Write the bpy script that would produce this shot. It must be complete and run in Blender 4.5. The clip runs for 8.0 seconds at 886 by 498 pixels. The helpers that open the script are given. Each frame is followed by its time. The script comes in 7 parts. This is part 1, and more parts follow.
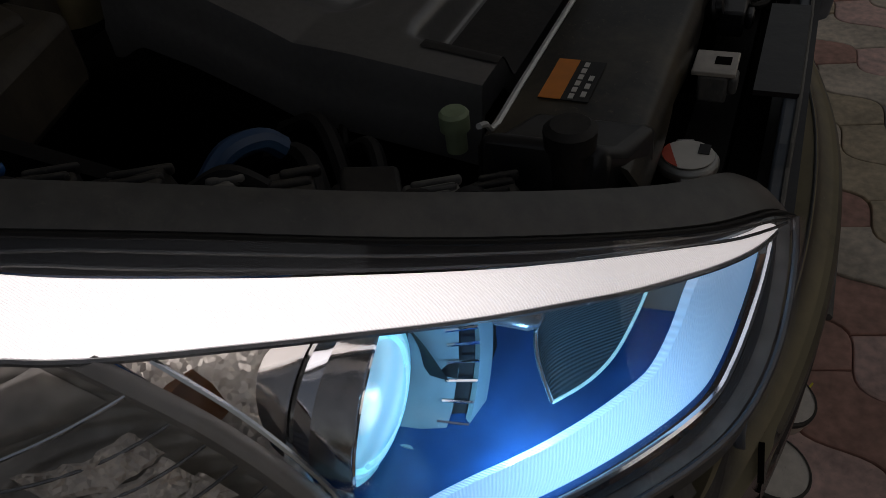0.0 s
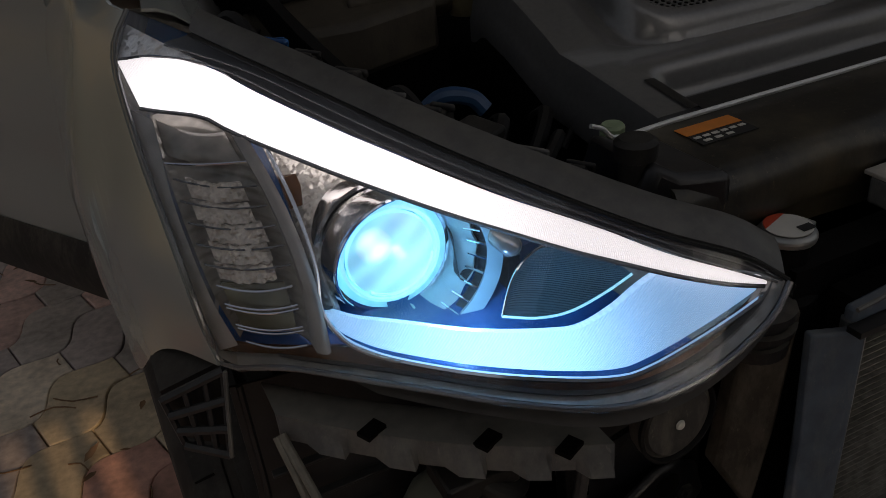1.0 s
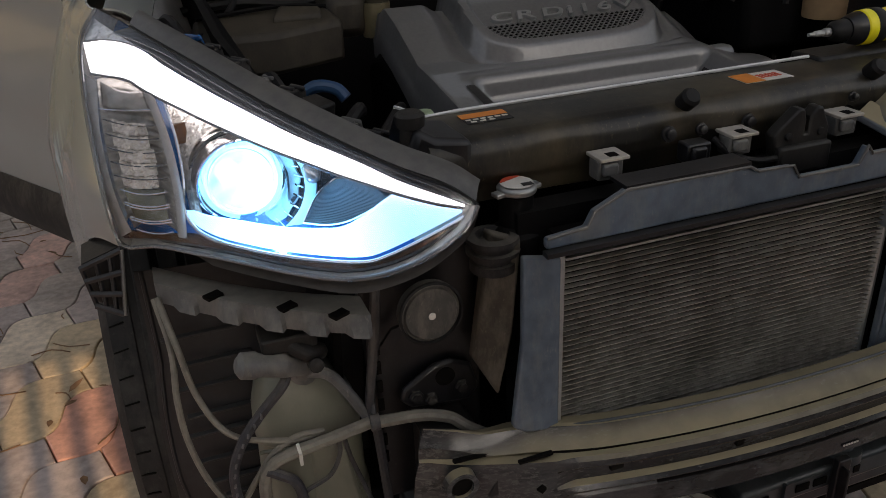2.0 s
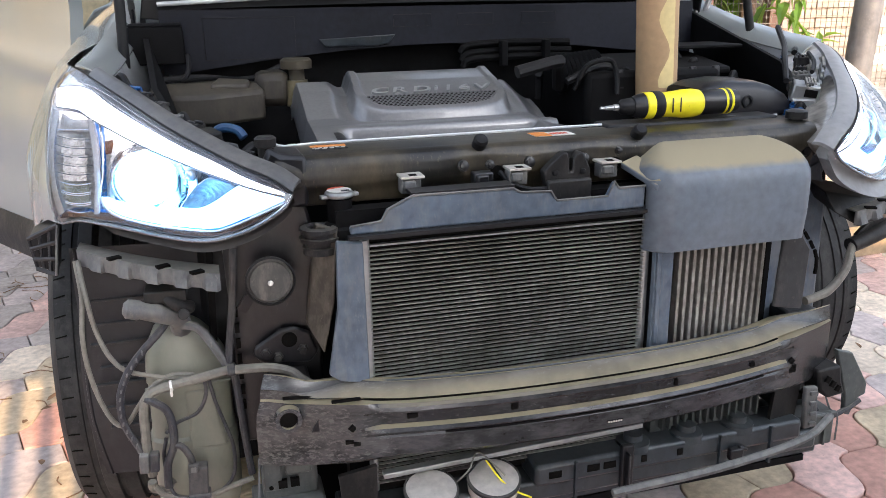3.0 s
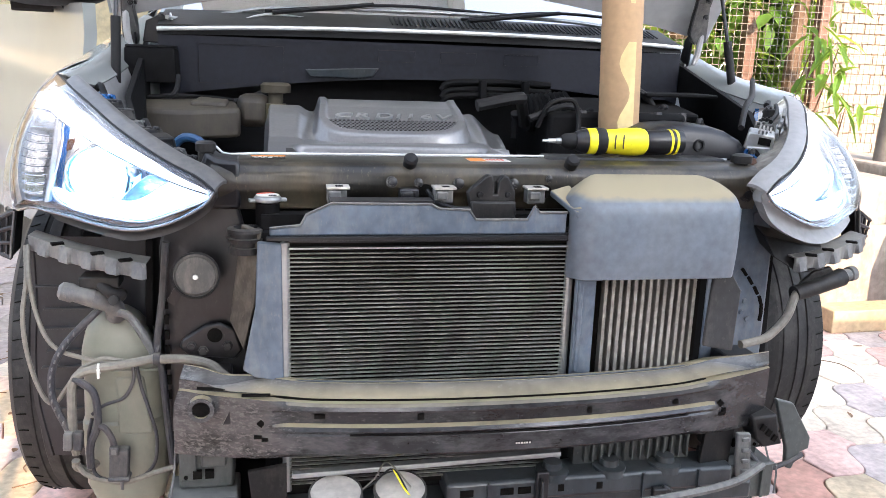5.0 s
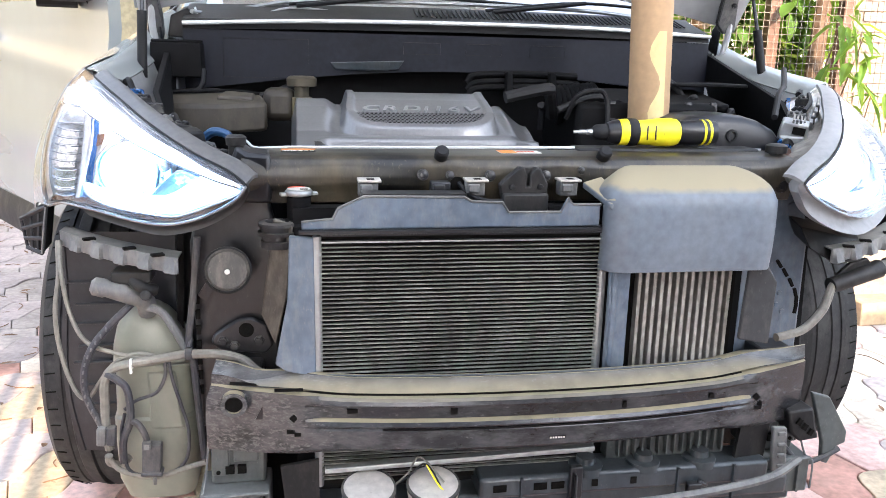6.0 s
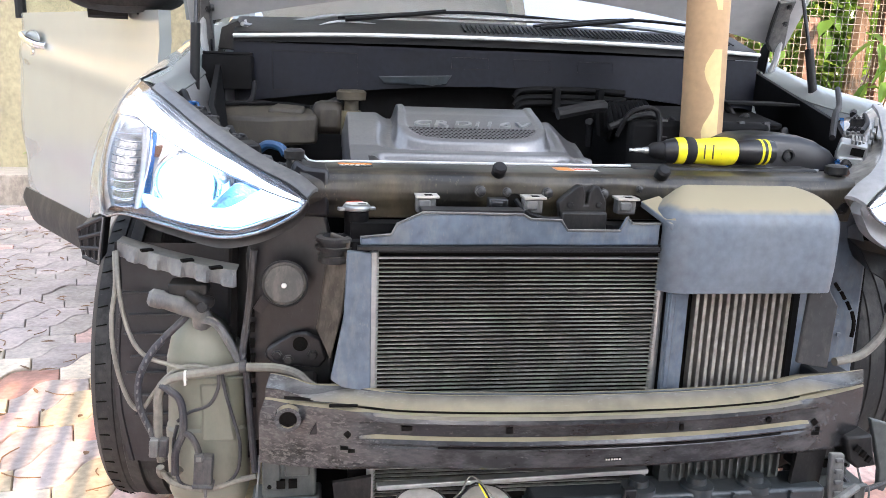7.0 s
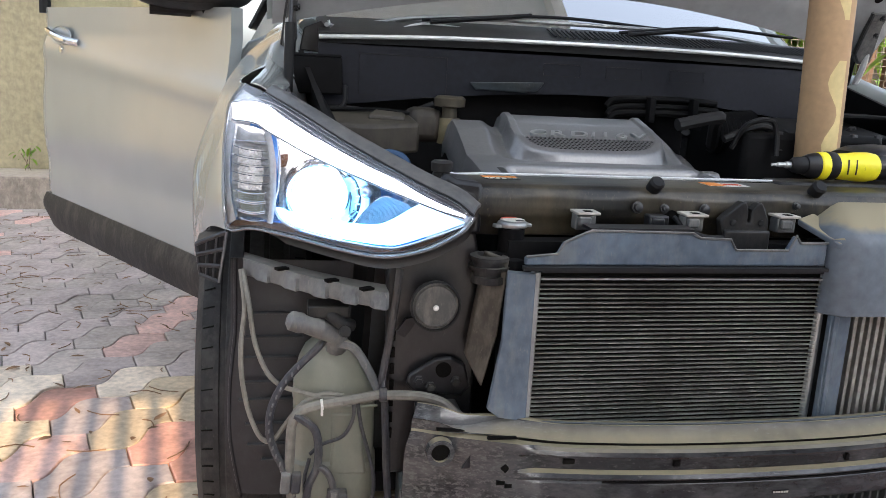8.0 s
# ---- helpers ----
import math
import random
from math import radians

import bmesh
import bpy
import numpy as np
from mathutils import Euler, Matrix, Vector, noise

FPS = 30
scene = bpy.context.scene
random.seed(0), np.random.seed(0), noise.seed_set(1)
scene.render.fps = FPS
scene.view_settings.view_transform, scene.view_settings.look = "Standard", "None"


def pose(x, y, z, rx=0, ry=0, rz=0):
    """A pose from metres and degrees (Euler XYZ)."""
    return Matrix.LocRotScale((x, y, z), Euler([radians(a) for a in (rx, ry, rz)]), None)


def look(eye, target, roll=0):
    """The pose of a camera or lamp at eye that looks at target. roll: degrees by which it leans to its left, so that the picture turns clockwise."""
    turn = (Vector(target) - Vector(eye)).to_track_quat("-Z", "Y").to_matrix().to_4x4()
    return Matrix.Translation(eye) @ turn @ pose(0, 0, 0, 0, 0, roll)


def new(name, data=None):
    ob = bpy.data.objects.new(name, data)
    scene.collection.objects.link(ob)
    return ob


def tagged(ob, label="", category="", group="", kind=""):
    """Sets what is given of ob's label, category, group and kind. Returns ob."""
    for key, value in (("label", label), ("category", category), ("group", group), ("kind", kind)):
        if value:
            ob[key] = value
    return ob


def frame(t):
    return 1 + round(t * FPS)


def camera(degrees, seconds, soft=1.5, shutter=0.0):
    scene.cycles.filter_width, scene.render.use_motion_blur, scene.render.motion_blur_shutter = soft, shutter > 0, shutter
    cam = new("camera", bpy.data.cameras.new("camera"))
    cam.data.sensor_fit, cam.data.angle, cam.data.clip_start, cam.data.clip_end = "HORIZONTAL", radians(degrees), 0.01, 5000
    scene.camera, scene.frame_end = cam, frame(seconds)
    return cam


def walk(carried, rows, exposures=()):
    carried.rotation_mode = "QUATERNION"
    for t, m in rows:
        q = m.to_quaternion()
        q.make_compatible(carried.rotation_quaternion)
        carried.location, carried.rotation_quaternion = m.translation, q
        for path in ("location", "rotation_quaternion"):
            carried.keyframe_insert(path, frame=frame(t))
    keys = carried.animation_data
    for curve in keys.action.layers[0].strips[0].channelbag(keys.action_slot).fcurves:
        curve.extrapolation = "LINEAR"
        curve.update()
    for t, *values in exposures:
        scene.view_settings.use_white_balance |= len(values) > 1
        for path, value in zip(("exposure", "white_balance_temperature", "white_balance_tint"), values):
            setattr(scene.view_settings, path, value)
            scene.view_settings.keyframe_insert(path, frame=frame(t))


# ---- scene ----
cam = camera(57.2, 8.0, soft=0.75)
PATH = [
    (0, (-1.0, 0.03, 1.215), (0.369, 0.725, -0.067), -7.8),
    (0.5, (-0.914, -0.225, 1.189), (-0.109, 1.238, 0.087), -10.0),
    (1, (-0.935, -0.352, 1.189), (-0.267, 1.248, 0.192), -5.9),
    (1.5, (-0.923, -0.51, 1.201), (-0.231, 1.092, 0.225), -3.8),
    (2, (-0.828, -0.76, 1.208), (-0.233, 0.929, 0.318), -2.7),
    (2.2, (-0.767, -0.875, 1.2), (-0.179, 0.845, 0.361), -1.9),
    (3.3, (-0.573, -1.344, 1.133), (-0.074, 0.525, 0.624), -0.4),
    (3.5, (-0.512, -1.373, 1.126), (-0.04, 0.516, 0.669), 0.0),
    (4, (-0.4, -1.396, 1.1), (0.007, 0.521, 0.7), 1.3),
    (4.5, (-0.374, -1.401, 1.086), (0.018, 0.514, 0.661), 2.0),
    (5, (-0.394, -1.399, 1.08), (-0.019, 0.512, 0.627), 2.0),
    (5.2, (-0.407, -1.396, 1.08), (-0.046, 0.515, 0.614), 1.7),
    (6.3, (-0.423, -1.378, 1.073), (-0.087, 0.537, 0.605), 1.5),
    (6.5, (-0.423, -1.378, 1.076), (-0.084, 0.538, 0.615), 1.8),
    (7, (-0.489, -1.358, 1.079), (-0.196, 0.571, 0.637), 2.1),
    (7.5, (-0.666, -1.279, 1.07), (-0.345, 0.645, 0.632), 3.0),
    (8, (-0.814, -1.2, 1.069), (-0.415, 0.712, 0.64), 3.1),
]
walk(cam, [(t, look(eye, target, roll)) for t, eye, target, roll in PATH],
     exposures=[(0, -2.15, 7000, 12), (0.5, -2.0, 7000, 12), (1.0, -1.6, 6900, 12), (1.5, -1.2, 6900, 12), (2.2, 0.35, 6600, 12), (3.3, 1.84, 5840, 12), (4.0, 1.92, 5840, 12), (5.0, 2.24, 5860, 12), (6.5, 2.42, 5860, 12), (7.0, 2.3, 5870, 12), (7.5, 1.64, 5950, 11), (8.0, 1.45, 5950, 10)])

# ---- world and sun ----
SUN_UP, SUN_WAY = radians(26), -0.13
world = bpy.data.worlds.new("sky")
scene.world = world
world.use_nodes = True
wn = world.node_tree.nodes
sky = wn.new("ShaderNodeTexSky")
sky.sky_type, sky.sun_disc = "NISHITA", False
sky.sun_elevation, sky.sun_rotation = SUN_UP, radians(180 - 7)
sky.dust_density, sky.air_density = 3.5, 1.2
wn["Background"].inputs["Strength"].default_value = 0.19
haze = wn.new("ShaderNodeHueSaturation")
haze.inputs["Saturation"].default_value = 0.38
world.node_tree.links.new(sky.outputs["Color"], haze.inputs["Color"])
world.node_tree.links.new(haze.outputs["Color"], wn["Background"].inputs["Color"])
sun_data = bpy.data.lights.new("sun", "SUN")
sun_data.energy, sun_data.angle, sun_data.color = 3.2, radians(0.3), (1.0, 0.67, 0.38)
sun = new("sun", sun_data)
sun.matrix_world = look((-SUN_WAY * math.cos(SUN_UP), -math.cos(SUN_UP), math.sin(SUN_UP)), (0, 0, 0))


# ---- materials ----
def material(name, color, rough=0.5, metal=0.0, vary=0.25, grain=60.0, bump=0.15, dust=0.0, dust_color=(0.27, 0.245, 0.20),
             coat=0.0, emit=None, strength=0.0, per_piece=0.0, large=5.0, grime=0.0, spec=0.5, grime_color=None, drift=(1.0, 1.0, 0.4), smear=(17, 0.47, 0.60), gather=None):
    m = bpy.data.materials.new(name)
    m.use_nodes = True
    n, l = m.node_tree.nodes, m.node_tree.links
    b = n["Principled BSDF"]
    b.inputs["Metallic"].default_value = metal
    b.inputs["Coat Weight"].default_value = coat
    b.inputs["Specular IOR Level"].default_value = spec
    co = n.new("ShaderNodeNewGeometry")
    fine = n.new("ShaderNodeTexNoise")
    fine.inputs["Scale"].default_value, fine.inputs["Detail"].default_value = grain, 5
    wide = n.new("ShaderNodeTexNoise")
    wide.inputs["Scale"].default_value, wide.inputs["Detail"].default_value = large, 4
    l.new(co.outputs["Position"], fine.inputs["Vector"])
    l.new(co.outputs["Position"], wide.inputs["Vector"])
    both = n.new("ShaderNodeMath")
    both.operation = "ADD"
    l.new(fine.outputs["Fac"], both.inputs[0])
    l.new(wide.outputs["Fac"], both.inputs[1])
    ramp = n.new("ShaderNodeMapRange")
    ramp.inputs["From Min"].default_value, ramp.inputs["From Max"].default_value = 0.7, 1.3
    ramp.inputs["To Min"].default_value, ramp.inputs["To Max"].default_value = 1 - vary, 1 + vary
    l.new(both.outputs[0], ramp.inputs["Value"])
    mul = n.new("ShaderNodeMix")
    mul.data_type, mul.blend_type = "RGBA", "MULTIPLY"
    mul.inputs["Factor"].default_value = 1.0
    mul.inputs["A"].default_value = (*color, 1)
    l.new(ramp.outputs["Result"], mul.inputs["B"])
    out = mul.outputs["Result"]
    if per_piece:
        info = n.new("ShaderNodeObjectInfo")
        pr = n.new("ShaderNodeMapRange")
        pr.inputs["To Min"].default_value, pr.inputs["To Max"].default_value = 1 - per_piece, 1 + per_piece
        l.new(info.outputs["Random"], pr.inputs["Value"])
        pm = n.new("ShaderNodeMix")
        pm.data_type, pm.blend_type = "RGBA", "MULTIPLY"
        pm.inputs["Factor"].default_value = 1.0
        l.new(out, pm.inputs["A"])
        l.new(pr.outputs["Result"], pm.inputs["B"])
        out = pm.outputs["Result"]
    rough_out = None
    if grime:
        run = n.new("ShaderNodeMapping")
        run.inputs["Scale"].default_value = drift
        l.new(co.outputs["Position"], run.inputs["Vector"])
        masks = []
        for scale, low, high, top in ((*smear, grime), (150, 0.58, 0.66, min(1.0, grime * 1.2))):
            spot = n.new("ShaderNodeTexNoise")
            spot.inputs["Scale"].default_value, spot.inputs["Detail"].default_value, spot.inputs["Roughness"].default_value = scale, 10, 0.74
            l.new(run.outputs["Vector"], spot.inputs["Vector"])
            sr = n.new("ShaderNodeMapRange")
            sr.inputs["From Min"].default_value, sr.inputs["From Max"].default_value, sr.inputs["To Max"].default_value = low, high, top
            value = spot.outputs["Fac"]
            if gather:
                place, side, more = (n.new("ShaderNode" + k) for k in ("SeparateXYZ", "MapRange", "Math"))
                l.new(co.outputs["Position"], place.inputs[0])
                l.new(place.outputs["X"], side.inputs["Value"])
                side.inputs["From Min"].default_value, side.inputs["From Max"].default_value, side.inputs["To Max"].default_value = gather
                l.new(value, more.inputs[0])
                l.new(side.outputs["Result"], more.inputs[1])
                value = more.outputs[0]
            l.new(value, sr.inputs["Value"])
            masks.append(sr)
        sr = n.new("ShaderNodeMath")
        sr.operation = "MAXIMUM"
        l.new(masks[0].outputs["Result"], sr.inputs[0])
        l.new(masks[1].outputs["Result"], sr.inputs[1])
        sm = n.new("ShaderNodeMix")
        sm.data_type = "RGBA"
        sm.inputs["B"].default_value = (*(grime_color or dust_color), 1)
        l.new(sr.outputs[0], sm.inputs["Factor"])
        l.new(out, sm.inputs["A"])
        out = sm.outputs["Result"]
    if dust:
        sep = n.new("ShaderNodeSeparateXYZ")
        l.new(co.outputs["Normal"], sep.inputs[0])
        up = n.new("ShaderNodeMapRange")
        up.inputs["From Min"].default_value, up.inputs["From Max"].default_value = 0.56, 0.97
        up.inputs["To Min"].default_value = 0.03
        l.new(sep.outputs["Z"], up.inputs["Value"])
        film = n.new("ShaderNodeMath")
        film.operation = "MULTIPLY"
        l.new(up.outputs["Result"], film.inputs[0])
        l.new(both.outputs[0], film.inputs[1])
        amount = n.new("ShaderNodeMath")
        amount.operation, amount.use_clamp = "MULTIPLY", True
        amount.inputs[1].default_value = dust
        l.new(film.outputs[0], amount.inputs[0])
        dm = n.new("ShaderNodeMix")
        dm.data_type = "RGBA"
        dm.inputs["B"].default_value = (*dust_color, 1)
        l.new(amount.outputs[0], dm.inputs["Factor"])
        l.new(out, dm.inputs["A"])
        out = dm.outputs["Result"]
        rm = n.new("ShaderNodeMapRange")
        rm.inputs["To Min"].default_value, rm.inputs["To Max"].default_value = rough, min(1.0, rough + 0.45)
        l.new(amount.outputs[0], rm.inputs["Value"])
        rough_out = rm.outputs["Result"]
    else:
        rm = n.new("ShaderNodeMapRange")
        rm.inputs["To Min"].default_value, rm.inputs["To Max"].default_value = max(0.02, rough * 0.8), min(1.0, rough * 1.2)
        l.new(fine.outputs["Fac"], rm.inputs["Value"])
        rough_out = rm.outputs["Result"]
    l.new(out, b.inputs["Base Color"])
    l.new(rough_out, b.inputs["Roughness"])
    if bump:
        bp = n.new("ShaderNodeBump")
        bp.inputs["Strength"].default_value, bp.inputs["Distance"].default_value = bump, 0.002
        l.new(fine.outputs["Fac"], bp.inputs["Height"])
        l.new(bp.outputs["Normal"], b.inputs["Normal"])
    if emit:
        b.inputs["Emission Color"].default_value = (*emit, 1)
        b.inputs["Emission Strength"].default_value = strength
    return m


def clear(name, tint=(1, 1, 1), least=0.05, most=0.8, rough=0.02, power=4.0, film=0.0):
    """Thin clear sheet: see-through, glossier at grazing angles."""
    m = bpy.data.materials.new(name)
    m.use_nodes = True
    n, l = m.node_tree.nodes, m.node_tree.links
    n.remove(n["Principled BSDF"])
    mix, gloss, see, face, bend, rng = (n.new("ShaderNode" + k) for k in ("MixShader", "BsdfGlossy", "BsdfTransparent", "LayerWeight", "Math", "MapRange"))
    gloss.inputs["Roughness"].default_value = rough
    see.inputs["Color"].default_value = (*tint, 1)
    face.inputs["Blend"].default_value = 0.5
    bend.operation, bend.inputs[1].default_value = "POWER", power
    rng.inputs["To Min"].default_value, rng.inputs["To Max"].default_value = least, most
    l.new(face.outputs["Facing"], bend.inputs[0])
    l.new(bend.outputs[0], rng.inputs["Value"])
    l.new(rng.outputs["Result"], mix.inputs[0])
    l.new(see.outputs[0], mix.inputs[1])
    l.new(gloss.outputs[0], mix.inputs[2])
    top = mix
    if film:
        dull, top = n.new("ShaderNodeBsdfTranslucent"), n.new("ShaderNodeMixShader")
        dull.inputs["Color"].default_value = (0.8, 0.82, 0.85, 1)
        top.inputs[0].default_value = film
        l.new(mix.outputs[0], top.inputs[1])
        l.new(dull.outputs[0], top.inputs[2])
    l.new(top.outputs[0], n["Material Output"].inputs["Surface"])
    return m


def ribbed_light(name, color, strength, freq, turn=(0, 0, 0), low=0.6, feed=(0, 0, 0), reach=(0.1, 0.3), dim=1.0):
    """A lit light guide with fine ribs, brightest at the end where its bulb feeds it (mirrored for both lamps)."""
    m = bpy.data.materials.new(name)
    m.use_nodes = True
    n, l = m.node_tree.nodes, m.node_tree.links
    b = n["Principled BSDF"]
    b.inputs["Base Color"].default_value, b.inputs["Roughness"].default_value = (0.75, 0.78, 0.8, 1), 0.25
    geo, mp, wave, rg, fold, gap, span, fall, both = (n.new("ShaderNode" + k) for k in ("NewGeometry", "Mapping", "TexWave", "MapRange", "VectorMath", "VectorMath", "VectorMath", "MapRange", "Math"))
    mp.inputs["Rotation"].default_value = [radians(a) for a in turn]
    wave.inputs["Scale"].default_value, wave.inputs["Distortion"].default_value = freq, 0.0
    fold.operation, gap.operation, span.operation, both.operation = "ABSOLUTE", "SUBTRACT", "LENGTH", "MULTIPLY"
    gap.inputs[1].default_value = feed
    l.new(geo.outputs["Position"], fold.inputs[0])
    l.new(fold.outputs["Vector"], mp.inputs["Vector"])
    l.new(mp.outputs["Vector"], wave.inputs["Vector"])
    l.new(fold.outputs["Vector"], gap.inputs[0])
    l.new(gap.outputs["Vector"], span.inputs[0])
    l.new(span.outputs["Value"], fall.inputs["Value"])
    fall.inputs["From Min"].default_value, fall.inputs["From Max"].default_value = reach
    fall.inputs["To Min"].default_value, fall.inputs["To Max"].default_value = 1.0, dim
    fall.interpolation_type = "SMOOTHSTEP"
    rg.inputs["To Min"].default_value, rg.inputs["To Max"].default_value = strength * low, strength
    l.new(wave.outputs["Fac"], rg.inputs["Value"])
    l.new(rg.outputs["Result"], both.inputs[0])
    l.new(fall.outputs["Result"], both.inputs[1])
    b.inputs["Emission Color"].default_value = (*color, 1)
    l.new(both.outputs[0], b.inputs["Emission Strength"])
    bp = n.new("ShaderNodeBump")
    bp.inputs["Strength"].default_value, bp.inputs["Distance"].default_value = 0.4, 0.001
    l.new(wave.outputs["Fac"], bp.inputs["Height"])
    l.new(bp.outputs["Normal"], b.inputs["Normal"])
    return m


SILVER = material("silver_paint", (0.325, 0.348, 0.340), 0.27, 0.35, 0.03, 6, 0.0, coat=0.6, dust=0.004)
SILVER_INNER = material("hood_inner_paint", (0.36, 0.37, 0.38), 0.5, 0.1, 0.12, 30, 0.05, dust=0.3)
BLACK = material("black_plastic", (0.006, 0.006, 0.007), 0.5, 0, 0.3, 120, 0.2, dust=0.06, grime=0.05, spec=0.3)
DUSTY = material("dusty_black_plastic", (0.009, 0.009, 0.011), 0.5, 0, 0.4, 90, 0.25, dust=0.2, grime=0.12, spec=0.3)
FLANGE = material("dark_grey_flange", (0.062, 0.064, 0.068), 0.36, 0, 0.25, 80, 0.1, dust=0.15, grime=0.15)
# right lamp's copy of the flange, sky light put into its paler colour
SKYLITFLANGE = material("sky_lit_flange", (0.20, 0.20, 0.205), 0.36, 0, 0.25, 60, 0.1, dust=0.35, grime=0.2, dust_color=(0.30, 0.29, 0.27))
SEAL = material("black_rubber", (0.005, 0.005, 0.006), 0.6, 0, 0.2, 80, 0.1, dust=0.05, spec=0.3)
GUARD = material("blue_grey_plastic", (0.075, 0.10, 0.135), 0.42, 0, 0.3, 50, 0.15, dust=0.3, grime=0.28, dust_color=(0.24, 0.235, 0.215))
DUCT = material("grey_duct_plastic", (0.105, 0.13, 0.165), 0.42, 0, 0.25, 60, 0.12, dust=1.7, dust_color=(0.29, 0.245, 0.155), grime=0.2, grime_color=(0.20, 0.19, 0.165), smear=(7, 0.44, 0.70))
BEAM = material("bare_beam_steel", (0.012, 0.0135, 0.020), 0.24, 0.3, 0.5, 28, 0.25, dust=1.15, dust_color=(0.29, 0.245, 0.155), grime=0.58, grime_color=(0.138, 0.141, 0.145), large=3.0, drift=(0.45, 1.0, 1.3), smear=(13, 0.47, 0.70), gather=(-0.30, -0.48, 0.10))
DUSTGREY = material("grey_dusty_plastic", (0.085, 0.087, 0.09), 0.55, 0, 0.35, 60, 0.3, dust=0.6, grime=0.3, dust_color=(0.27, 0.255, 0.22))
PANEL = material("dirty_black_steel", (0.007, 0.0075, 0.010), 0.32, 0.1, 0.5, 45, 0.25, dust=0.15, grime=0.2, dust_color=(0.11, 0.10, 0.088), grime_color=(0.080, 0.075, 0.068), smear=(13, 0.46, 0.72))
BAY = material("engine_bay_black", (0.003, 0.003, 0.0035), 0.7, 0, 0.4, 40, 0.2, dust=0.02, spec=0.12)
FIREWALL = material("firewall_insulation", (0.0068, 0.0082, 0.0135), 0.55, 0, 0.3, 70, 0.2, dust=0.02, spec=0.2)
COVER = material("grey_engine_cover", (0.145, 0.146, 0.150), 0.28, 0.3, 0.12, 150, 0.08, dust=0.12, coat=0.4)
FIN = material("condenser_fin", (0.29, 0.277, 0.25), 0.35, 0.3, 0.4, 80, 0.2, grime=0.45, dust_color=(0.06, 0.052, 0.042))
FINGAP = material("condenser_core", (0.006, 0.0055, 0.005), 0.95, 0, 0.4, 300, 0.0, spec=0.05)
EDGE = material("pale_worn_edge", (0.62, 0.63, 0.63), 0.35, 0.3, 0.1, 60, 0.05)
ALU = material("dull_aluminium", (0.36, 0.37, 0.37), 0.4, 0.75, 0.2, 60, 0.1, dust=0.25)
CHROME = material("chrome", (0.8, 0.82, 0.85), 0.08, 1.0, 0.05, 50, 0.02)
SMOKE = material("smoked_chrome", (0.60, 0.57, 0.54), 0.14, 1.0, 0.25, 60, 0.25)
# black lamp plastic with the projector's scattered blue light put into its colour
LAMPBLACK = material("gloss_black_blue_light_tint", (0.008, 0.066, 0.21), 0.22, 0, 0.35, 30, 0.05)


def faceted(name, color, rough, scale, tilt, metal=0.6):
    """Metallised plastic pressed in small facets."""
    m = material(name, color, rough, metal, 0.3, 90, 0.0)
    n, l = m.node_tree.nodes, m.node_tree.links
    cells, mid, amount, lean, unit, geo = (n.new("ShaderNode" + k) for k in ("TexVoronoi", "VectorMath", "VectorMath", "VectorMath", "VectorMath", "NewGeometry"))
    cells.inputs["Scale"].default_value = scale
    mid.operation, amount.operation, lean.operation, unit.operation = "SUBTRACT", "SCALE", "ADD", "NORMALIZE"
    mid.inputs[1].default_value = (0.5, 0.5, 0.5)
    amount.inputs["Scale"].default_value = tilt
    l.new(geo.outputs["Position"], cells.inputs["Vector"])
    l.new(cells.outputs["Color"], mid.inputs[0])
    l.new(mid.outputs["Vector"], amount.inputs[0])
    l.new(geo.outputs["Normal"], lean.inputs[0])
    l.new(amount.outputs["Vector"], lean.inputs[1])
    l.new(lean.outputs["Vector"], unit.inputs[0])
    l.new(unit.outputs["Vector"], n["Principled BSDF"].inputs["Normal"])
    return m


FACET = faceted("faceted_reflector", (0.90, 0.88, 0.84), 0.22, 260, 0.55)
DARKGLASS = material("dark_clear_plastic", (0.30, 0.275, 0.24), 0.14, 0.15, 0.5, 45, 0.12, smear=(60, 0.5, 0.7), grime=0.5, grime_color=(0.34, 0.33, 0.28))
TAUPE = faceted("taupe_lens_block", (0.62, 0.55, 0.47), 0.2, 420, 1.1, 0.15)
NECKDARK = material("olive_lamp_window", (0.13, 0.12, 0.08), 0.15, 0.3, 0.5, 40, 0.1)
# orange streaks in the colour stand for the ground mirrored in the bezel
DARKAMBER = material("dark_amber_painted_reflections", (0.060, 0.026, 0.010), 0.18, 0.4, 0.6, 70, 0.1, smear=(40, 0.45, 0.65), grime=0.5, grime_color=(0.20, 0.085, 0.03))
BRONZE = faceted("faceted_brown_chrome", (0.60, 0.56, 0.50), 0.20, 330, 0.75, 0.35)
SATIN = material("satin_silver_shroud", (0.28, 0.40, 0.43), 0.34, 0.4, 0.14, 60, 0.05)
BOWL = material("ribbed_reflector_bowl", (0.040, 0.085, 0.11), 0.25, 0.3, 0.15, 160, 0.0)
rn, rl = BOWL.node_tree.nodes, BOWL.node_tree.links
ribs, rib_bump, rib_geo = (rn.new("ShaderNode" + k) for k in ("TexWave", "Bump", "NewGeometry"))
ribs.bands_direction = "Z"
ribs.inputs["Scale"].default_value = 250
rib_bump.inputs["Strength"].default_value, rib_bump.inputs["Distance"].default_value = 0.8, 0.0005
rl.new(rib_geo.outputs["Position"], ribs.inputs["Vector"])
rl.new(ribs.outputs["Fac"], rib_bump.inputs["Height"])
rl.new(rib_bump.outputs["Normal"], rn["Principled BSDF"].inputs["Normal"])
BEZEL = material("grey_lamp_bezel", (0.20, 0.20, 0.20), 0.25, 0.6, 0.15, 60, 0.05)
FOAM = material("brown_foam_strip", (0.036, 0.028, 0.019), 0.7, 0, 0.4, 40, 0.2, dust=0.3, grime=0.2)
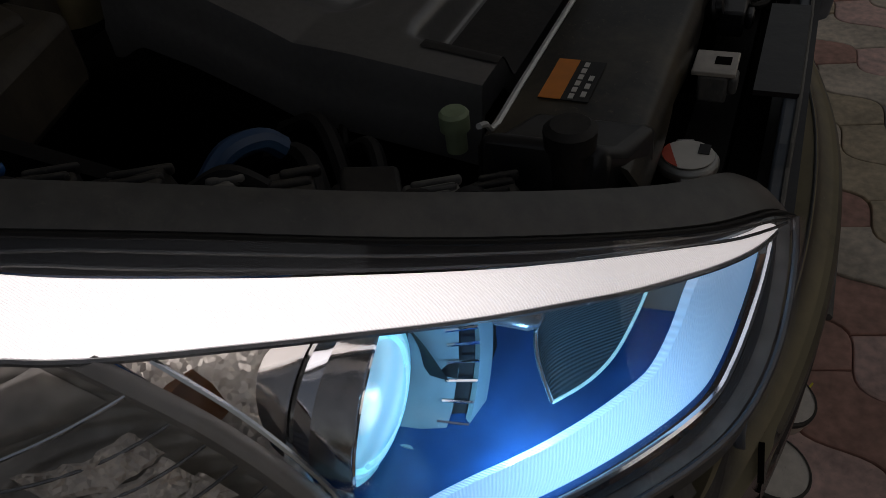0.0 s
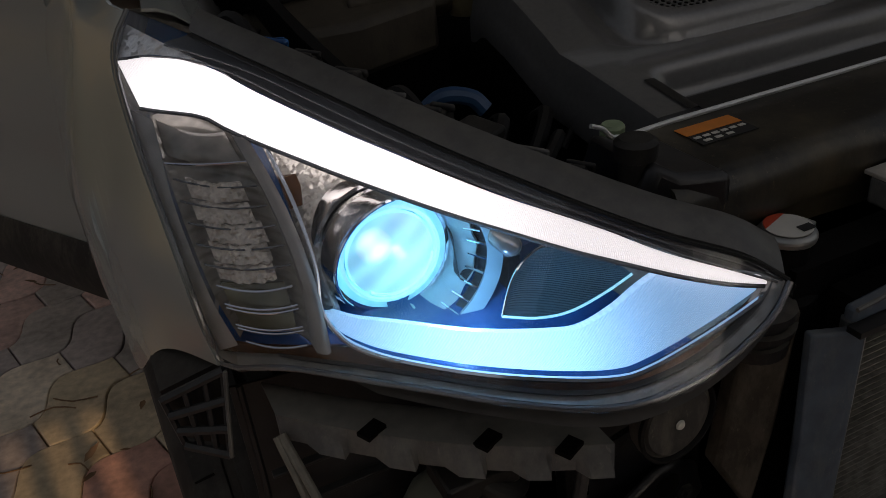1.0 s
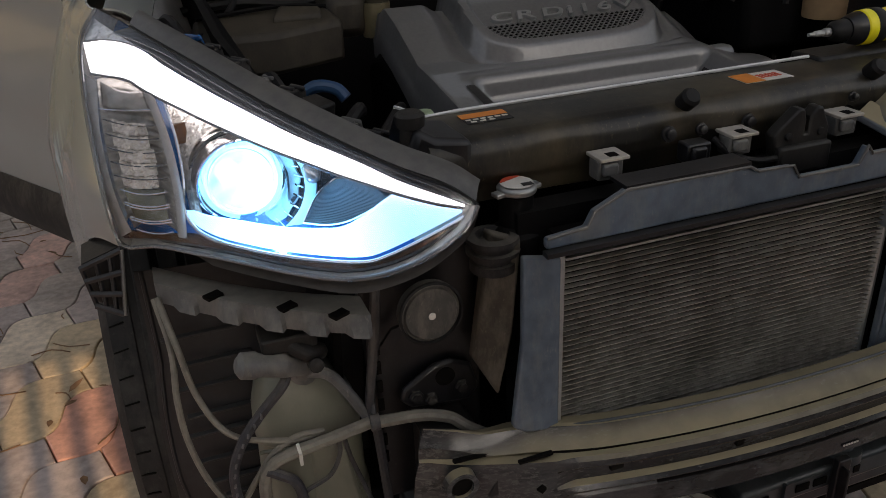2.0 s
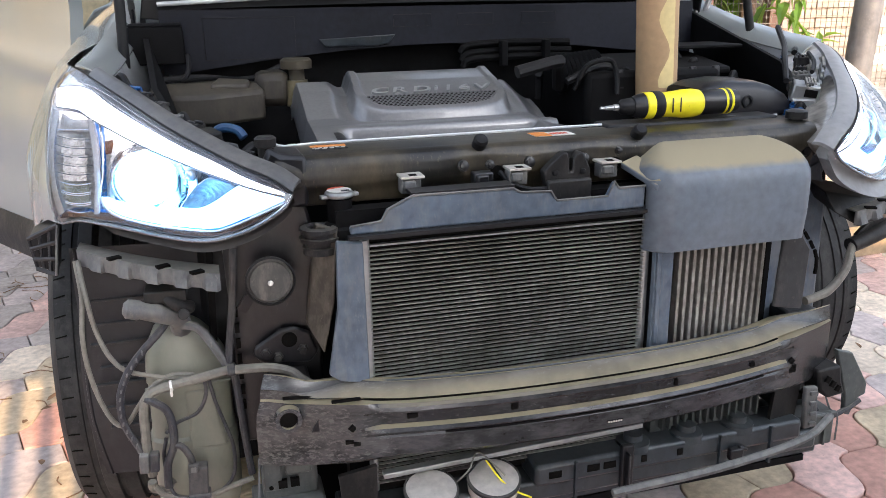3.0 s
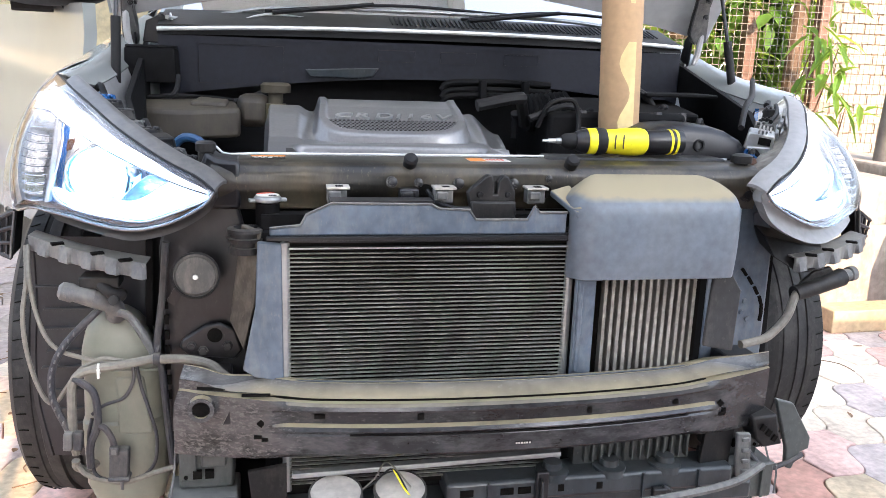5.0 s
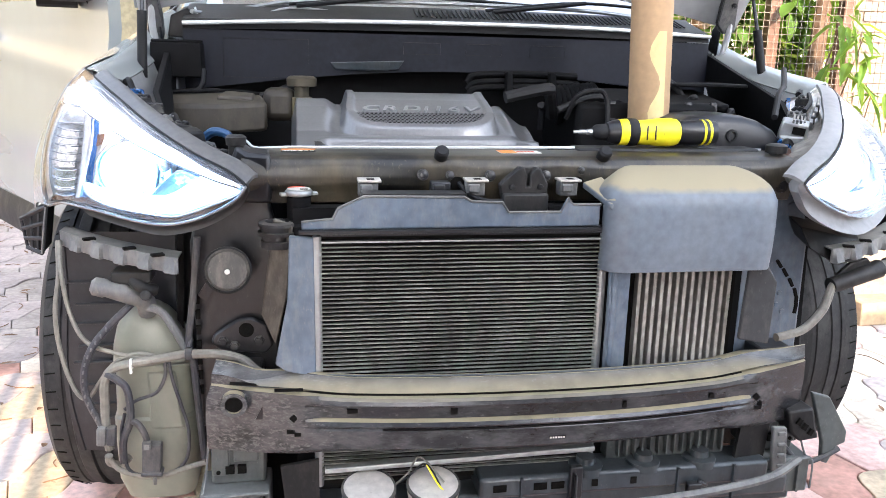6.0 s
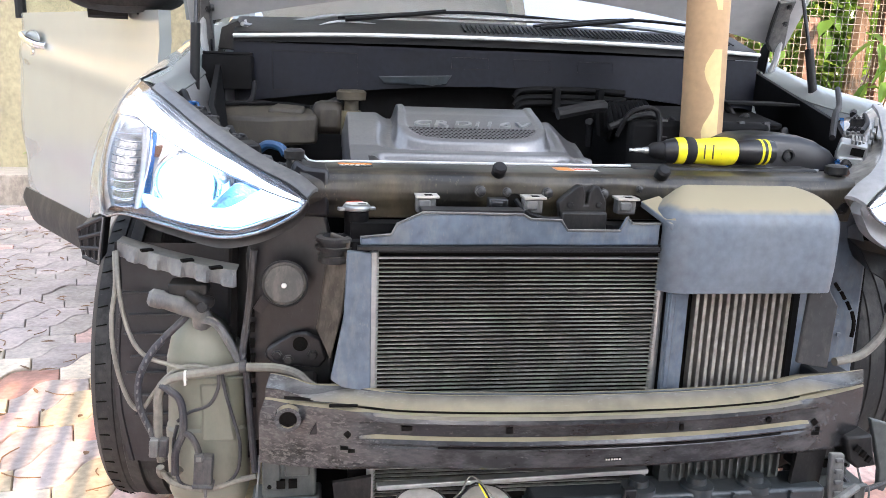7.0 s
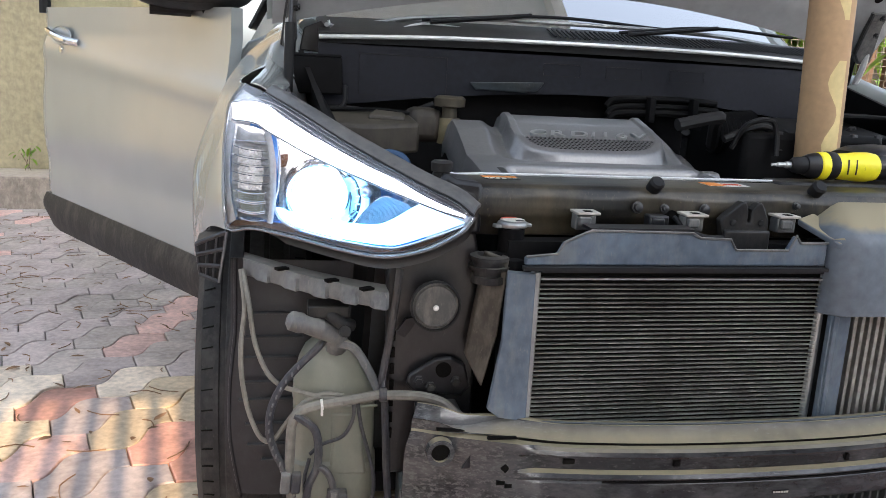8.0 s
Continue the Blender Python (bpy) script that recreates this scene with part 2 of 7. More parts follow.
RUBBERGREY = material("dark_grey_rubber_flap", (0.024, 0.025, 0.027), 0.5, 0, 0.3, 60, 0.15, dust=0.1, grime=0.12)
HORNGREY = material("dusty_horn_face", (0.05, 0.048, 0.045), 0.6, 0, 0.3, 80, 0.2, grime=0.3)
PALEMETAL = material("pale_oxidised_metal", (0.52, 0.48, 0.43), 0.5, 0.3, 0.2, 60, 0.1, grime=0.3)
MOSS = material("green_grey_plastic", (0.045, 0.052, 0.052), 0.45, 0, 0.3, 60, 0.2, dust=0.45, grime=0.35, dust_color=(0.19, 0.19, 0.175), smear=(15, 0.42, 0.75))
# for the unseen wall that blocks light, darkness chosen for the fill it returns
SHADEWALL = material("unseen_shade_wall", (0.25, 0.25, 0.24), 0.9, 0, 0.3, 25, 0.35, large=1.6)
SLAM = material("grimy_slam_panel_paint", (0.009, 0.0088, 0.008), 0.38, 0, 0.5, 30, 0.15, dust=0.03, grime=0.85, dust_color=(0.09, 0.075, 0.05), grime_color=(0.100, 0.082, 0.052), smear=(6, 0.42, 0.68), spec=0.45)
CROSS = material("dark_blue_green_steel", (0.022, 0.030, 0.037), 0.3, 0.1, 0.4, 45, 0.2, dust=0.2, grime=0.3, dust_color=(0.13, 0.13, 0.12), smear=(13, 0.42, 0.75))
TOOLBLACK = material("black_tool_plastic", (0.008, 0.008, 0.010), 0.35, 0, 0.2, 120, 0.1)
SATINBROWN = material("clear_grey_brown_bezel", (0.34, 0.315, 0.29), 0.22, 0.1, 0.2, 40, 0.03)
AMBER = material("amber_insert", (0.35, 0.12, 0.04), 0.3, 0.2, 0.2, 90, 0.05)
LIP = material("brown_grey_housing", (0.020, 0.017, 0.0165), 0.45, 0, 0.35, 60, 0.2, dust=0.2)
MILK = material("yellowed_washer_bottle", (0.165, 0.17, 0.135), 0.40, 0, 0.15, 25, 0.08, dust=0.25, grime=0.25, dust_color=(0.24, 0.225, 0.18))
HOSE = material("dusty_hose", (0.155, 0.145, 0.122), 0.6, 0, 0.3, 90, 0.2, dust=0.4, grime=0.3, grime_color=(0.07, 0.066, 0.058))
WIRE = material("taped_wire", (0.020, 0.021, 0.028), 0.55, 0, 0.3, 150, 0.3, dust=0.3, grime=0.15)
TYRE = material("tyre_rubber", (0.017, 0.017, 0.018), 0.7, 0, 0.4, 70, 0.25, dust=0.15, grime=0.25, dust_color=(0.10, 0.098, 0.092), spec=0.35)
LINER = material("dusty_arch_liner", (0.010, 0.011, 0.015), 0.5, 0, 0.4, 60, 0.25, dust=0.3, grime=0.28, dust_color=(0.10, 0.098, 0.09), grime_color=(0.050, 0.050, 0.048), smear=(12, 0.44, 0.75))
GLASS = clear("clear_glass", (0.9, 0.94, 0.92), 0.06, 0.9)
LENS = clear("clear_lamp_cover", (0.97, 0.98, 1.0), 0.02, 0.5, 0.03, 4.0, 0.006)
SCREEN = clear("windscreen_glass", (0.35, 0.45, 0.42), 0.92, 1.0, 0.01, 1.6)
DRYLEAF = material("dry_leaf", (0.20, 0.115, 0.060), 0.8, 0, 0.5, 40, 0.2)
DRL = ribbed_light("lit_white_strip", (1.0, 0.94, 0.96), 6.6, 260, (0, 0, 0), 0.72, (0.90, 0.20, 0.97), (0.10, 0.30), 0.46)
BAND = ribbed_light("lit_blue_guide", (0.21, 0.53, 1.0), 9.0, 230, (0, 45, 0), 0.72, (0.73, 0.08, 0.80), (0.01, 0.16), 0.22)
GLOW = ribbed_light("lit_projector_lens", (0.11, 0.66, 0.95), 3.3, 14, (20, 60, 0), 0.45)
# emission standing for the projector's light on parts that are no lamps
CYANGLOW = ribbed_light("painted_cyan_glow", (0.13, 0.58, 0.80), 3.2, 30, (0, 0, 0), 0.8)
gn, gl = GLOW.node_tree.nodes, GLOW.node_tree.links
spot_co, spot_at, spot_len, spot_fall, spot_tint = (gn.new("ShaderNode" + k) for k in ("TexCoord", "VectorMath", "VectorMath", "MapRange", "Mix"))
spot_at.operation, spot_len.operation = "SUBTRACT", "LENGTH"
spot_at.inputs[1].default_value = (-0.016, -0.004, 0.016)
gl.new(spot_co.outputs["Object"], spot_at.inputs[0])
gl.new(spot_at.outputs["Vector"], spot_len.inputs[0])
gl.new(spot_len.outputs["Value"], spot_fall.inputs["Value"])
spot_fall.inputs["From Min"].default_value, spot_fall.inputs["From Max"].default_value = 0.003, 0.016
spot_tint.data_type = "RGBA"
spot_tint.inputs["A"].default_value, spot_tint.inputs["B"].default_value = (1.3, 1.9, 2.0, 1), (0.13, 0.52, 0.72, 1)
gl.new(spot_fall.outputs["Result"], spot_tint.inputs["Factor"])
gl.new(spot_tint.outputs["Result"], gn["Principled BSDF"].inputs["Emission Color"])
CARD = material("brown_cardboard", (0.42, 0.28, 0.155), 0.8, 0, 0.12, 70, 0.12, large=9)
TAPE = material("torn_yellow_paper", (0.62, 0.50, 0.24), 0.7, 0, 0.12, 60, 0.1)
YELLOW = material("yellow_plastic", (0.85, 0.75, 0.01), 0.4, 0, 0.08, 80, 0.05)
ORANGE = material("orange_label", (0.75, 0.25, 0.04), 0.5, 0, 0.12, 60, 0.03)
WHITE = material("white_label", (0.65, 0.63, 0.58), 0.5, 0, 0.1, 60, 0.03)
RED = material("red_label", (0.55, 0.07, 0.03), 0.5, 0, 0.1, 60, 0.03)
INK = material("dark_print", (0.02, 0.02, 0.02), 0.6, 0, 0.1, 60, 0.0)
GREENCAP = material("pale_green_cap", (0.26, 0.33, 0.20), 0.5, 0, 0.2, 90, 0.1)
OLIVE = material("dusty_oil_cap", (0.040, 0.032, 0.018), 0.6, 0, 0.25, 60, 0.2, dust=0.06, dust_color=(0.12, 0.10, 0.06))
NECK = material("yellowed_neck", (0.12, 0.10, 0.055), 0.5, 0, 0.25, 60, 0.2)
TAN = material("tan_dusty_plastic", (0.022, 0.018, 0.013), 0.6, 0, 0.35, 40, 0.2, dust=0.25, grime=0.2, dust_color=(0.10, 0.083, 0.055))
BLUE = material("blue_connector", (0.02, 0.06, 0.14), 0.4, 0, 0.1, 60, 0.05)
PLASTER = material("stained_cream_plaster", (0.27, 0.232, 0.142), 0.9, 0, 0.3, 25, 0.35, large=1.6, grime=0.3, dust_color=(0.15, 0.13, 0.10))
CONCRETE = material("rough_concrete", (0.32, 0.29, 0.26), 0.9, 0, 0.3, 30, 0.5, large=2.5, grime=0.5, dust_color=(0.19, 0.165, 0.145))
TIMBER = material("pale_timber", (0.42, 0.32, 0.20), 0.75, 0, 0.25, 40, 0.25)
POLE = material("grey_painted_pipe", (0.12, 0.118, 0.12), 0.5, 0.1, 0.3, 25, 0.15, grime=0.35, smear=(6, 0.42, 0.62))
RUST = material("rusty_brown_steel", (0.13, 0.075, 0.055), 0.7, 0.2, 0.3, 60, 0.3)
MESHWIRE = material("fence_wire", (0.16, 0.14, 0.12), 0.6, 0.5, 0.2, 60, 0.1)
BRICK = material("cream_brick", (0.30, 0.235, 0.18), 0.85, 0, 0.2, 40, 0.3, per_piece=0.12)
MORTAR = material("pale_mortar", (0.22, 0.18, 0.145), 0.95, 0, 0.2, 60, 0.4)
LEAF = material("sunlit_leaf", (0.08, 0.17, 0.025), 0.5, 0, 0.35, 12, 0.05)
ln, ll = LEAF.node_tree.nodes, LEAF.node_tree.links
glow_through, leaf_mix = ln.new("ShaderNodeBsdfTranslucent"), ln.new("ShaderNodeMixShader")
leaf_geo, leaf_tone = ln.new("ShaderNodeNewGeometry"), ln.new("ShaderNodeMix")
leaf_tone.data_type = "RGBA"
leaf_tone.inputs["A"].default_value, leaf_tone.inputs["B"].default_value = (0.10, 0.20, 0.03, 1), (0.42, 0.58, 0.06, 1)
ll.new(leaf_geo.outputs["Random Per Island"], leaf_tone.inputs["Factor"])
ll.new(leaf_tone.outputs["Result"], glow_through.inputs["Color"])
leaf_mix.inputs[0].default_value = 0.45
ll.new(ln["Principled BSDF"].outputs[0], leaf_mix.inputs[1])
ll.new(glow_through.outputs[0], leaf_mix.inputs[2])
ll.new(leaf_mix.outputs[0], ln["Material Output"].inputs["Surface"])
# stained brown front; the dust term paints the sunlit top paler
LEDGE = material("stained_ledge_sunlit_top", (0.22, 0.185, 0.15), 0.9, 0, 0.3, 30, 0.5, large=2.5, grime=0.4, dust=0.8, dust_color=(0.46, 0.40, 0.33))
ROOFING = material("grey_porch_plaster", (0.60, 0.655, 0.67), 0.9, 0, 0.1, 20, 0.2, large=1.0)
PALE = material("pale_sunlit_plaster", (0.75, 0.73, 0.68), 0.9, 0, 0.1, 20, 0.2, large=1.0)
BARK = material("brown_bark", (0.11, 0.07, 0.045), 0.85, 0, 0.35, 60, 0.5)
SAND = material("sandy_joint", (0.17, 0.145, 0.115), 0.95, 0, 0.3, 200, 0.4)
PAVERS = [material("paver_" + k, c, 0.72, 0, 0.32, 48, 0.5, per_piece=0.14, large=7, grime=0.35, grime_color=(0.20, 0.17, 0.14), smear=(9, 0.52, 0.70)) for k, c in
          (("grey", (0.41, 0.365, 0.335)), ("pink", (0.64, 0.44, 0.39)), ("cream", (0.66, 0.57, 0.46)), ("lilac", (0.43, 0.375, 0.36)), ("red", (0.50, 0.28, 0.225)), ("ochre", (0.56, 0.46, 0.32)))]


# ---- building helpers ----
class Build:
    """Collects vertices and faces in world places."""

    def __init__(self):
        self.v, self.f = [], []

    def add(self, verts, faces):
        k = len(self.v)
        self.v += [tuple(p) for p in verts]
        self.f += [tuple(i + k for i in f) for f in faces]
        return self

    def box(self, c, s, rot=(0, 0, 0), taper=1.0):
        m = pose(*c, *rot)
        q = [m @ Vector((sx * s[0] / 2 * (taper if sz > 0 else 1), sy * s[1] / 2 * (taper if sz > 0 else 1), sz * s[2] / 2))
             for sx, sy, sz in ((-1, -1, -1), (1, -1, -1), (1, 1, -1), (-1, 1, -1), (-1, -1, 1), (1, -1, 1), (1, 1, 1), (-1, 1, 1))]
        return self.add(q, [(3, 2, 1, 0), (4, 5, 6, 7), (0, 1, 5, 4), (1, 2, 6, 5), (2, 3, 7, 6), (3, 0, 4, 7)])

    def span(self, lo, hi):
        return self.box([(a + b) / 2 for a, b in zip(lo, hi)], [abs(b - a) for a, b in zip(lo, hi)])

    def rings(self, rings, cap=True, closed=True):
        n = len(rings[0])
        f = []
        for i in range(len(rings) - 1):
            for j in range(n if closed else n - 1):
                a, b = i * n + j, i * n + (j + 1) % n
                f.append((a, b, b + n, a + n))
        if cap:
            f.append(tuple(range(n))[::-1])
            f.append(tuple(range((len(rings) - 1) * n, len(rings) * n)))
        return self.add([p for r in rings for p in r], f)

    def lathe(self, base, axis, profile, n=24, cap=True):
        """profile: (distance along the axis, radius)."""
        q = Vector(axis).normalized().to_track_quat("Z", "Y")
        b = Vector(base)
        return self.rings([[b + q @ Vector((r * math.cos(2 * math.pi * j / n), r * math.sin(2 * math.pi * j / n), d)) for j in range(n)] for d, r in profile], cap)

    def tube(self, pts, r, n=8, steps=6):
        pts = spline(pts, steps) if steps > 1 else [Vector(p) for p in pts]
        rings, ref = [], None
        for i, p in enumerate(pts):
            d = (pts[min(i + 1, len(pts) - 1)] - pts[max(i - 1, 0)]).normalized()
            ref = d.orthogonal() if ref is None else ref - d * ref.dot(d)
            ref.normalize()
            s = d.cross(ref)
            rr = r[0] + (r[1] - r[0]) * i / (len(pts) - 1) if isinstance(r, tuple) else r
            rings.append([p + rr * (ref * math.cos(2 * math.pi * j / n) + s * math.sin(2 * math.pi * j / n)) for j in range(n)])
        return self.rings(rings)

    def grid(self, fn, nu, nv, thick=None):
        """fn(u, v) for u, v from 0 to 1; thick: a shift that makes it a solid."""
        w = nv + 1
        pts = [Vector(fn(i / nu, j / nv)) for i in range(nu + 1) for j in range(w)]
        f = [(i * w + j, (i + 1) * w + j, (i + 1) * w + j + 1, i * w + j + 1) for i in range(nu) for j in range(nv)]
        if thick is None:
            return self.add(pts, f)
        k, t = len(pts), Vector(thick)
        back = [tuple(q + k for q in reversed(x)) for x in f]
        edge = [i * w for i in range(nu + 1)] + [nu * w + j for j in range(1, w)] + [i * w + nv for i in range(nu - 1, -1, -1)] + [j for j in range(nv - 1, 0, -1)]
        rim = [(edge[q], edge[(q + 1) % len(edge)], edge[(q + 1) % len(edge)] + k, edge[q] + k) for q in range(len(edge))]
        return self.add(pts + [p + t for p in pts], f + back + rim)

    def prism(self, outline, shift):
        """A plate: an outline in space, and the shift to its other side."""
        n, s = len(outline), Vector(shift)
        a = [Vector(p) for p in outline]
        return self.add(a + [p + s for p in a], [tuple(range(n)), tuple(range(2 * n - 1, n - 1, -1))] + [(i, i + n, (i + 1) % n + n, (i + 1) % n) for i in range(n)])


def spline(pts, steps=6):
    """A smooth curve through the points."""
    p = [Vector(q) for q in pts]
    if len(p) < 3:
        return [p[0].lerp(p[-1], i / steps) for i in range(steps + 1)]
    p = [2 * p[0] - p[1], *p, 2 * p[-1] - p[-2]]
    out = []
    for i in range(1, len(p) - 2):
        a, b, c, d = p[i - 1:i + 3]
        for s in range(steps):
            t = s / steps
            out.append(0.5 * (2 * b + (c - a) * t + (2 * a - 5 * b + 4 * c - d) * t * t + (3 * b - a - 3 * c + d) * t ** 3))
    return out + [p[-2]]


def along(pts, t):
    """The point at t, 0 to 1, of the length of a smooth curve."""
    q = spline(pts, 8)
    d = [0]
    for a, b in zip(q, q[1:]):
        d.append(d[-1] + (b - a).length)
    s = t * d[-1]
    for i in range(len(q) - 1):
        if s <= d[i + 1] + 1e-9:
            return q[i].lerp(q[i + 1], (s - d[i]) / max(1e-9, d[i + 1] - d[i]))
    return q[-1]


PLACE = {}


def root(name, at, label, category, group="", kind=""):
    ob = new(name)
    ob.empty_display_size = 0.1
    ob.location = at
    PLACE[ob] = Vector(at)
    return tagged(ob, label, category, group, kind)


def part(name, b, mat, parent=None, label="", smooth=True, bevel=0.0, sharp=35):
    """Links what b holds as one mesh object, under a thing or a part if one is given."""
    v = np.array([tuple(p) for p in b.v], dtype=float)
    c = (v.min(0) + v.max(0)) / 2
    me = bpy.data.meshes.new(name)
    me.from_pydata([tuple(p) for p in (v - c)], [], b.f)
    bm = bmesh.new()
    bm.from_mesh(me)
    bmesh.ops.recalc_face_normals(bm, faces=bm.faces)
    bm.to_mesh(me)
    bm.free()
    me.materials.append(mat)
    if smooth:
        me.shade_smooth()
        me.set_sharp_from_angle(angle=radians(sharp))
    ob = new(name, me)
    PLACE[ob] = Vector(c)
    ob.parent = parent
    ob.location = PLACE[ob] - (PLACE[parent] if parent else Vector())
    if bevel:
        mod = ob.modifiers.new("bevel", "BEVEL")
        mod.width, mod.segments, mod.limit_method, mod.angle_limit = bevel, 2, "ANGLE", radians(40)
    if label:
        tagged(ob, label)
    return ob


def thing(name, b, mat, label, category, group="", kind="", **k):
    return tagged(part(name, b, mat, **k), label, category, group, kind)


# ---- setting ----
b = Build().span((-40, -40, -0.3), (40, 40, -0.022))
tagged(part("ground", b, SAND, smooth=False), "sandy ground under wavy concrete pavers", "ground", kind="structure")
GROUND = bpy.data.objects["ground"]

b = Build().span((-12, 5.12, -0.1), (-1.2, 5.32, 3.2))
tagged(part("wall_north", b, PLASTER, smooth=False, bevel=0.01), "stained cream plastered yard wall", "wall", kind="structure")
b = Build().span((-12, 4.70, -0.1), (-1.2, 5.11, 0.22))
tagged(part("kerb", b, LEDGE, smooth=False, bevel=0.015), "low worn concrete ledge along the wall", "kerb", kind="structure")
# unseen wall added to block sun and sky; its barred gate stripes the paving
b = Build().span((-5.5, -4.7, -0.1), (-1.80, -4.5, 6.4)).span((-0.27, -4.7, -0.1), (1.6, -4.5, 6.4)).span((1.6, -4.7, -0.1), (5.5, -4.5, 3.0)).span((-1.80, -4.7, 2.95), (-0.27, -4.5, 6.4))
tagged(part("wall_south", b, SHADEWALL, smooth=False), "unseen plain wall added to block sun and sky, with a gate opening", "wall", kind="structure")
# unseen gate, its bars set to cast the sun stripes on the paving
gate = root("sun_stripe_gate", (-1.035, -4.6, 0), "unseen tall steel gate, upright bars added to stripe the sunlight", "gate")
part("frame", Build().span((-1.80, -4.62, 0.02), (-1.76, -4.58, 2.95)).span((-0.31, -4.62, 0.02), (-0.27, -4.58, 2.95)).span((-1.76, -4.62, 0.05), (-0.31, -4.58, 0.10)), RUST, gate, smooth=False)
bar = None
for i in range(17):
    x = -1.74 + 0.088 * i
    if bar is None:
        bar = part("bar", Build().span((x - 0.019, -4.61, 0.1), (x + 0.019, -4.59, 2.95)), RUST, gate, smooth=False)
    else:
        o = bar.copy()
        scene.collection.objects.link(o)
        o.location.x += 0.088 * i
b = Build().span((1.0, 9.0, -0.1), (14, 9.2, 2.6))
tagged(part("wall_far", b, PALE, smooth=False), "pale sunlit house wall beyond the plants", "wall", kind="structure")
b = Build().span((-1.15, 0.95, 2.85), (0.55, 5.05, 3.0)).span((0.47, 0.95, 2.70), (0.55, 5.05, 2.849)).span((-1.15, 0.95, 2.70), (0.469, 1.05, 2.849))
tagged(part("porch_roof", b, ROOFING, smooth=False), "plain plastered slab of a car porch over the car", "roof", kind="structure")
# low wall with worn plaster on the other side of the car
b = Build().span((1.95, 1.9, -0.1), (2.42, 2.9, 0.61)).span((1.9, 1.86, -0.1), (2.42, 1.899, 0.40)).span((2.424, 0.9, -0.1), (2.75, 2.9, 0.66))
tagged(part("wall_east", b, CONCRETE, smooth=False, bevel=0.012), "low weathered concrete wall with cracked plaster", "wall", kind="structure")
b = Build().box((2.085, 1.60, 0.048), (0.42, 0.13, 0.10), (0, 0, 3))
thing("timber_block", b, TIMBER, "pale squared timber block lying against the low wall", "timber", smooth=False, bevel=0.006)
b = Build().tube([(2.57, 2.2, 0.6), (2.70, 2.2, 3.0)], 0.068, 20, 1)
thing("pipe_post", b, POLE, "thick grey painted pipe standing on the low wall", "post")

# brick pillar, steel posts and wire mesh behind
b = Build().span((3.46, 4.1, -0.1), (4.46, 4.3, 3.2))
PILLAR = tagged(part("wall_brick", b, MORTAR, smooth=False), "cream brick wall behind the mesh fence", "wall", kind="structure")
fence = root("mesh_fence", (2.6, 3.2, 0), "rusty wire mesh fence with brown steel posts", "fence")
for x, top in ((2.36, 1.43), (2.84, 3.0)):
    part("post", Build().span((x - 0.035, 3.22, -0.05), (x + 0.035, 3.29, top)), RUST, fence, bevel=0.004)
b = Build()
for i in range(70):
    x = 1.0 + 0.041 * i
    b.tube([(x, 3.2, 0), (x + 0.004 * math.sin(i * 2.1), 3.2, 2.9)], 0.0022, 4, 1)
for i in range(70):
    z = 0.041 * i
    b.tube([(1.0, 3.2, z), (3.85, 3.2, z + 0.004 * math.sin(i * 1.7))], 0.0022, 4, 1)
part("wire_mesh", b, MESHWIRE, fence)


def leaf_mesh(b, at, way, size, bend, width=0.5):
    """A pointed, folded leaf."""
    w = Vector(way).normalized()
    s = w.cross(Vector((0.2, 0.1, 1))).normalized()
    u = s.cross(w)
    p = Vector(at)
    rows = []
    for t, k in ((0, 0.05), (0.3, 0.9), (0.65, 0.75), (1, 0.02)):
        c = p + w * size * t - Vector((0, 0, bend * size * t * t))
        rows.append([c - s * size * width * k / 2 + u * size * 0.06 * k, c, c + s * size * width * k / 2 + u * size * 0.06 * k])
    b.rings(rows, cap=False, closed=False)


def bush(name, spots, count, size, seed, label, spread, width=0.5, foot=0.0, sway=0.15):
    rnd = random.Random(seed)
    ob = root(name, (spots[0][0], spots[0][1], foot), label, "plant")
    b = Build()
    for k, s in enumerate(spots):
        base = Vector((spots[0][0] + rnd.uniform(-sway, sway), spots[0][1] + rnd.uniform(-sway, sway) * 0.6, foot))
        top = Vector(s)
        mid = base.lerp(top, 0.5) + Vector((rnd.uniform(-.6, .6), rnd.uniform(-.6, .6), 0)) * sway
        part("stem", Build().tube([base, mid, top], (0.08 * sway, 0.003), 6), BARK, ob)
        for _ in range(count):
            o = Vector((rnd.gauss(0, spread), rnd.gauss(0, spread * 0.7), rnd.gauss(0, spread)))
            leaf_mesh(b, top + o, (rnd.uniform(-1, 1), rnd.uniform(-1, 0.4), rnd.uniform(-0.9, 0.4)), size * rnd.uniform(0.6, 1.3), rnd.uniform(0.1, 0.6), width)
    part("foliage", b, LEAF, ob)
    return ob


bush("creeper", [(1.6, 3.6, 1.35), (1.9, 3.7, 1.7), (1.75, 3.5, 2.05), (2.2, 3.6, 1.5), (2.3, 3.7, 2.0), (1.5, 3.6, 1.0), (2.05, 3.6, 1.2), (2.6, 3.8, 1.8), (2.5, 3.7, 1.3), (1.7, 3.65, 1.55), (2.0, 3.6, 1.9), (2.15, 3.7, 1.7), (1.85, 3.6, 1.1), (2.35, 3.6, 1.65), (1.6, 3.6, 1.85), (2.75, 3.75, 1.5), (2.85, 3.8, 1.95), (2.80, 3.75, 1.1), (2.98, 3.8, 1.4), (3.0, 3.8, 1.75), (2.65, 3.7, 1.0)],
     140, 0.14, 3, "dense sunlit green creeper growing behind the mesh fence", 0.17, 0.75)
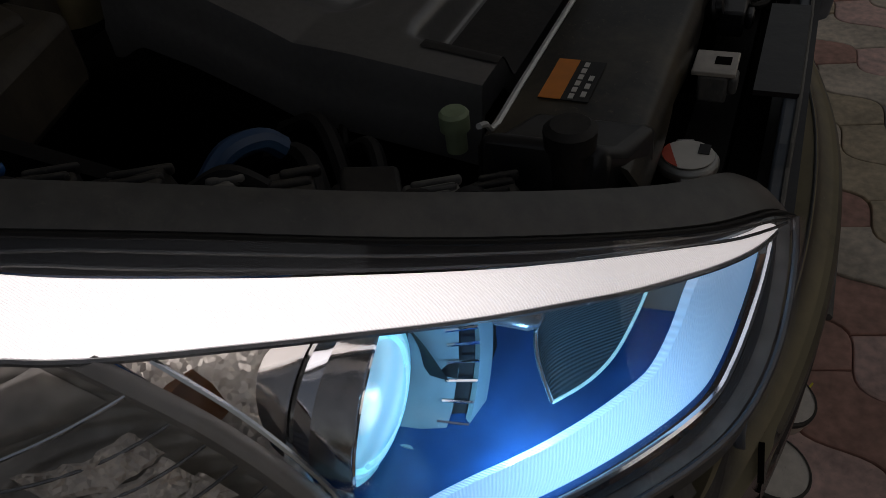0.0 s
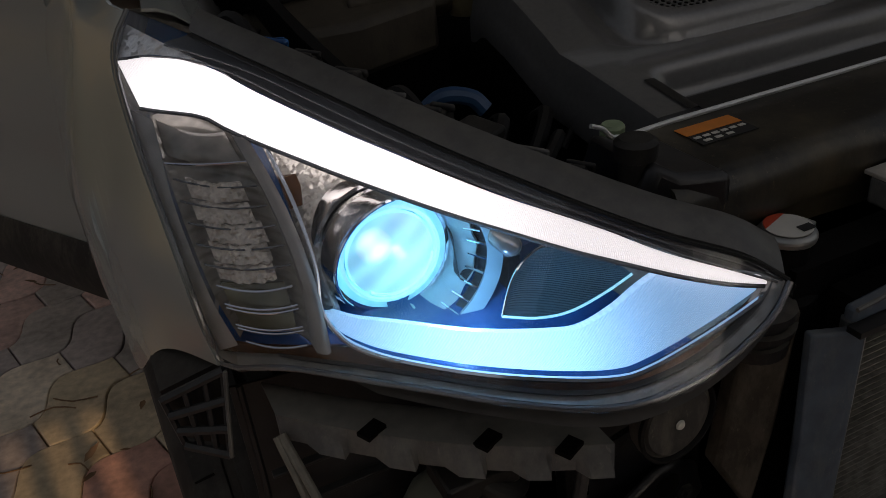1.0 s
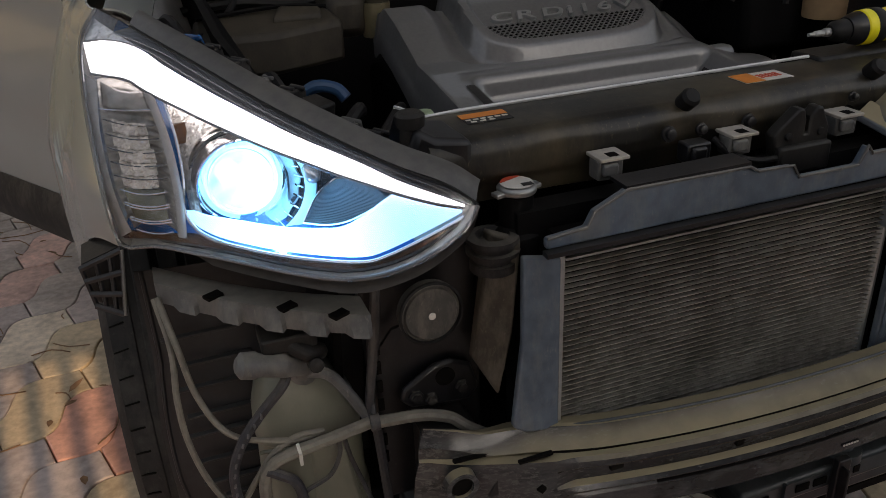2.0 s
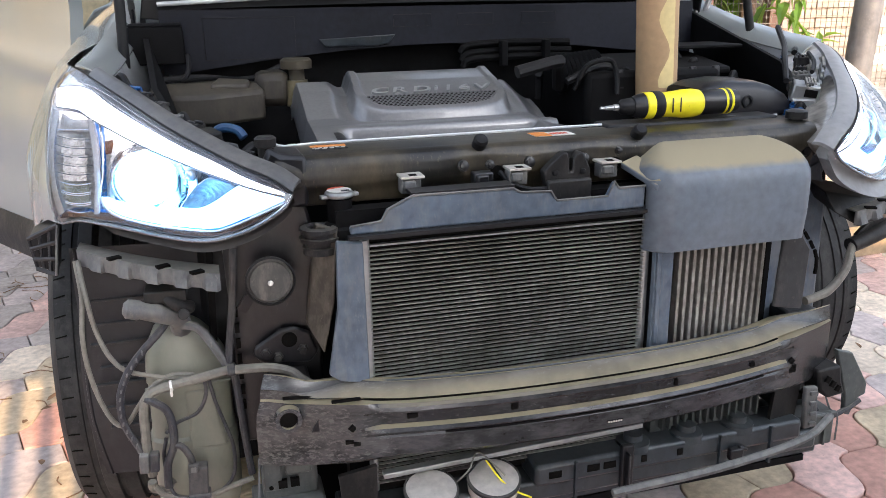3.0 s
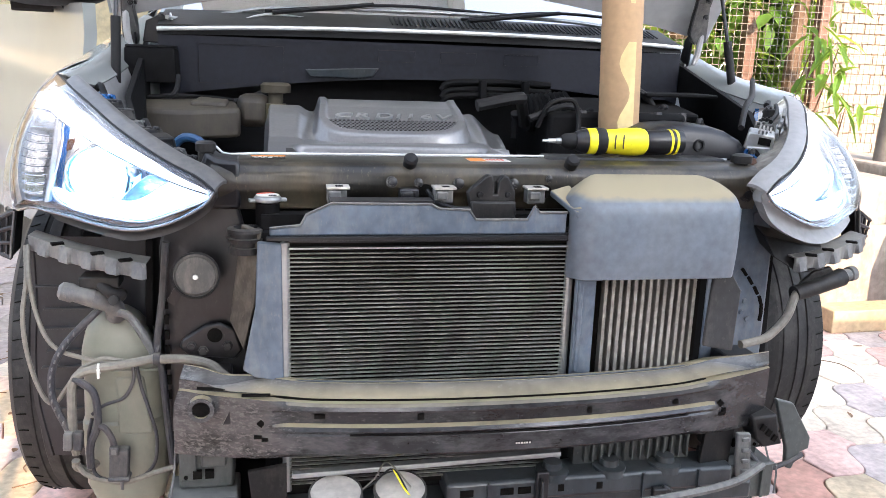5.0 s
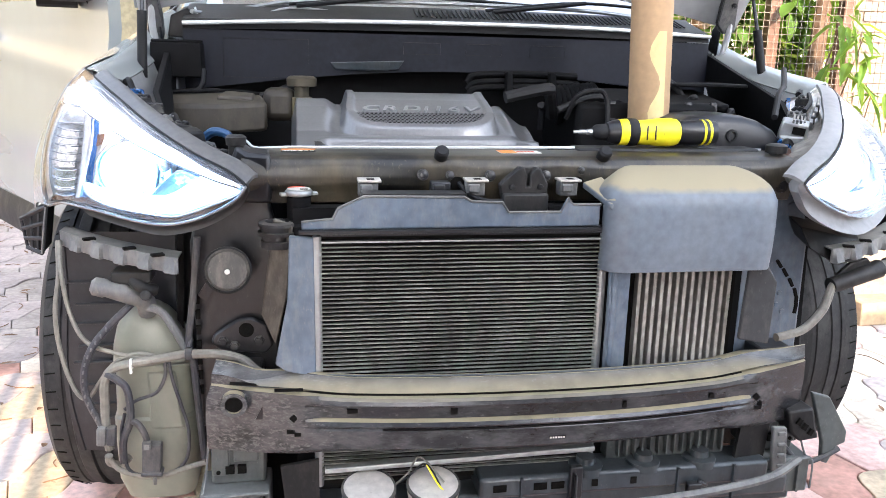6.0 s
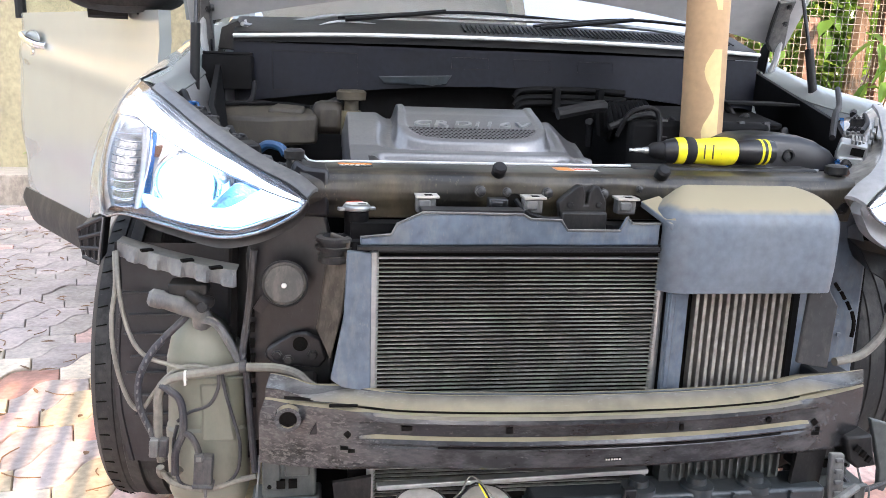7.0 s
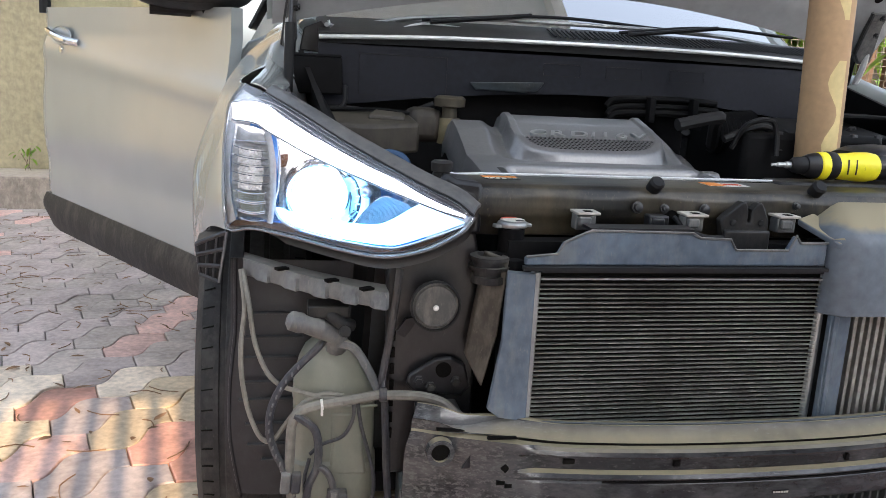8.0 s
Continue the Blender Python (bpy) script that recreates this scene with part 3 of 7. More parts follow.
bush("bamboo_shoot", [(2.61, 2.95, 1.31), (2.72, 2.9, 1.22), (2.60, 2.95, 0.95), (2.86, 2.95, 0.92)], 9, 0.2, 8, "thin bamboo shoot with long drooping green leaves", 0.05, 0.27)
b = Build().tube([(2.0, 3.55, 0), (2.02, 3.5, 1.2), (1.97, 3.55, 2.8)], (0.06, 0.05), 10)
thing("tree_trunk", b, BARK, "slim brown tree trunk standing behind the fence", "tree")
b = Build().tube([(2.76, 3.37, 0), (2.74, 3.36, 0.9), (2.77, 3.37, 1.6), (2.79, 3.38, 2.8)], (0.055, 0.045), 10)
thing("tree_trunk", b, BARK, "rough brown trunk close beside a fence post", "tree")


# ---- the car ----
car = root("car", (0, 2.2, 0), "silver SUV with its front bumper removed, bonnet up and headlights lit", "car")


def lamp_y(x, z):
    """How far back the swept headlight face lies."""
    a, h = abs(x) - 0.53, z - 0.85
    tip = min(1.0, max(0.0, (0.25 - a) / 0.27))
    tip = 0.015 * tip * tip * (3 - 2 * tip)
    wrap = min(1.0, max(0.0, (a - 0.22) / 0.16))
    wrap *= wrap * (3 - 2 * wrap) if wrap < 1 else 1
    return 0.0214 + 0.1834 * a + 1.765 * a * a + 0.331 * h + 2.606 * a * h - tip - 0.095 * wrap * max(0.0, 1 - ((z - 0.9) / 0.12) ** 2)


UP = [(.515, .850), (.545, .872), (.59, .890), (.63, .908), (.671, .927), (.713, .947), (.787, .985), (.839, 1.009), (.88, 1.022)]
OUT = [(.88, 1.022), (.905, .99), (.911, .94), (.909, .88), (.906, .82), (.900, .778)]
LOW = [(.515, .850), (.532, .828), (.58, .801), (.626, .786), (.665, .781), (.715, .783), (.765, .787), (.815, .790), (.858, .790), (.900, .778)]
ROUND = LOW + OUT[::-1][1:]
STRIP_TOP = [(.526, .849), (.548, .857), (.59, .874), (.62, .889), (.647, .900), (.675, .910), (.704, .922), (.734, .935), (.762, .947), (.808, .971), (.832, .985), (.865, .991), (.904, .984)]
STRIP_LOW = [(.529, .845), (.559, .852), (.59, .861), (.622, .871), (.65, .879), (.678, .888), (.706, .896), (.735, .905), (.768, .916), (.80, .930), (.838, .947), (.857, .956), (.899, .957)]
GUIDE_IN = [(.592, .859), (.608, .850), (.630, .835), (.654, .823), (.676, .820), (.71, .818), (.74, .818), (.789, .821), (.809, .826)]
GUIDE_OUT = [(.525, .837), (.573, .818), (.617, .801), (.642, .795), (.69, .795), (.742, .797), (.78, .801), (.80, .807), (.811, .814), (.818, .826)]
SIGNAL_IN = [(.838, .944), (.829, .90), (.827, .85), (.832, .802)]
SIGNAL_OUT = [(.893, .950), (.896, .90), (.892, .84), (.881, .797)]


def flat(c):
    return [Vector((x, 0, z)) for x, z in c]


def patch(s, a, c, depth, n=40, m=6, thick=0.004, bulge=0.0, inset=0.0):
    """A shell between two curves of the lamp's face, so far behind it."""
    ca, cc = flat(a), flat(c)
    pa, pc = [along(ca, i / n) for i in range(n + 1)], [along(cc, i / n) for i in range(n + 1)]

    def fn(u, v):
        p = pa[round(u * n)].lerp(pc[round(u * n)], v)
        return (s * p.x, lamp_y(p.x, p.z) + depth - bulge * math.sin(math.pi * v), p.z)
    return Build().grid(fn, n, m, (0, thick, 0))


def edge(s, c, depth, n=40):
    q = flat(c)
    return [(s * p.x, lamp_y(p.x, p.z) + depth, p.z) for p in (along(q, i / n) for i in range(n + 1))]


def smooth_step(t):
    return t * t * (3 - 2 * t)


def headlight(s):
    def small(c):
        return [(.715 + (x - .715) * 0.80, .862 + (z - .862) * 0.86) for x, z in c]
    h = part("headlight", patch(s, small(UP), small(ROUND), 0.205, 48, 8, 0.02), LAMPBLACK, car, "lit projector headlight with a white strip and blue glow")
    wall = Build()
    ring_f, ring_b = edge(s, UP, 0.004) + edge(s, ROUND, 0.004)[::-1][1:-1], edge(s, small(UP), 0.207) + edge(s, small(ROUND), 0.207)[::-1][1:-1]
    wall.rings([ring_f, ring_b], cap=False)
    part("side_wall", wall, DARKGLASS, h)
    floor_f, floor_b = edge(s, [(x, z + 0.006) for x, z in LOW[2:]], 0.024, 40), edge(s, [(x, z + 0.004) for x, z in small(LOW)[2:]], 0.200, 40)
    part("lamp_floor", Build().grid(lambda u, v: Vector(floor_f[round(u * 40)]).lerp(Vector(floor_b[round(u * 40)]), v) + Vector((0, 0, 0.004 * math.sin(9 * v) * math.sin(math.pi * u))), 40, 8, (0, 0, -0.002)), LAMPBLACK, h, "glossy black lamp floor, coloured blue for the projector's light")
    lens = part("cover", patch(s, UP, ROUND, -0.006, 60, 14, 0.002), LENS, h, "clear polished plastic cover")
    lens.visible_shadow = False
    part("seal", Build().tube(edge(s, UP[:-1], 0.002), 0.0020, 8, 1), SEAL, h, "black rubber seal")
    line = [along(flat(UP[:-1]), i / 40) for i in range(41)]

    def flange(u, v):
        p = line[round(u * 40)]
        return (s * (p.x - (0.018 if s < 0 else 0.024) * v), lamp_y(p.x, p.z) + 0.006 + 0.030 * v, p.z + 0.003 + 0.012 * math.sin(math.pi * 0.6 * v))
    # right flange takes the paler copy that stands for sky light on it
    part("top_flange", Build().grid(flange, 40, 4, (0, 0.004, -0.006)), FLANGE if s < 0 else SKYLITFLANGE, h, "dull dark grey top flange" if s < 0 else "grey top flange, coloured paler for the sky light on it")
    for k in (0.35, 0.7):
        trace = [(a.x + (c.x - a.x) * k, a.z + (c.z - a.z) * k) for a, c in ((along(flat(UP[:-1]), i / 12), along(flat(STRIP_TOP), i / 12)) for i in range(13))]
        part("moulding_line", Build().tube(edge(s, trace, 0.004), 0.0011, 6, 1), BEZEL, h)
    part("upper_bezel", patch(s, [(x, z - 0.003) for x, z in UP[:-1]], [(x, z + 0.001) for x, z in STRIP_TOP], 0.020, 40, 4, 0.003), TOOLBLACK, h, "black upper bezel")
    part("rim", Build().tube(edge(s, ROUND, 0.0, 60), 0.0026, 8, 1), BEZEL, h)
    part("light_strip", patch(s, STRIP_TOP, STRIP_LOW, 0.012, 60, 6, 0.006, 0.003), DRL, h, "ribbed strip glowing white")
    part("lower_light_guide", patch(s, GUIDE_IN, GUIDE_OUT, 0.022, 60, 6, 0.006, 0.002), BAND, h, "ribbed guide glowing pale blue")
    part("guide_edge", Build().tube(edge(s, [(x, z - 0.003) for x, z in GUIDE_OUT], 0.016), 0.0025, 6, 1), CHROME, h)
    part("strip_edge", Build().tube(edge(s, STRIP_LOW, 0.010), 0.002, 6, 1), BEZEL, h)
    low_in = [(x, z - 0.004) for x, z in GUIDE_OUT[:-2]] + [(.825, .803), (.886, .795)]
    part("lower_bezel", patch(s, low_in, [(x, z + 0.002) for x, z in LOW], 0.018, 50, 3, 0.004), DARKAMBER, h, "glossy dark lower bezel, amber ground reflections in its colour")
    # clear outer flank between the cover's edge and the indicator
    part("outer_bezel", patch(s, [(.893, .950), (.899, .90), (.895, .84), (.885, .797)], [(.908, .955), (.909, .90), (.906, .84), (.899, .785)], 0.012, 24, 4, 0.004), SATINBROWN, h, "smooth grey-brown outer bezel")
    # indicator chamber: a ribbed reflector behind a clear tube
    sin_in, sin_out = flat(SIGNAL_IN), flat(SIGNAL_OUT)

    def inside(u, v, depth, sag=0.0):
        p = along(sin_in, u).lerp(along(sin_out, u), v)
        return (s * p.x, lamp_y(p.x, p.z) + depth, p.z - sag * math.sin(math.pi * v))

    def chamber(u, v):
        return inside(u, v, 0.026 + 0.030 * math.sin(math.pi * v) ** 0.7 + 0.0015 * math.sin(u * 2 * math.pi * 17))
    part("indicator_reflector", Build().grid(chamber, 102, 12, (0, 0.003, 0)), DARKGLASS, h, "dark glossy indicator chamber")
    part("chamber_dome", Build().grid(lambda u, v: inside(0.01 + 0.14 * u, 0.06 + 0.88 * v, 0.030 - 0.014 * math.sin(math.pi * v) * math.sin(math.pi * (0.15 + 0.85 * u)), 0.004), 10, 12, (0, 0.003, 0)), DARKGLASS, h, "smooth dark dome")
    part("dome_edge", Build().tube([inside(0.17 - 0.05 * i / 12, 1.0 - i / 12, 0.016) for i in range(13)], 0.0011, 6, 1), CHROME, h)
    for row in range(5):
        jit = random.Random(row + 3)
        wob = [[jit.uniform(-0.003, 0.003) for _ in range(12)] for _ in range(5)]

        def block(u, v, row=row, wob=wob):
            return inside(0.225 + 0.088 * row + 0.080 * u, 0.20 + 0.62 * v + 0.03 * math.sin(row * 2.1), 0.022 - 0.006 * math.sin(math.pi * v) + wob[round(u * 4)][round(v * 11)])
        part("lens_block", Build().grid(block, 4, 11, (0, 0.004, 0)), TAUPE, h, smooth=False)
        part("rib", Build().tube([inside(0.222 + 0.088 * row, 0.04 + 0.92 * i / 10, 0.014, 0.003) for i in range(11)], 0.0009, 6, 1), BEZEL, h)
    part("lower_window", Build().grid(lambda u, v: inside(0.68 + 0.24 * u, 0.16 + 0.70 * v, 0.024), 8, 8, (0, 0.003, 0)), NECKDARK, h, "olive window low in the indicator")
    for t in (0.665, 0.755, 0.775, 0.865, 0.885, 0.965):
        part("rib", Build().tube([inside(t, 0.10 + 0.82 * i / 10, 0.014, 0.005) for i in range(11)], 0.0010, 6, 1), CHROME, h)
    part("divider", patch(s, SIGNAL_IN, [(x - 0.010, z + 0.001) for x, z in SIGNAL_IN], 0.010, 24, 5, 0.02, 0.004), SATINBROWN, h, "satin grey divider")
    # the divider runs on as a curved lip under the projector
    part("divider_edge", Build().tube(edge(s, [(.816, .935), (.812, .90), (.813, .86), (.819, .832), (.811, .812), (.797, .803), (.778, .7985)], 0.012, 40), 0.0018, 6, 1), CHROME, h)
    part("facet_reflector", patch(s, [(.814, .931), (.811, .90), (.811, .87), (.812, .842), (.812, .815)], [(.712, .898), (.752, .893), (.785, .878), (.798, .845), (.799, .812)], 0.06, 24, 8, 0.004, 0.012), BRONZE, h, "faceted brownish chrome bezel")
    part("marker_insert", patch(s, [(.812, .905), (.811, .885)], [(.797, .908), (.796, .888)], 0.052, 6, 3, 0.006), DARKAMBER, h)
    part("side_marker", patch(s, [(.794, .862), (.797, .840)], [(.784, .860), (.788, .838)], 0.09, 6, 3, 0.006), AMBER, h, "small amber insert")
    part("corner_reflector", patch(s, [(.836, .989), (.866, 1.002), (.885, 1.010)], [(.840, .987), (.870, .992), (.902, .987)], 0.014, 12, 6, 0.003), FACET, h, "clear bright corner")
    # projector: a domed lens in a lit collar, a dark ring round it
    c, ax = Vector((s * 0.745, 0.222, 0.844)), Vector((s * 0.04, -1, 0.04))
    part("projector_ring", Build().lathe(c, ax, [(-0.06, 0.056), (-0.006, 0.0565), (0.000, 0.055), (0.001, 0.0515), (-0.012, 0.0490), (-0.06, 0.045)], 48), CHROME, h, "polished chrome ring")
    part("lens_collar", Build().lathe(c, ax, [(-0.030, 0.047), (-0.004, 0.0465), (0.004, 0.0450), (0.005, 0.0420), (-0.004, 0.0405), (-0.030, 0.040)], 48, cap=False), CYANGLOW, h, "clear collar, the lens light on it put in as pale cyan glow")
    part("projector_lens", Build().lathe(c, ax, [(0.000, 0.0400), (0.004, 0.0385), (0.0085, 0.0310), (0.0115, 0.020), (0.0125, 0.010), (0.0128, 0.001)], 48), GLOW, h, "round glass lens glowing ice blue")
    # highlight low in the lens, drawn as a glowing tube
    part("lens_crescent", Build().tube([c + ax * 0.006 + Vector((s * 0.0375 * math.cos(a), 0, 0.0375 * math.sin(a))) for a in [radians(190 + 120 * i / 20) for i in range(21)]], 0.0022, 6, 1), CYANGLOW, h, "glowing crescent drawn as a highlight low in the lens")
    part("projector_bezel", Build().lathe(c, ax, [(-0.06, 0.066), (-0.022, 0.064), (-0.016, 0.062), (-0.017, 0.058), (-0.06, 0.058)], 40), SMOKE, h)

    def hood(u, v):
        a = radians(70 + 150 * u)
        q = 0.0575 - 0.003 * v
        reach = 0.024 * math.sin(math.pi * (0.08 + 0.84 * u)) ** 0.5
        return (c.x - s * q * math.cos(a), c.y + 0.004 - reach * v, c.z + q * math.sin(a))
    part("projector_hood", Build().grid(hood, 32, 6, (s * 0.002, 0, 0.002)), SMOKE, h, "dark smoked hood over the lens")
    part("hood_edge", Build().tube([hood(i / 32, 1) for i in range(33)], 0.0013, 6, 1), CHROME, h)
    # added point light fills the lamp interior with blue; no bulb sits here
    glow = bpy.data.lights.new("lamp_interior_fill", "POINT")
    glow.energy, glow.color, glow.shadow_soft_size = 0.9, (0.24, 0.60, 1.0), 0.003
    new("lamp_interior_fill", glow).location = (s * 0.720, 0.140, 0.824)
    # half shroud beside it: smooth cheek, a slotted gap with fins and a bright end flange

    def shroud(u, v, out=0.0):
        a = radians(-80 + 118 * u)
        r = 0.051 + 0.020 * v + out
        return (c.x - s * r * math.cos(a), c.y + 0.014 - 0.058 * v, c.z + r * math.sin(a) * 0.93)
    part("shroud_cheek", Build().grid(lambda u, v: shroud(u, 0.78 * v, 0.0012 * math.sin(u * 30) * v), 40, 8, (-s * 0.002, 0.002, 0)), SATIN, h, "silver half shroud beside the lens")
    part("shroud_gap", Build().grid(lambda u, v: shroud(u, 0.76 + 0.24 * v, 0.005), 30, 2, (-s * 0.002, 0.002, 0)), TOOLBLACK, h)
    for k in range(9):
        q0, q1 = shroud(0.08 + 0.105 * k, 0.66, -0.001), shroud(0.10 + 0.105 * k, 1.0, -0.001)
        part("fin", Build().tube([q0, q1], 0.0011, 5, 1), CHROME, h)
    part("shroud_flange", Build().grid(lambda u, v: shroud(u, 1.0 + 0.07 * v, 0.012 * v), 40, 3, (-s * 0.002, 0.004, 0)), SATIN, h, "bright curved end flange")
    part("shroud_foot", Build().tube([shroud(0.0, v, 0.003 * math.sin(v * 9)) for v in [i / 10 for i in range(11)]], 0.0022, 6, 2), SATIN, h)
    # main beam reflector: a ribbed quarter behind the strip, its bulb in a dark hollow beside it
    bowl_top = flat([(.690, .813), (.672, .833), (.655, .848), (.636, .858), (.605, .852)])
    bowl_low = flat([(.690, .813), (.666, .8125), (.643, .817), (.616, .829), (.594, .841)])

    def bowl(u, v):
        p = along(bowl_top, u).lerp(along(bowl_low, u), v)
        return (s * p.x, lamp_y(p.x, p.z) + 0.062 + 0.018 * math.sin(math.pi * u) * (1 - v) + 0.010 * math.sin(math.pi * v) * math.sin(math.pi * u), p.z)
    part("main_beam_reflector", Build().grid(bowl, 36, 12, (0, 0.002, 0)), BOWL, h, "finely ribbed main beam reflector")
    # reflected cyan light on this edge is put in as emission
    part("bowl_edge", Build().tube([bowl(i / 36, 1) for i in range(37)], 0.0011, 6, 1), CYANGLOW, h, "edge made to glow for the cyan light it reflects")
    part("bowl_side", Build().tube([bowl(i / 36, 0) for i in range(28)], 0.0011, 6, 1), CHROME, h)
    part("bulb_hollow", patch(s, [(.692, .872), (.690, .845), (.694, .815)], [(.640, .866), (.662, .842), (.690, .814)], 0.125, 12, 6, 0.003, -0.02), TOOLBLACK, h)
    part("bulb_cap", Build().lathe((s * 0.668, lamp_y(.668, .858) + 0.075, 0.862), (0, -1, 0), [(-0.012, 0.010), (0.010, 0.0095), (0.016, 0.006), (0.018, 0.002)], 18), BEZEL, h)
    # right lip uses the same paler copy, brighter light put into its colour
    part("lower_housing", patch(s, [(x, z + 0.003) for x, z in LOW[:-1]], [(.512, .836), (.528, .812), (.575, .784), (.625, .768), (.665, .763), (.72, .768), (.80, .776)] if s < 0 else [(.508, .832), (.530, .792), (.585, .762), (.645, .750), (.70, .755), (.80, .772)], 0.012, 40, 5, 0.03, -0.008), LIP if s < 0 else SKYLITFLANGE, h, "dusty grey-brown housing lip")
    return h


for side in (-1, 1):
    headlight(side)


def wing_top(y):
    """x and z of the bonnet shut line."""
    t = (y - 0.5) / 0.55
    return 0.868 - 0.068 * t, 1.024 + 0.13 * t - 0.02 * math.sin(math.pi * min(1, max(0, t)))


def wing(s):
    front = OUT[::-1]

    def fn(u, v):
        p = along(flat(front), v)
        y0 = lamp_y(p.x, p.z)
        y = y0 + (1.125 + 0.17 * smooth_step(max(0.0, (v - 0.6) / 0.4)) - y0) * u ** 1.5
        low = 0.775 - 0.085 * min(1.0, max(0.0, (y - 0.26) / 0.14)) if y < 0.42 else (0.37 + math.sqrt(max(0.0, 0.435 ** 2 - (y - 0.66) ** 2)) if y < 1.09 else 0.36)
        k = smooth_step(min(1.0, max(0.0, (y - y0) / 0.17)))
        tx, top = wing_top(y)
        z = p.z * (1 - k) + (low + (top - low) * (v * (1 + 0.25 * (1 - v)))) * k
        full = 0.985 - 0.115 * max(0.0, (z - 0.85) / 0.30) ** 1.3
        g = 1 - (1 - min(1.0, (y - y0) / 0.30)) ** 2.2
        x = p.x + 0.004 + (full - p.x - 0.004) * g
        roll = max(0.0, (v - 0.82) / 0.18) ** 2 * smooth_step(min(1.0, (y - y0) / 0.25))
        x += (tx - x) * roll
        return (s * x, y, z)
    w = part("wing", Build().grid(fn, 44, 24, (-s * 0.003, 0.002, 0)), SILVER, car, "silver painted front wing")

    def lip(u, v):
        y = 0.49 + 0.64 * u
        x, z = wing_top(y)
        return (s * (x - 0.055 * v), y, z - 0.035 * v * v + 0.004)
    part("shut_flange", Build().grid(lip, 16, 4, (0, 0, -0.003)), SILVER, w)

    def apron(u, v):
        y = 0.40 + 0.72 * u
        x, z = wing_top(max(0.47, y))
        return (s * (x - 0.05 - 0.07 * v), y, z - 0.03 - 0.20 * v + 0.02 * math.sin(u * 40) * v * (1 - v))
    ap = part("apron", Build().grid(apron, 30, 6, (0, 0, -0.004)), SILVER_INNER, w, "dusty grey inner apron")
    for k in range(4):
        q = [Vector(apron(0.10 + 0.03 * k, 0.15)), Vector(apron(0.13 + 0.03 * k, 0.7))]
        part("apron_slot", Build().tube([p + Vector((-s * 0.004, 0, 0.006)) for p in q], 0.008, 6, 1), FINGAP, ap)


for side in (-1, 1):
    wing(side)
    part("pillar_base", Build().prism([(side * 0.945, 1.235, 0.40), (side * 0.945, 1.235, 1.06), (side * 0.90, 1.235, 1.12), (side * 0.84, 1.225, 1.145), (side * 0.72, 1.205, 1.15), (side * 0.72, 1.205, 0.40)], (0, 0.02, 0)), SILVER, car, "silver pillar base behind the wing", bevel=0.008)


def wheel(s, cy=0.66):
    """A wheel and its tyre; the tread blocks only where they come into view."""
    cx, cz = (-0.856 if s < 0 else 0.815), 0.37
    w = part("wheel", Build().lathe((cx - s * 0.02, cy, cz), (s, 0, 0), [(-0.09, 0.10), (-0.09, 0.235), (0.09, 0.24), (0.10, 0.232), (0.07, 0.21), (0.06, 0.08), (0.07, 0.03)], 40), ALU, car)
    prof = [(-0.105, 0.235), (-0.117, 0.29), (-0.112, 0.338), (-0.100, 0.354)]
    for g in (-0.060, -0.020, 0.020, 0.060):
        prof += [(g - 0.007, 0.364 - 40 * (abs(g) - 0.02) ** 2 / 10), (g - 0.005, 0.355 if s < 0 else 0.361), (g + 0.005, 0.355 if s < 0 else 0.361), (g + 0.007, 0.364 - 40 * (abs(g) - 0.02) ** 2 / 10)]
    prof += [(0.100, 0.354), (0.112, 0.338), (0.117, 0.29), (0.105, 0.235)]
    part("tyre", Build().lathe((cx, cy, cz), (s, 0, 0), prof, 72, cap=False), TYRE, w, "worn black tyre")
    sipe = None
    for k in range(56 if cy < 1 else 0):
        for x in (-0.088, 0.088):
            if sipe is None:
                sipe = part("sipe", Build().box((0, 0, 0), (0.022, 0.0025, 0.002), (0, 0, 8)), FINGAP, w, smooth=False)
            o = sipe if k == 0 and x < 0 else sipe.copy()
            if o is not sipe:
                scene.collection.objects.link(o)
            o.matrix_basis = Matrix.Translation(Vector((cx + x, cy, cz)) - PLACE[w]) @ pose(0, 0, 0, 360 * k / 56 - 90) @ Matrix.Translation((0, 0, 0.3566)) @ pose(0, 0, 0, 0, x * 190)

    def arch(u, v):
        a = radians(-5 + 120 * u)
        return (s * (0.66 + 0.27 * v), cy + 0.43 * math.cos(a), cz + 0.41 * math.sin(a))
    part("arch_liner", Build().grid(arch, 24, 3, (0, 0, 0.004)), BAY, car)
    if s > 0 or cy > 1:
        return
    # splash flap hanging before the tyre, with short moulded ribs

    def flap(u, v):
        z = 0.245 + 0.47 * v
        return (-0.898 + 0.012 * math.sin(math.pi * min(1.0, v * 1.4)) * -1 + 0.03 * max(0.0, 0.25 - v) + 0.30 * u, 0.262 + 0.020 * (1 - u) ** 3 + 0.02 * (v - 0.4) ** 2, z)
    f = part("splash_flap", Build().grid(flap, 24, 24, (0, 0.003, 0)), LINER, car, "dusty black ribbed splash flap before the tyre")
    part("flap_edge", Build().tube([flap(0.03, i / 20) for i in range(21)], 0.0035, 6, 1), LINER, f)
    for k, z in enumerate((.618, .572, .532, .484, .449, .400, .358, .326)):
        x = -0.885 + 0.012 * (k % 2) + 0.03 * max(0, k - 5) / 2
        part("rib", Build().box((x + 0.055, 0.262, z), (0.105, 0.010, 0.004)), LINER, f, bevel=0.001)


for side in (-1, 1):
    wheel(side)
    wheel(side, 3.36)

# bonnet, hinged at the scuttle and lifted
TILT_UP = radians(50)


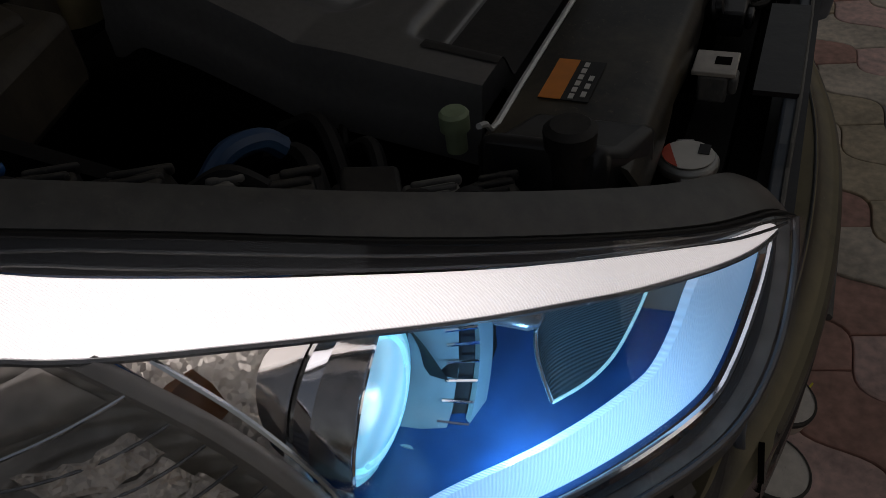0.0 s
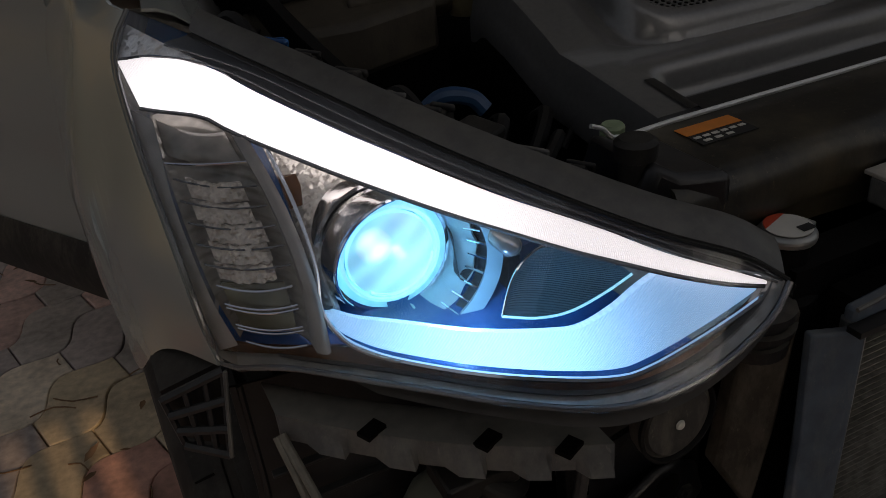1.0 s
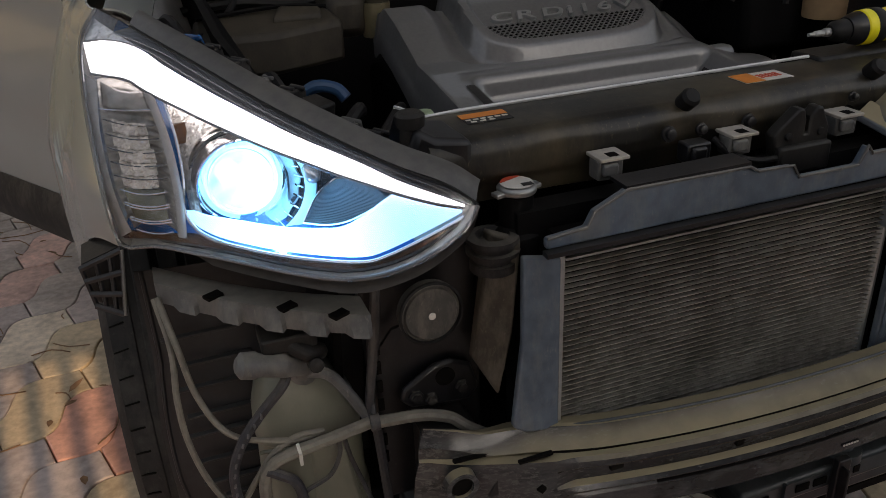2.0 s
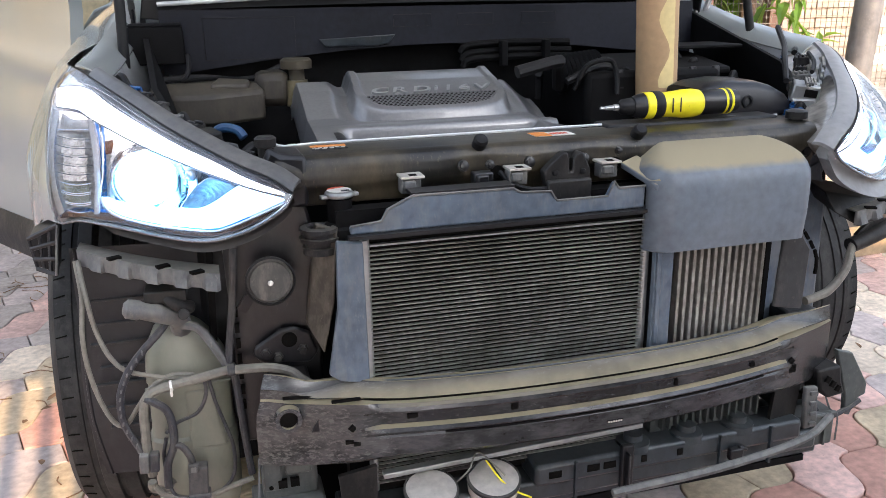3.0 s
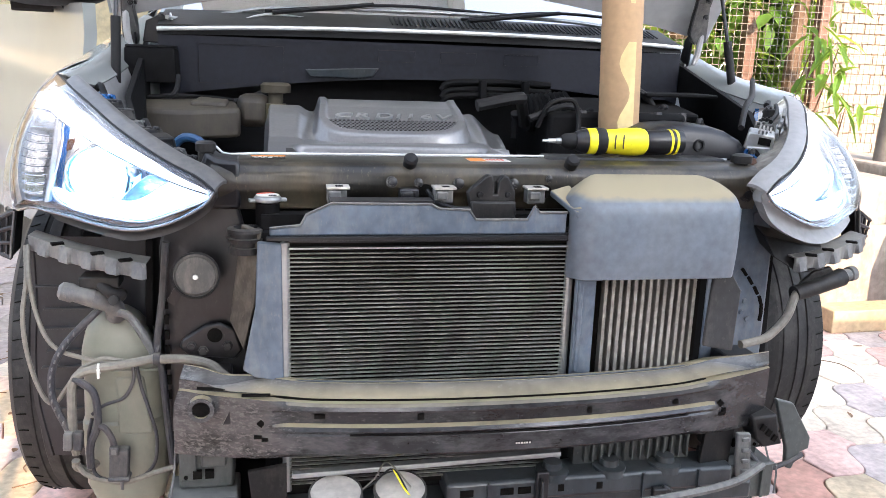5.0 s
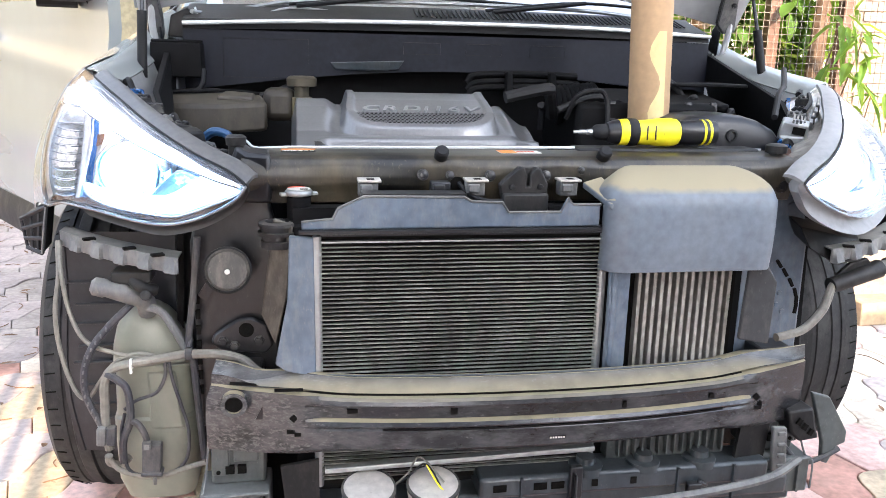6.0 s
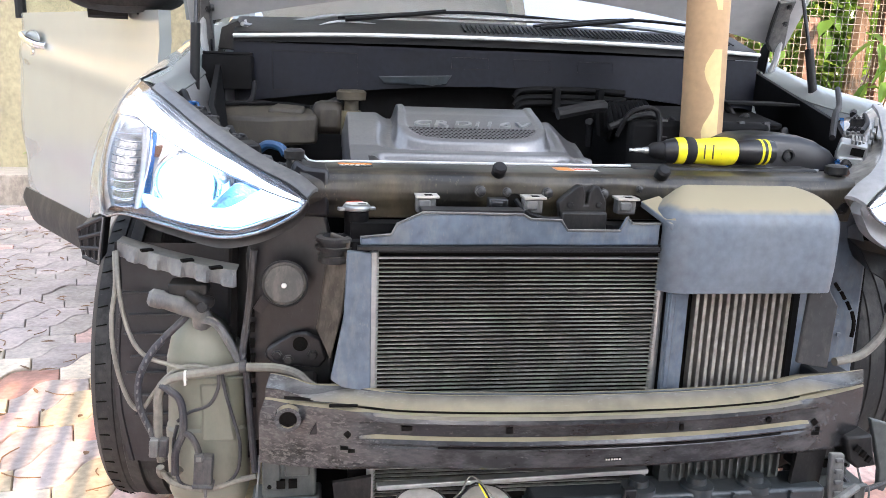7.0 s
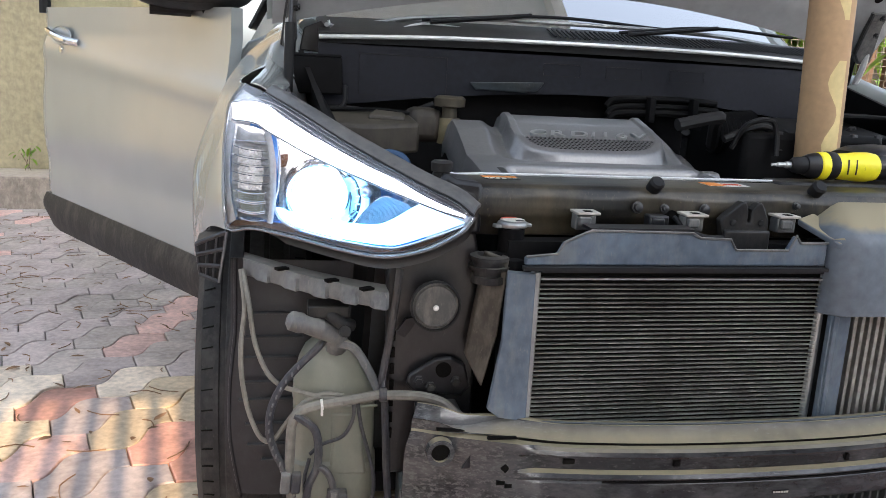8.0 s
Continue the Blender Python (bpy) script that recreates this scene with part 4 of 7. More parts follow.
def bonnet_point(x, d, lift=0.0):
    """x across, d from the hinge line forward along the panel."""
    y, z = 0.93 - d * math.cos(TILT_UP), 1.168 + d * math.sin(TILT_UP)
    return (x, y + lift * math.sin(TILT_UP), z + lift * math.cos(TILT_UP))


def bonnet_fn(u, v):
    x = (-1 + 2 * u) * (0.845 - 0.06 * v * v)
    back = 0.115 * (1 - abs(x / 0.845) ** 1.6)
    d = back + (1.02 - 0.10 * (x / 0.845) ** 2 - back) * v
    return bonnet_point(x, d, 0.05 * (1 - (x / 0.86) ** 2))


bonnet = part("bonnet", Build().grid(bonnet_fn, 30, 24, tuple(Vector(bonnet_point(0, 0, 0.012)) - Vector(bonnet_point(0, 0)))), SILVER, car, "raised silver bonnet")


def inner_fn(u, v):
    uu, vv = 0.008 + 0.984 * u, 0.006 + 0.964 * v
    p = Vector(bonnet_fn(uu, vv))
    x, y = abs(-1 + 2 * uu), vv
    rib = max(0.0, min(1, (0.72 - abs(x - 0.0)) * 14)) * max(0, min(1, (y - 0.10) * 14)) * max(0, min(1, (0.9 - y) * 14))
    rib *= 1 - max(0, 1 - abs(abs(x) - 0.32) * 16)
    n = Vector(bonnet_point(0, 0, -1)) - Vector(bonnet_point(0, 0))
    return p + n * (0.03 - 0.02 * rib)


part("inner_panel", Build().grid(inner_fn, 60, 48), SILVER_INNER, bonnet, "grey ribbed inner panel")
LOOK_DOWN = Vector(bonnet_point(0, 0, -1)) - Vector(bonnet_point(0, 0))
for x, y, z in ((-0.589, 0.8388, 1.272), (0.744, 0.7845, 1.3145)):
    part("drain_hole", Build().lathe(Vector((x, y, z)) + LOOK_DOWN * 0.001, LOOK_DOWN, [(0, 0.012), (0.001, 0.012)], 20), FINGAP, bonnet)
# folded hinge plates under the bonnet's rear corners
for near, far, height in (((.741, .787, .776, .772, .741, .721), (.782, .830, .819, .815, .783, .762), (1.278, 1.286, 1.254, 1.159, 1.152, 1.178)),
                          ((-.789, -.760, -.769, -.755, -.769, -.787), (-.803, -.773, -.783, -.768, -.782, -.802), (1.273, 1.257, 1.20, 1.132, 1.090, 1.101))):
    outline = []
    for a, c, z in zip(near, far, height):
        y = 0.868 - (z - 1.168) * 0.76
        outline.append((a + (c - a) * (y - 0.80) / 0.08, y, z))
    hp = part("hinge_plate", Build().prism(outline, (0, -0.007, -0.006)), DUSTGREY, bonnet, "folded grey hinge plate", bevel=0.002)
    part("hinge_fold", Build().tube([outline[0], outline[-1], outline[-2]], 0.0045, 8, 2), RUBBERGREY, hp)
    q0, q1 = Vector(outline[1]), Vector(outline[3])
    for t in (0.12, 0.45):
        part("bolt", Build().lathe(q0.lerp(q1, t) + Vector((-0.018 if q0.x > 0 else -0.012, -0.006, -0.004)), LOOK_DOWN, [(0, 0.0085), (0.004, 0.008), (0.005, 0.005), (0.010, 0.005)], 6), PANEL, hp, smooth=False)
for s in (-1, 1):
    x0, x1 = (-0.795, -0.787) if s < 0 else (0.822, 0.772)
    g = part("bonnet_strut", Build().tube([(x0, 0.70, 1.00), (x0 + (x1 - x0) * 0.55, 0.715, 1.155)], 0.0115, 12, 1), SEAL, car, "black gas strut")
    part("rod", Build().tube([(x0 + (x1 - x0) * 0.55, 0.715, 1.155), (x1, 0.74, 1.29)], 0.0048, 8, 1), PANEL, g)
    part("ball_joint", Build().lathe((x1, 0.74, 1.28), (0, 0, 1), [(0, 0.007), (0.006, 0.012), (0.018, 0.012), (0.024, 0.006)], 12), PANEL, g)
    part("hinge", Build().prism([(s * 0.775, 0.90, 1.075), (s * 0.775, 0.95, 1.10), (s * 0.775, 0.93, 1.16), (s * 0.775, 0.86, 1.215), (s * 0.775, 0.84, 1.205), (s * 0.775, 0.885, 1.15)], (s * 0.006, 0, 0)), PANEL, car, bevel=0.002)
    part("hinge_arm", Build().tube([(s * 0.79, 0.90, 1.07), (s * 0.795, 0.875, 1.13), (s * 0.79, 0.855, 1.19)], 0.009, 8), SILVER_INNER, car)
    for q, (y, z) in enumerate(((0.905, 1.085), (0.87, 1.20))):
        part("hinge_bolt", Build().lathe((s * 0.772, y, z), (-s, 0, 0), [(0, 0.009), (0.006, 0.008), (0.007, 0.003)], 8), PANEL, car)

# openings pressed in the bonnet's inner panel
for x, d, k in ((-0.585, 0.145, 1.0), (0.60, 0.15, 0.6)):
    c, across, fwd = Vector(bonnet_point(x, d, -0.012 + 0.05 * (1 - (x / 0.86) ** 2) - 0.014)), Vector((1, 0, 0)), Vector((0, -math.cos(TILT_UP), math.sin(TILT_UP)))
    ring = [c + across * 0.014 * k * math.cos(a) + fwd * 0.014 * k * math.sin(a) for a in [2 * math.pi * i / 20 for i in range(20)]]
    part("panel_opening", Build().prism(ring, (0, 0.002, 0.002)), FINGAP, bonnet)

# scuttle, screen, cabin
part("cowl_edge", Build().tube([(-0.694, 0.930, 1.177), (-0.677, 0.930, 1.135), (-0.608, 0.940, 1.137), (-0.540, 0.950, 1.155), (-0.449, 0.970, 1.185), (-0.327, 0.980, 1.180), (-0.243, 0.985, 1.182), (-0.203, 0.985, 1.161), (-0.148, 0.985, 1.168)], 0.0032, 6, 4), EDGE, car, "pale moulded edge of the cowl")
part("cowl_corner", Build().prism([(-0.765, 0.92, 1.10), (-0.755, 0.92, 1.155), (-0.712, 0.92, 1.174), (-0.678, 0.925, 1.128), (-0.60, 0.925, 1.12), (-0.60, 0.925, 1.09)], (0, 0.02, 0)), BLACK, car, "black moulded cowl corner", bevel=0.003)
part("screen_seal", Build().tube([(-0.70, 0.91, 1.165), (-0.66, 0.99, 1.165), (-0.55, 1.01, 1.185), (-0.40, 1.0, 1.205), (0, 0.985, 1.21), (0.4, 1.0, 1.205), (0.68, 1.06, 1.185)], 0.006, 8), ALU, car, "pale screen edge strip")
for x0, x1, z0, z1 in ((-0.62, -0.40, 1.0, 1.10), (-0.15, -0.05, 1.07, 1.10), (0.02, 0.12, 1.07, 1.10), (0.2, 0.3, 1.07, 1.10)):
    q = [(x0, z0), (x1, z0), (x1, z1), (x0, z1), (x0, z0)]
    part("panel_crease", Build().tube([(x, 0.872 - 0.03 * math.sin(math.pi * (x + 0.72) / 1.46), z) for x, z in q], 0.0010, 4, 1), SEAL, car)
b = Build().grid(lambda u, v: (-0.72 + 1.46 * u, 0.875 + 0.03 * math.sin(math.pi * u) * -1 + 0.0 * v, 1.12 - (0.155 - 0.06 * math.sin(math.pi * u)) * v), 24, 6, (0, 0.02, 0))
part("firewall_panel", b, FIREWALL, car, "dark insulated bulkhead panel")
b = Build().grid(lambda u, v: (-0.72 + 1.46 * u, 0.87 - 0.03 * math.sin(math.pi * u) + 0.02 * v, 1.121 + 0.025 * v + 0.008 * math.sin(math.pi * u)), 24, 2, (0, 0.01, 0))
part("scuttle_trim", b, SEAL, car)
part("weatherstrip", Build().tube([(-0.72, 0.868, 1.134), (-0.4, 0.846, 1.147), (0, 0.838, 1.152), (0.4, 0.846, 1.150), (0.74, 0.868, 1.138)], 0.0055, 8), EDGE, car, "pale worn edge strip")


def scuttle_fn(u, v):
    x = -0.72 + 1.46 * u
    return (x, 0.882 - 0.03 * math.sin(math.pi * u) + 0.16 * v, 1.146 + 0.008 * math.sin(math.pi * u) + 0.045 * v + 0.006 * math.sin(x * 40) * v * (1 - v))


part("scuttle_cover", Build().grid(scuttle_fn, 40, 8, (0, 0, -0.01)), BLACK, car, "black plastic scuttle cover")
b = Build()
for i in range(60):
    u = 0.42 + 0.55 * i / 60
    p, q = Vector(scuttle_fn(u, 0.25)), Vector(scuttle_fn(u, 0.75))
    b.tube([p + Vector((0, 0, 0.004)), q + Vector((0, 0, 0.004))], 0.0025, 4, 1)
part("scuttle_grille", b, SEAL, car)
for x0, x1 in ((-0.45, 0.25), (0.1, 0.66)):
    w = part("wiper", Build().tube([(x0, 0.97, 1.195), ((x0 + x1) / 2, 1.0, 1.225), (x1, 1.02, 1.215)], 0.0045, 8), SEAL, car)
    part("wiper_arm", Build().tube([(x0 + 0.02, 0.96, 1.19), (x0 + 0.3, 0.985, 1.225)], 0.006, 8), SEAL, w)


def screen_fn(u, v):
    x = (-1 + 2 * u) * (0.69 - 0.10 * v)
    return (x, 1.02 + 0.12 * (x / 0.69) ** 2 + 0.80 * v, 1.185 + 0.48 * v ** 0.92)


part("windscreen", Build().grid(screen_fn, 20, 10, (0, 0.004, -0.004)), SCREEN, car, "greenish windscreen reflecting bright sky")
for s in (-1, 1):
    part("pillar", Build().tube([(s * 0.73, 1.15, 1.16), (s * 0.66, 1.55, 1.43), (s * 0.60, 1.93, 1.64)], 0.035, 10), SILVER, car)


def body_ring(y, w, top_w, shoulder, roof):
    return [(-w, y, 0.28), (-w, y, 0.6), (-w * 0.985, y, shoulder), (-top_w, y, roof - 0.05), (-top_w * 0.85, y, roof), (top_w * 0.85, y, roof), (top_w, y, roof - 0.05), (w * 0.985, y, shoulder), (w, y, 0.6), (w, y, 0.28)]


b = Build().rings([body_ring(1.93, 0.93, 0.66, 1.14, 1.66), body_ring(2.6, 0.94, 0.67, 1.15, 1.69), body_ring(3.6, 0.94, 0.64, 1.17, 1.66), body_ring(4.3, 0.90, 0.58, 1.16, 1.58), body_ring(4.58, 0.84, 0.5, 1.0, 1.35)])
part("cabin_body", b, SILVER, car, "silver cabin and rear body")
for s in (-1, 1):
    for y0, y1 in ((2.0, 2.78), (2.88, 3.62)):
        part("side_window", Build().prism([(s * 0.918, y0, 1.18), (s * 0.918, y1, 1.20), (s * 0.694, y1, 1.60), (s * 0.697, y0, 1.61)], (s * 0.012, 0, 0.006)), TOOLBLACK, car, "dark side window", bevel=0.004)
b = Build().span((-0.92, 1.14, 0.25), (0.92, 1.93, 0.62)).span((-0.70, 0.93, 0.20), (0.70, 1.13, 1.14))
part("bulkhead", b, BAY, car, smooth=False)
b = Build().span((0.885, 1.28, 0.30), (0.935, 1.93, 1.13))
part("door_side", b, SILVER, car, bevel=0.02)
part("dashboard", Build().box((0, 1.35, 1.08), (1.3, 0.4, 0.1)), BAY, car, bevel=0.03)

# open front door
HX, HY, LX, LY = -0.964, 1.113, -1.690, 2.22
DL = math.hypot(LX - HX, LY - HY)


def door_point(u, z, out=0.0):
    """u along the door from its hinge; out towards its outer side."""
    nx, ny = (LY - HY) / DL, -(LX - HX) / DL
    return (HX + (LX - HX) * u - nx * out, HY + (LY - HY) * u - ny * out, z)


def door_fn(u, v):
    u = 1.05 * u - 0.05
    low = 0.395 + 0.10 * max(0, (u - 0.90) / 0.10) ** 1.5
    z = low + (1.20 + 0.02 * u - low) * v
    return door_point(u, z, door_out(u, v, z))


def door_out(u, v, z):
    """How far the pressed skin stands out."""
    ridge = 1.075 - 0.10 * (1 - u)
    return 0.012 + 0.030 * math.sin(math.pi * min(1, 0.1 + v)) + 0.010 * math.exp(-((z - ridge) / 0.04) ** 2) - 0.010 * math.exp(-((z - 0.66) / 0.07) ** 2) - 0.05 * max(0, (u - 0.95) / 0.05) ** 2


nrm = Vector(door_point(0, 0, -0.035)) - Vector(door_point(0, 0))
door = part("door", Build().grid(door_fn, 40, 60, nrm), SILVER, car, "open silver front door")


def mould_fn(u, v):
    u = 0.01 + 0.955 * u
    low = 0.385 + 0.012 * u + 0.05 * max(0, (u - 0.88) / 0.085) ** 2
    return door_point(u, low + (0.53 - low - 0.022 * (1 - u)) * v, 0.036 + 0.014 * math.sin(math.pi * v))


part("sill_moulding", Build().grid(mould_fn, 20, 8, nrm * 0.4), DUSTY, door, "matt black lower moulding")
cup = part("handle_cup", Build().rings([[door_point(0.815 + 0.072 * k * math.cos(a), 1.118 + 0.034 * k * math.sin(a), 0.0255 + o) for a in [2 * math.pi * q / 24 for q in range(24)]] for k, o in ((1.0, 0.0), (0.97, 0.003), (0.9, 0.0), (0.5, -0.003))]), SILVER, door, "silver recessed handle cup")
part("door_handle", Build().tube([door_point(0.900, 1.138, 0.020), door_point(0.880, 1.134, 0.042), door_point(0.815, 1.118, 0.050), door_point(0.735, 1.100, 0.044), door_point(0.705, 1.094, 0.020)], 0.0125, 10), CHROME, cup, "chrome pull handle")
part("lock_barrel", Build().lathe(door_point(0.81, 1.070, 0.028), nrm * -1, [(0, 0.013), (0.006, 0.012), (0.007, 0.003)], 14), CHROME, door)
part("window_frame", Build().tube([door_point(0.05, 1.20), door_point(0.35, 1.45), door_point(0.75, 1.64), door_point(0.97, 1.64), door_point(0.98, 1.20)], 0.022, 8), SEAL, door)
glass = part("door_glass", Build().prism([door_point(0.08, 1.2), door_point(0.36, 1.44), door_point(0.75, 1.62), door_point(0.96, 1.62), door_point(0.97, 1.2)], nrm * 0.12), GLASS, door)
glass.visible_shadow = False
MIRROR_RINGS = ((-1.0, 0.55), (-0.8, 0.82), (-0.3, 0.97), (0.3, 1.0), (0.8, 0.97), (1.0, 0.9))


def mirror_ring(d, k, z0, z1):
    """One upright section of the mirror housing, cut between two heights."""
    out = []
    for j in range(28):
        a = 2 * math.pi * j / 28
        z = 0.088 * k * math.copysign(abs(math.sin(a)) ** 0.7, math.sin(a))
        out.append(Vector((-1.05 + 0.178 * k * math.copysign(abs(math.cos(a)) ** 0.7, math.cos(a)), 1.16 + 0.07 * d, 1.278 + min(z1, max(z0, z)))))
    return out


mirror = part("wing_mirror", Build().rings([mirror_ring(d, k, -0.045, 1) for d, k in MIRROR_RINGS]), SILVER, door, "silver wing mirror with black lower shell")
part("lower_shell", Build().rings([mirror_ring(d, k * 0.985, -1, -0.047) for d, k in MIRROR_RINGS]), BLACK, mirror)
part("mirror_base", Build().tube([door_point(0.10, 1.20, 0.02), door_point(0.13, 1.20, 0.12)], 0.025, 10), SEAL, mirror)

# ---- front end of the car ----
# slam panel over the radiator
SLAM_SECTION = [(0.225, 0.870), (0.224, 0.887), (0.218, 0.8885), (0.150, 0.888), (0.130, 0.886), (0.117, 0.880), (0.109, 0.868), (0.106, 0.850), (0.108, 0.835), (0.116, 0.822), (0.122, 0.800)]


def slam_fn(u, v):
    x = -0.53 + 1.09 * u
    k = v * (len(SLAM_SECTION) - 1)
    i = min(len(SLAM_SECTION) - 2, int(k))
    (y0, z0), (y1, z1) = SLAM_SECTION[i], SLAM_SECTION[i + 1]
    y, z = y0 + (y1 - y0) * (k - i), z0 + (z1 - z0) * (k - i)
    dent = 0.006 * math.exp(-((x + 0.17) / 0.05) ** 2) + 0.005 * math.exp(-((x - 0.06) / 0.06) ** 2) + 0.004 * math.exp(-((x + 0.36) / 0.04) ** 2)
    return (x, y + dent * max(0.0, min(1.0, (0.875 - z) / 0.02)), z)


slam = part("slam_panel", Build().grid(slam_fn, 120, 30, (0, 0.004, -0.002)), SLAM, car, "grimy black slam panel")
part("panel_edge", Build().tube([(-0.505, 0.222, 0.888), (-0.45, 0.2215, 0.8905), (0.13, 0.2215, 0.892)], 0.0028, 6, 1), EDGE, slam, "bare metal edge")
part("panel_edge", Build().tube([(-0.505, 0.222, 0.889), (-0.517, 0.222, 0.892), (-0.527, 0.222, 0.902), (-0.540, 0.222, 0.908)], 0.0024, 6, 4), EDGE, slam)
part("panel_end", Build().prism([(-0.478, 0.105, 0.889), (-0.478, 0.105, 0.80), (-0.545, 0.12, 0.80), (-0.556, 0.13, 0.86), (-0.540, 0.13, 0.904), (-0.520, 0.12, 0.892)], (0, 0.095, 0)), PANEL, slam, "dark end bracket of the panel", bevel=0.008)
part("panel_edge", Build().tube([(0.40, 0.2215, 0.8915), (0.545, 0.2215, 0.889)], 0.0035, 6, 1), ALU, slam)
for x in (-0.165, 0.155):
    part("rubber_stop", Build().lathe((x, 0.125, 0.884), (0, -0.75, 0.66), [(0, 0.013), (0.020, 0.0135), (0.025, 0.010), (0.026, 0.003)], 16), SEAL, slam)
for x, z, r in ((-0.202, 0.854, 0.0075), (-0.151, 0.853, 0.006), (-0.074, 0.852, 0.0075), (0.035, 0.852, 0.007), (0.105, 0.862, 0.005)):
    part("bolt", Build().lathe((x, 0.102, z), (0, -1, 0.2), [(0, r * 1.5), (0.003, r * 1.4), (0.0035, r), (0.009, r * 0.95), (0.010, r * 0.5)], 12), PANEL, slam)
for x in (-0.137, 0.098):
    part("panel_opening", Build().lathe((x, 0.101, 0.838), (0, -1, 0), [(0, 0.013), (0.002, 0.013)], 16), FINGAP, slam)
for x, m in ((-0.304, DUSTGREY), (-0.171, PANEL), (-0.106, DUSTGREY), (0.073, DUSTGREY)):
    c = part("clip", Build().span((x - 0.019, 0.072, 0.818), (x + 0.017, 0.098, 0.845)).span((x - 0.016, 0.064, 0.826), (x + 0.006, 0.072, 0.842)), m, slam, bevel=0.003)
    if m is not PANEL:
        top = part("clip_top", Build().span((x - 0.020, 0.066, 0.845), (x + 0.022, 0.104, 0.8495)), PALEMETAL, c, "pale metal clip top", bevel=0.001)
        part("clip_hole", Build().span((x - 0.004, 0.072, 0.8494), (x + 0.010, 0.086, 0.8502)), FINGAP, top)
lk = part("bonnet_latch", Build().prism([(x, 0.058, z) for x, z in ((-.065, .841), (-.057, .850), (-.028, .874), (-.019, .874), (-.014, .858), (-.014, .838), (-.008, .838), (-.007, .861), (.003, .874), (.012, .872), (.027, .843), (.027, .808), (-.058, .808))], (0, 0.02, 0)), BLACK, slam, "black two-claw bonnet latch", bevel=0.004)
part("latch_fold", Build().span((-0.060, 0.048, 0.786), (0.027, 0.062, 0.826)), BLACK, lk, bevel=0.004)
for x in (-0.042, 0.012):
    part("rivet", Build().lathe((x, 0.058, 0.838), (0, -1, 0), [(0, 0.006), (0.003, 0.005), (0.004, 0.001)], 12), SEAL, lk)
part("latch_cable", Build().tube([(-0.135, 0.095, 0.84), (-0.12, 0.075, 0.822), (-0.09, 0.06, 0.812), (-0.055, 0.055, 0.812)], 0.0045, 8), SEAL, slam)


def sticker(x, y, z, w, d, parts):
    """A flat label lying on the slam panel; parts: start, end across it and a material."""
    base = None
    for x0, x1, y0, y1, m in parts:
        p = part("label" if base is None else "print", Build().span((x + w * x0, y + d * y0, z + (0 if base is None else 0.0006)), (x + w * x1, y + d * y1, z + (0.0008 if base is None else 0.0014))), m, slam if base is None else base, smooth=False)
        base = base or p


sticker(-0.461, 0.163, 0.8885, 0.064, 0.040, [(0, 1, 0, 1, INK), (0, 1, 0.55, 1, ORANGE)] + [(0.04 + 0.16 * i, 0.15 + 0.16 * i, 0.32, 0.42, WHITE) for i in range(6)] + [(0.1 + 0.2 * i, 0.22 + 0.2 * i, 0.1, 0.2, WHITE) for i in range(3)])
sticker(-0.042, 0.150, 0.8885, 0.082, 0.042, [(0, 1, 0, 1, WHITE), (0, 0.4, 0, 1, ORANGE)] + [(0.45 + 0.09 * i, 0.51 + 0.09 * i, 0.3, 0.7, RED) for i in range(5)])

# radiator cap
part("latch_tray", Build().span((0.13, 0.196, 0.868), (0.53, 0.262, 0.894)), BLACK, slam, bevel=0.006)
cap = part("radiator_cap", Build().lathe((-0.429, 0.088, 0.818), (0, 0, 1), [(0, 0.018), (0.002, 0.0245), (0.008, 0.0255), (0.012, 0.022), (0.013, 0.002)], 32).box((-0.429, 0.088, 0.822), (0.068, 0.015, 0.006), (0, 0, 12)), ALU, car, "pressed metal radiator cap", bevel=0.0015)
part("cap_label", Build().lathe((-0.429, 0.088, 0.8312), (0, 0, 1), [(0, 0.0208), (0.0006, 0.0208)], 32), WHITE, cap)
b = Build().prism([Vector((-0.429 + 0.0206 * math.cos(a), 0.088 + 0.0206 * math.sin(a), 0.832)) for a in [radians(55 + 110 * i / 12) for i in range(13)]], (0, 0, 0.0006))
part("cap_warning", b, RED, cap)
part("cap_symbol", Build().span((-0.427, 0.072, 0.8322), (-0.413, 0.081, 0.8328)), INK, cap)
part("filler_neck", Build().lathe((-0.429, 0.09, 0.737), (0, 0, 1), [(0, 0.035), (0.03, 0.034), (0.04, 0.022), (0.08, 0.022)], 24), BAY, car)

# condenser with its fins
core = part("condenser", Build().span((-0.40, 0.034, 0.27), (0.14, 0.06, 0.775)), FINGAP, car, "dusty condenser core")
for x in (-0.399, 0.134):
    part("header_tube", Build().tube([(x, 0.034, 0.27), (x, 0.034, 0.755)], 0.0085, 10, 1), ALU, core)
z = 0.285
base_fin = part("fin", Build().box((-0.1325, 0.030, z), (0.524, 0.008, 0.0011)), FIN, core, smooth=False)
while z < 0.735:
    z += 0.0079
    o = base_fin.copy()
    scene.collection.objects.link(o)
    o.location.z += z - 0.285
for z0 in (0.744, 0.756, 0.768):
    part("top_rail", Build().span((-0.392, 0.024, z0), (0.128, 0.034, z0 + 0.003)), ALU if z0 < 0.75 else PANEL, core)
part("radiator", Build().span((-0.44, 0.062, 0.24), (0.44, 0.10, 0.80)), BAY, car)

# plastic guards round the cooling pack
top_outline = [(-0.425, 0.771), (-0.425, 0.785), (-0.372, 0.790), (-0.362, 0.809), (-0.318, 0.829), (-0.140, 0.827), (-0.126, 0.819), (-0.070, 0.817), (-0.058, 0.799), (0.040, 0.799), (0.053, 0.825), (0.062, 0.812), (0.115, 0.812), (0.115, 0.772)]
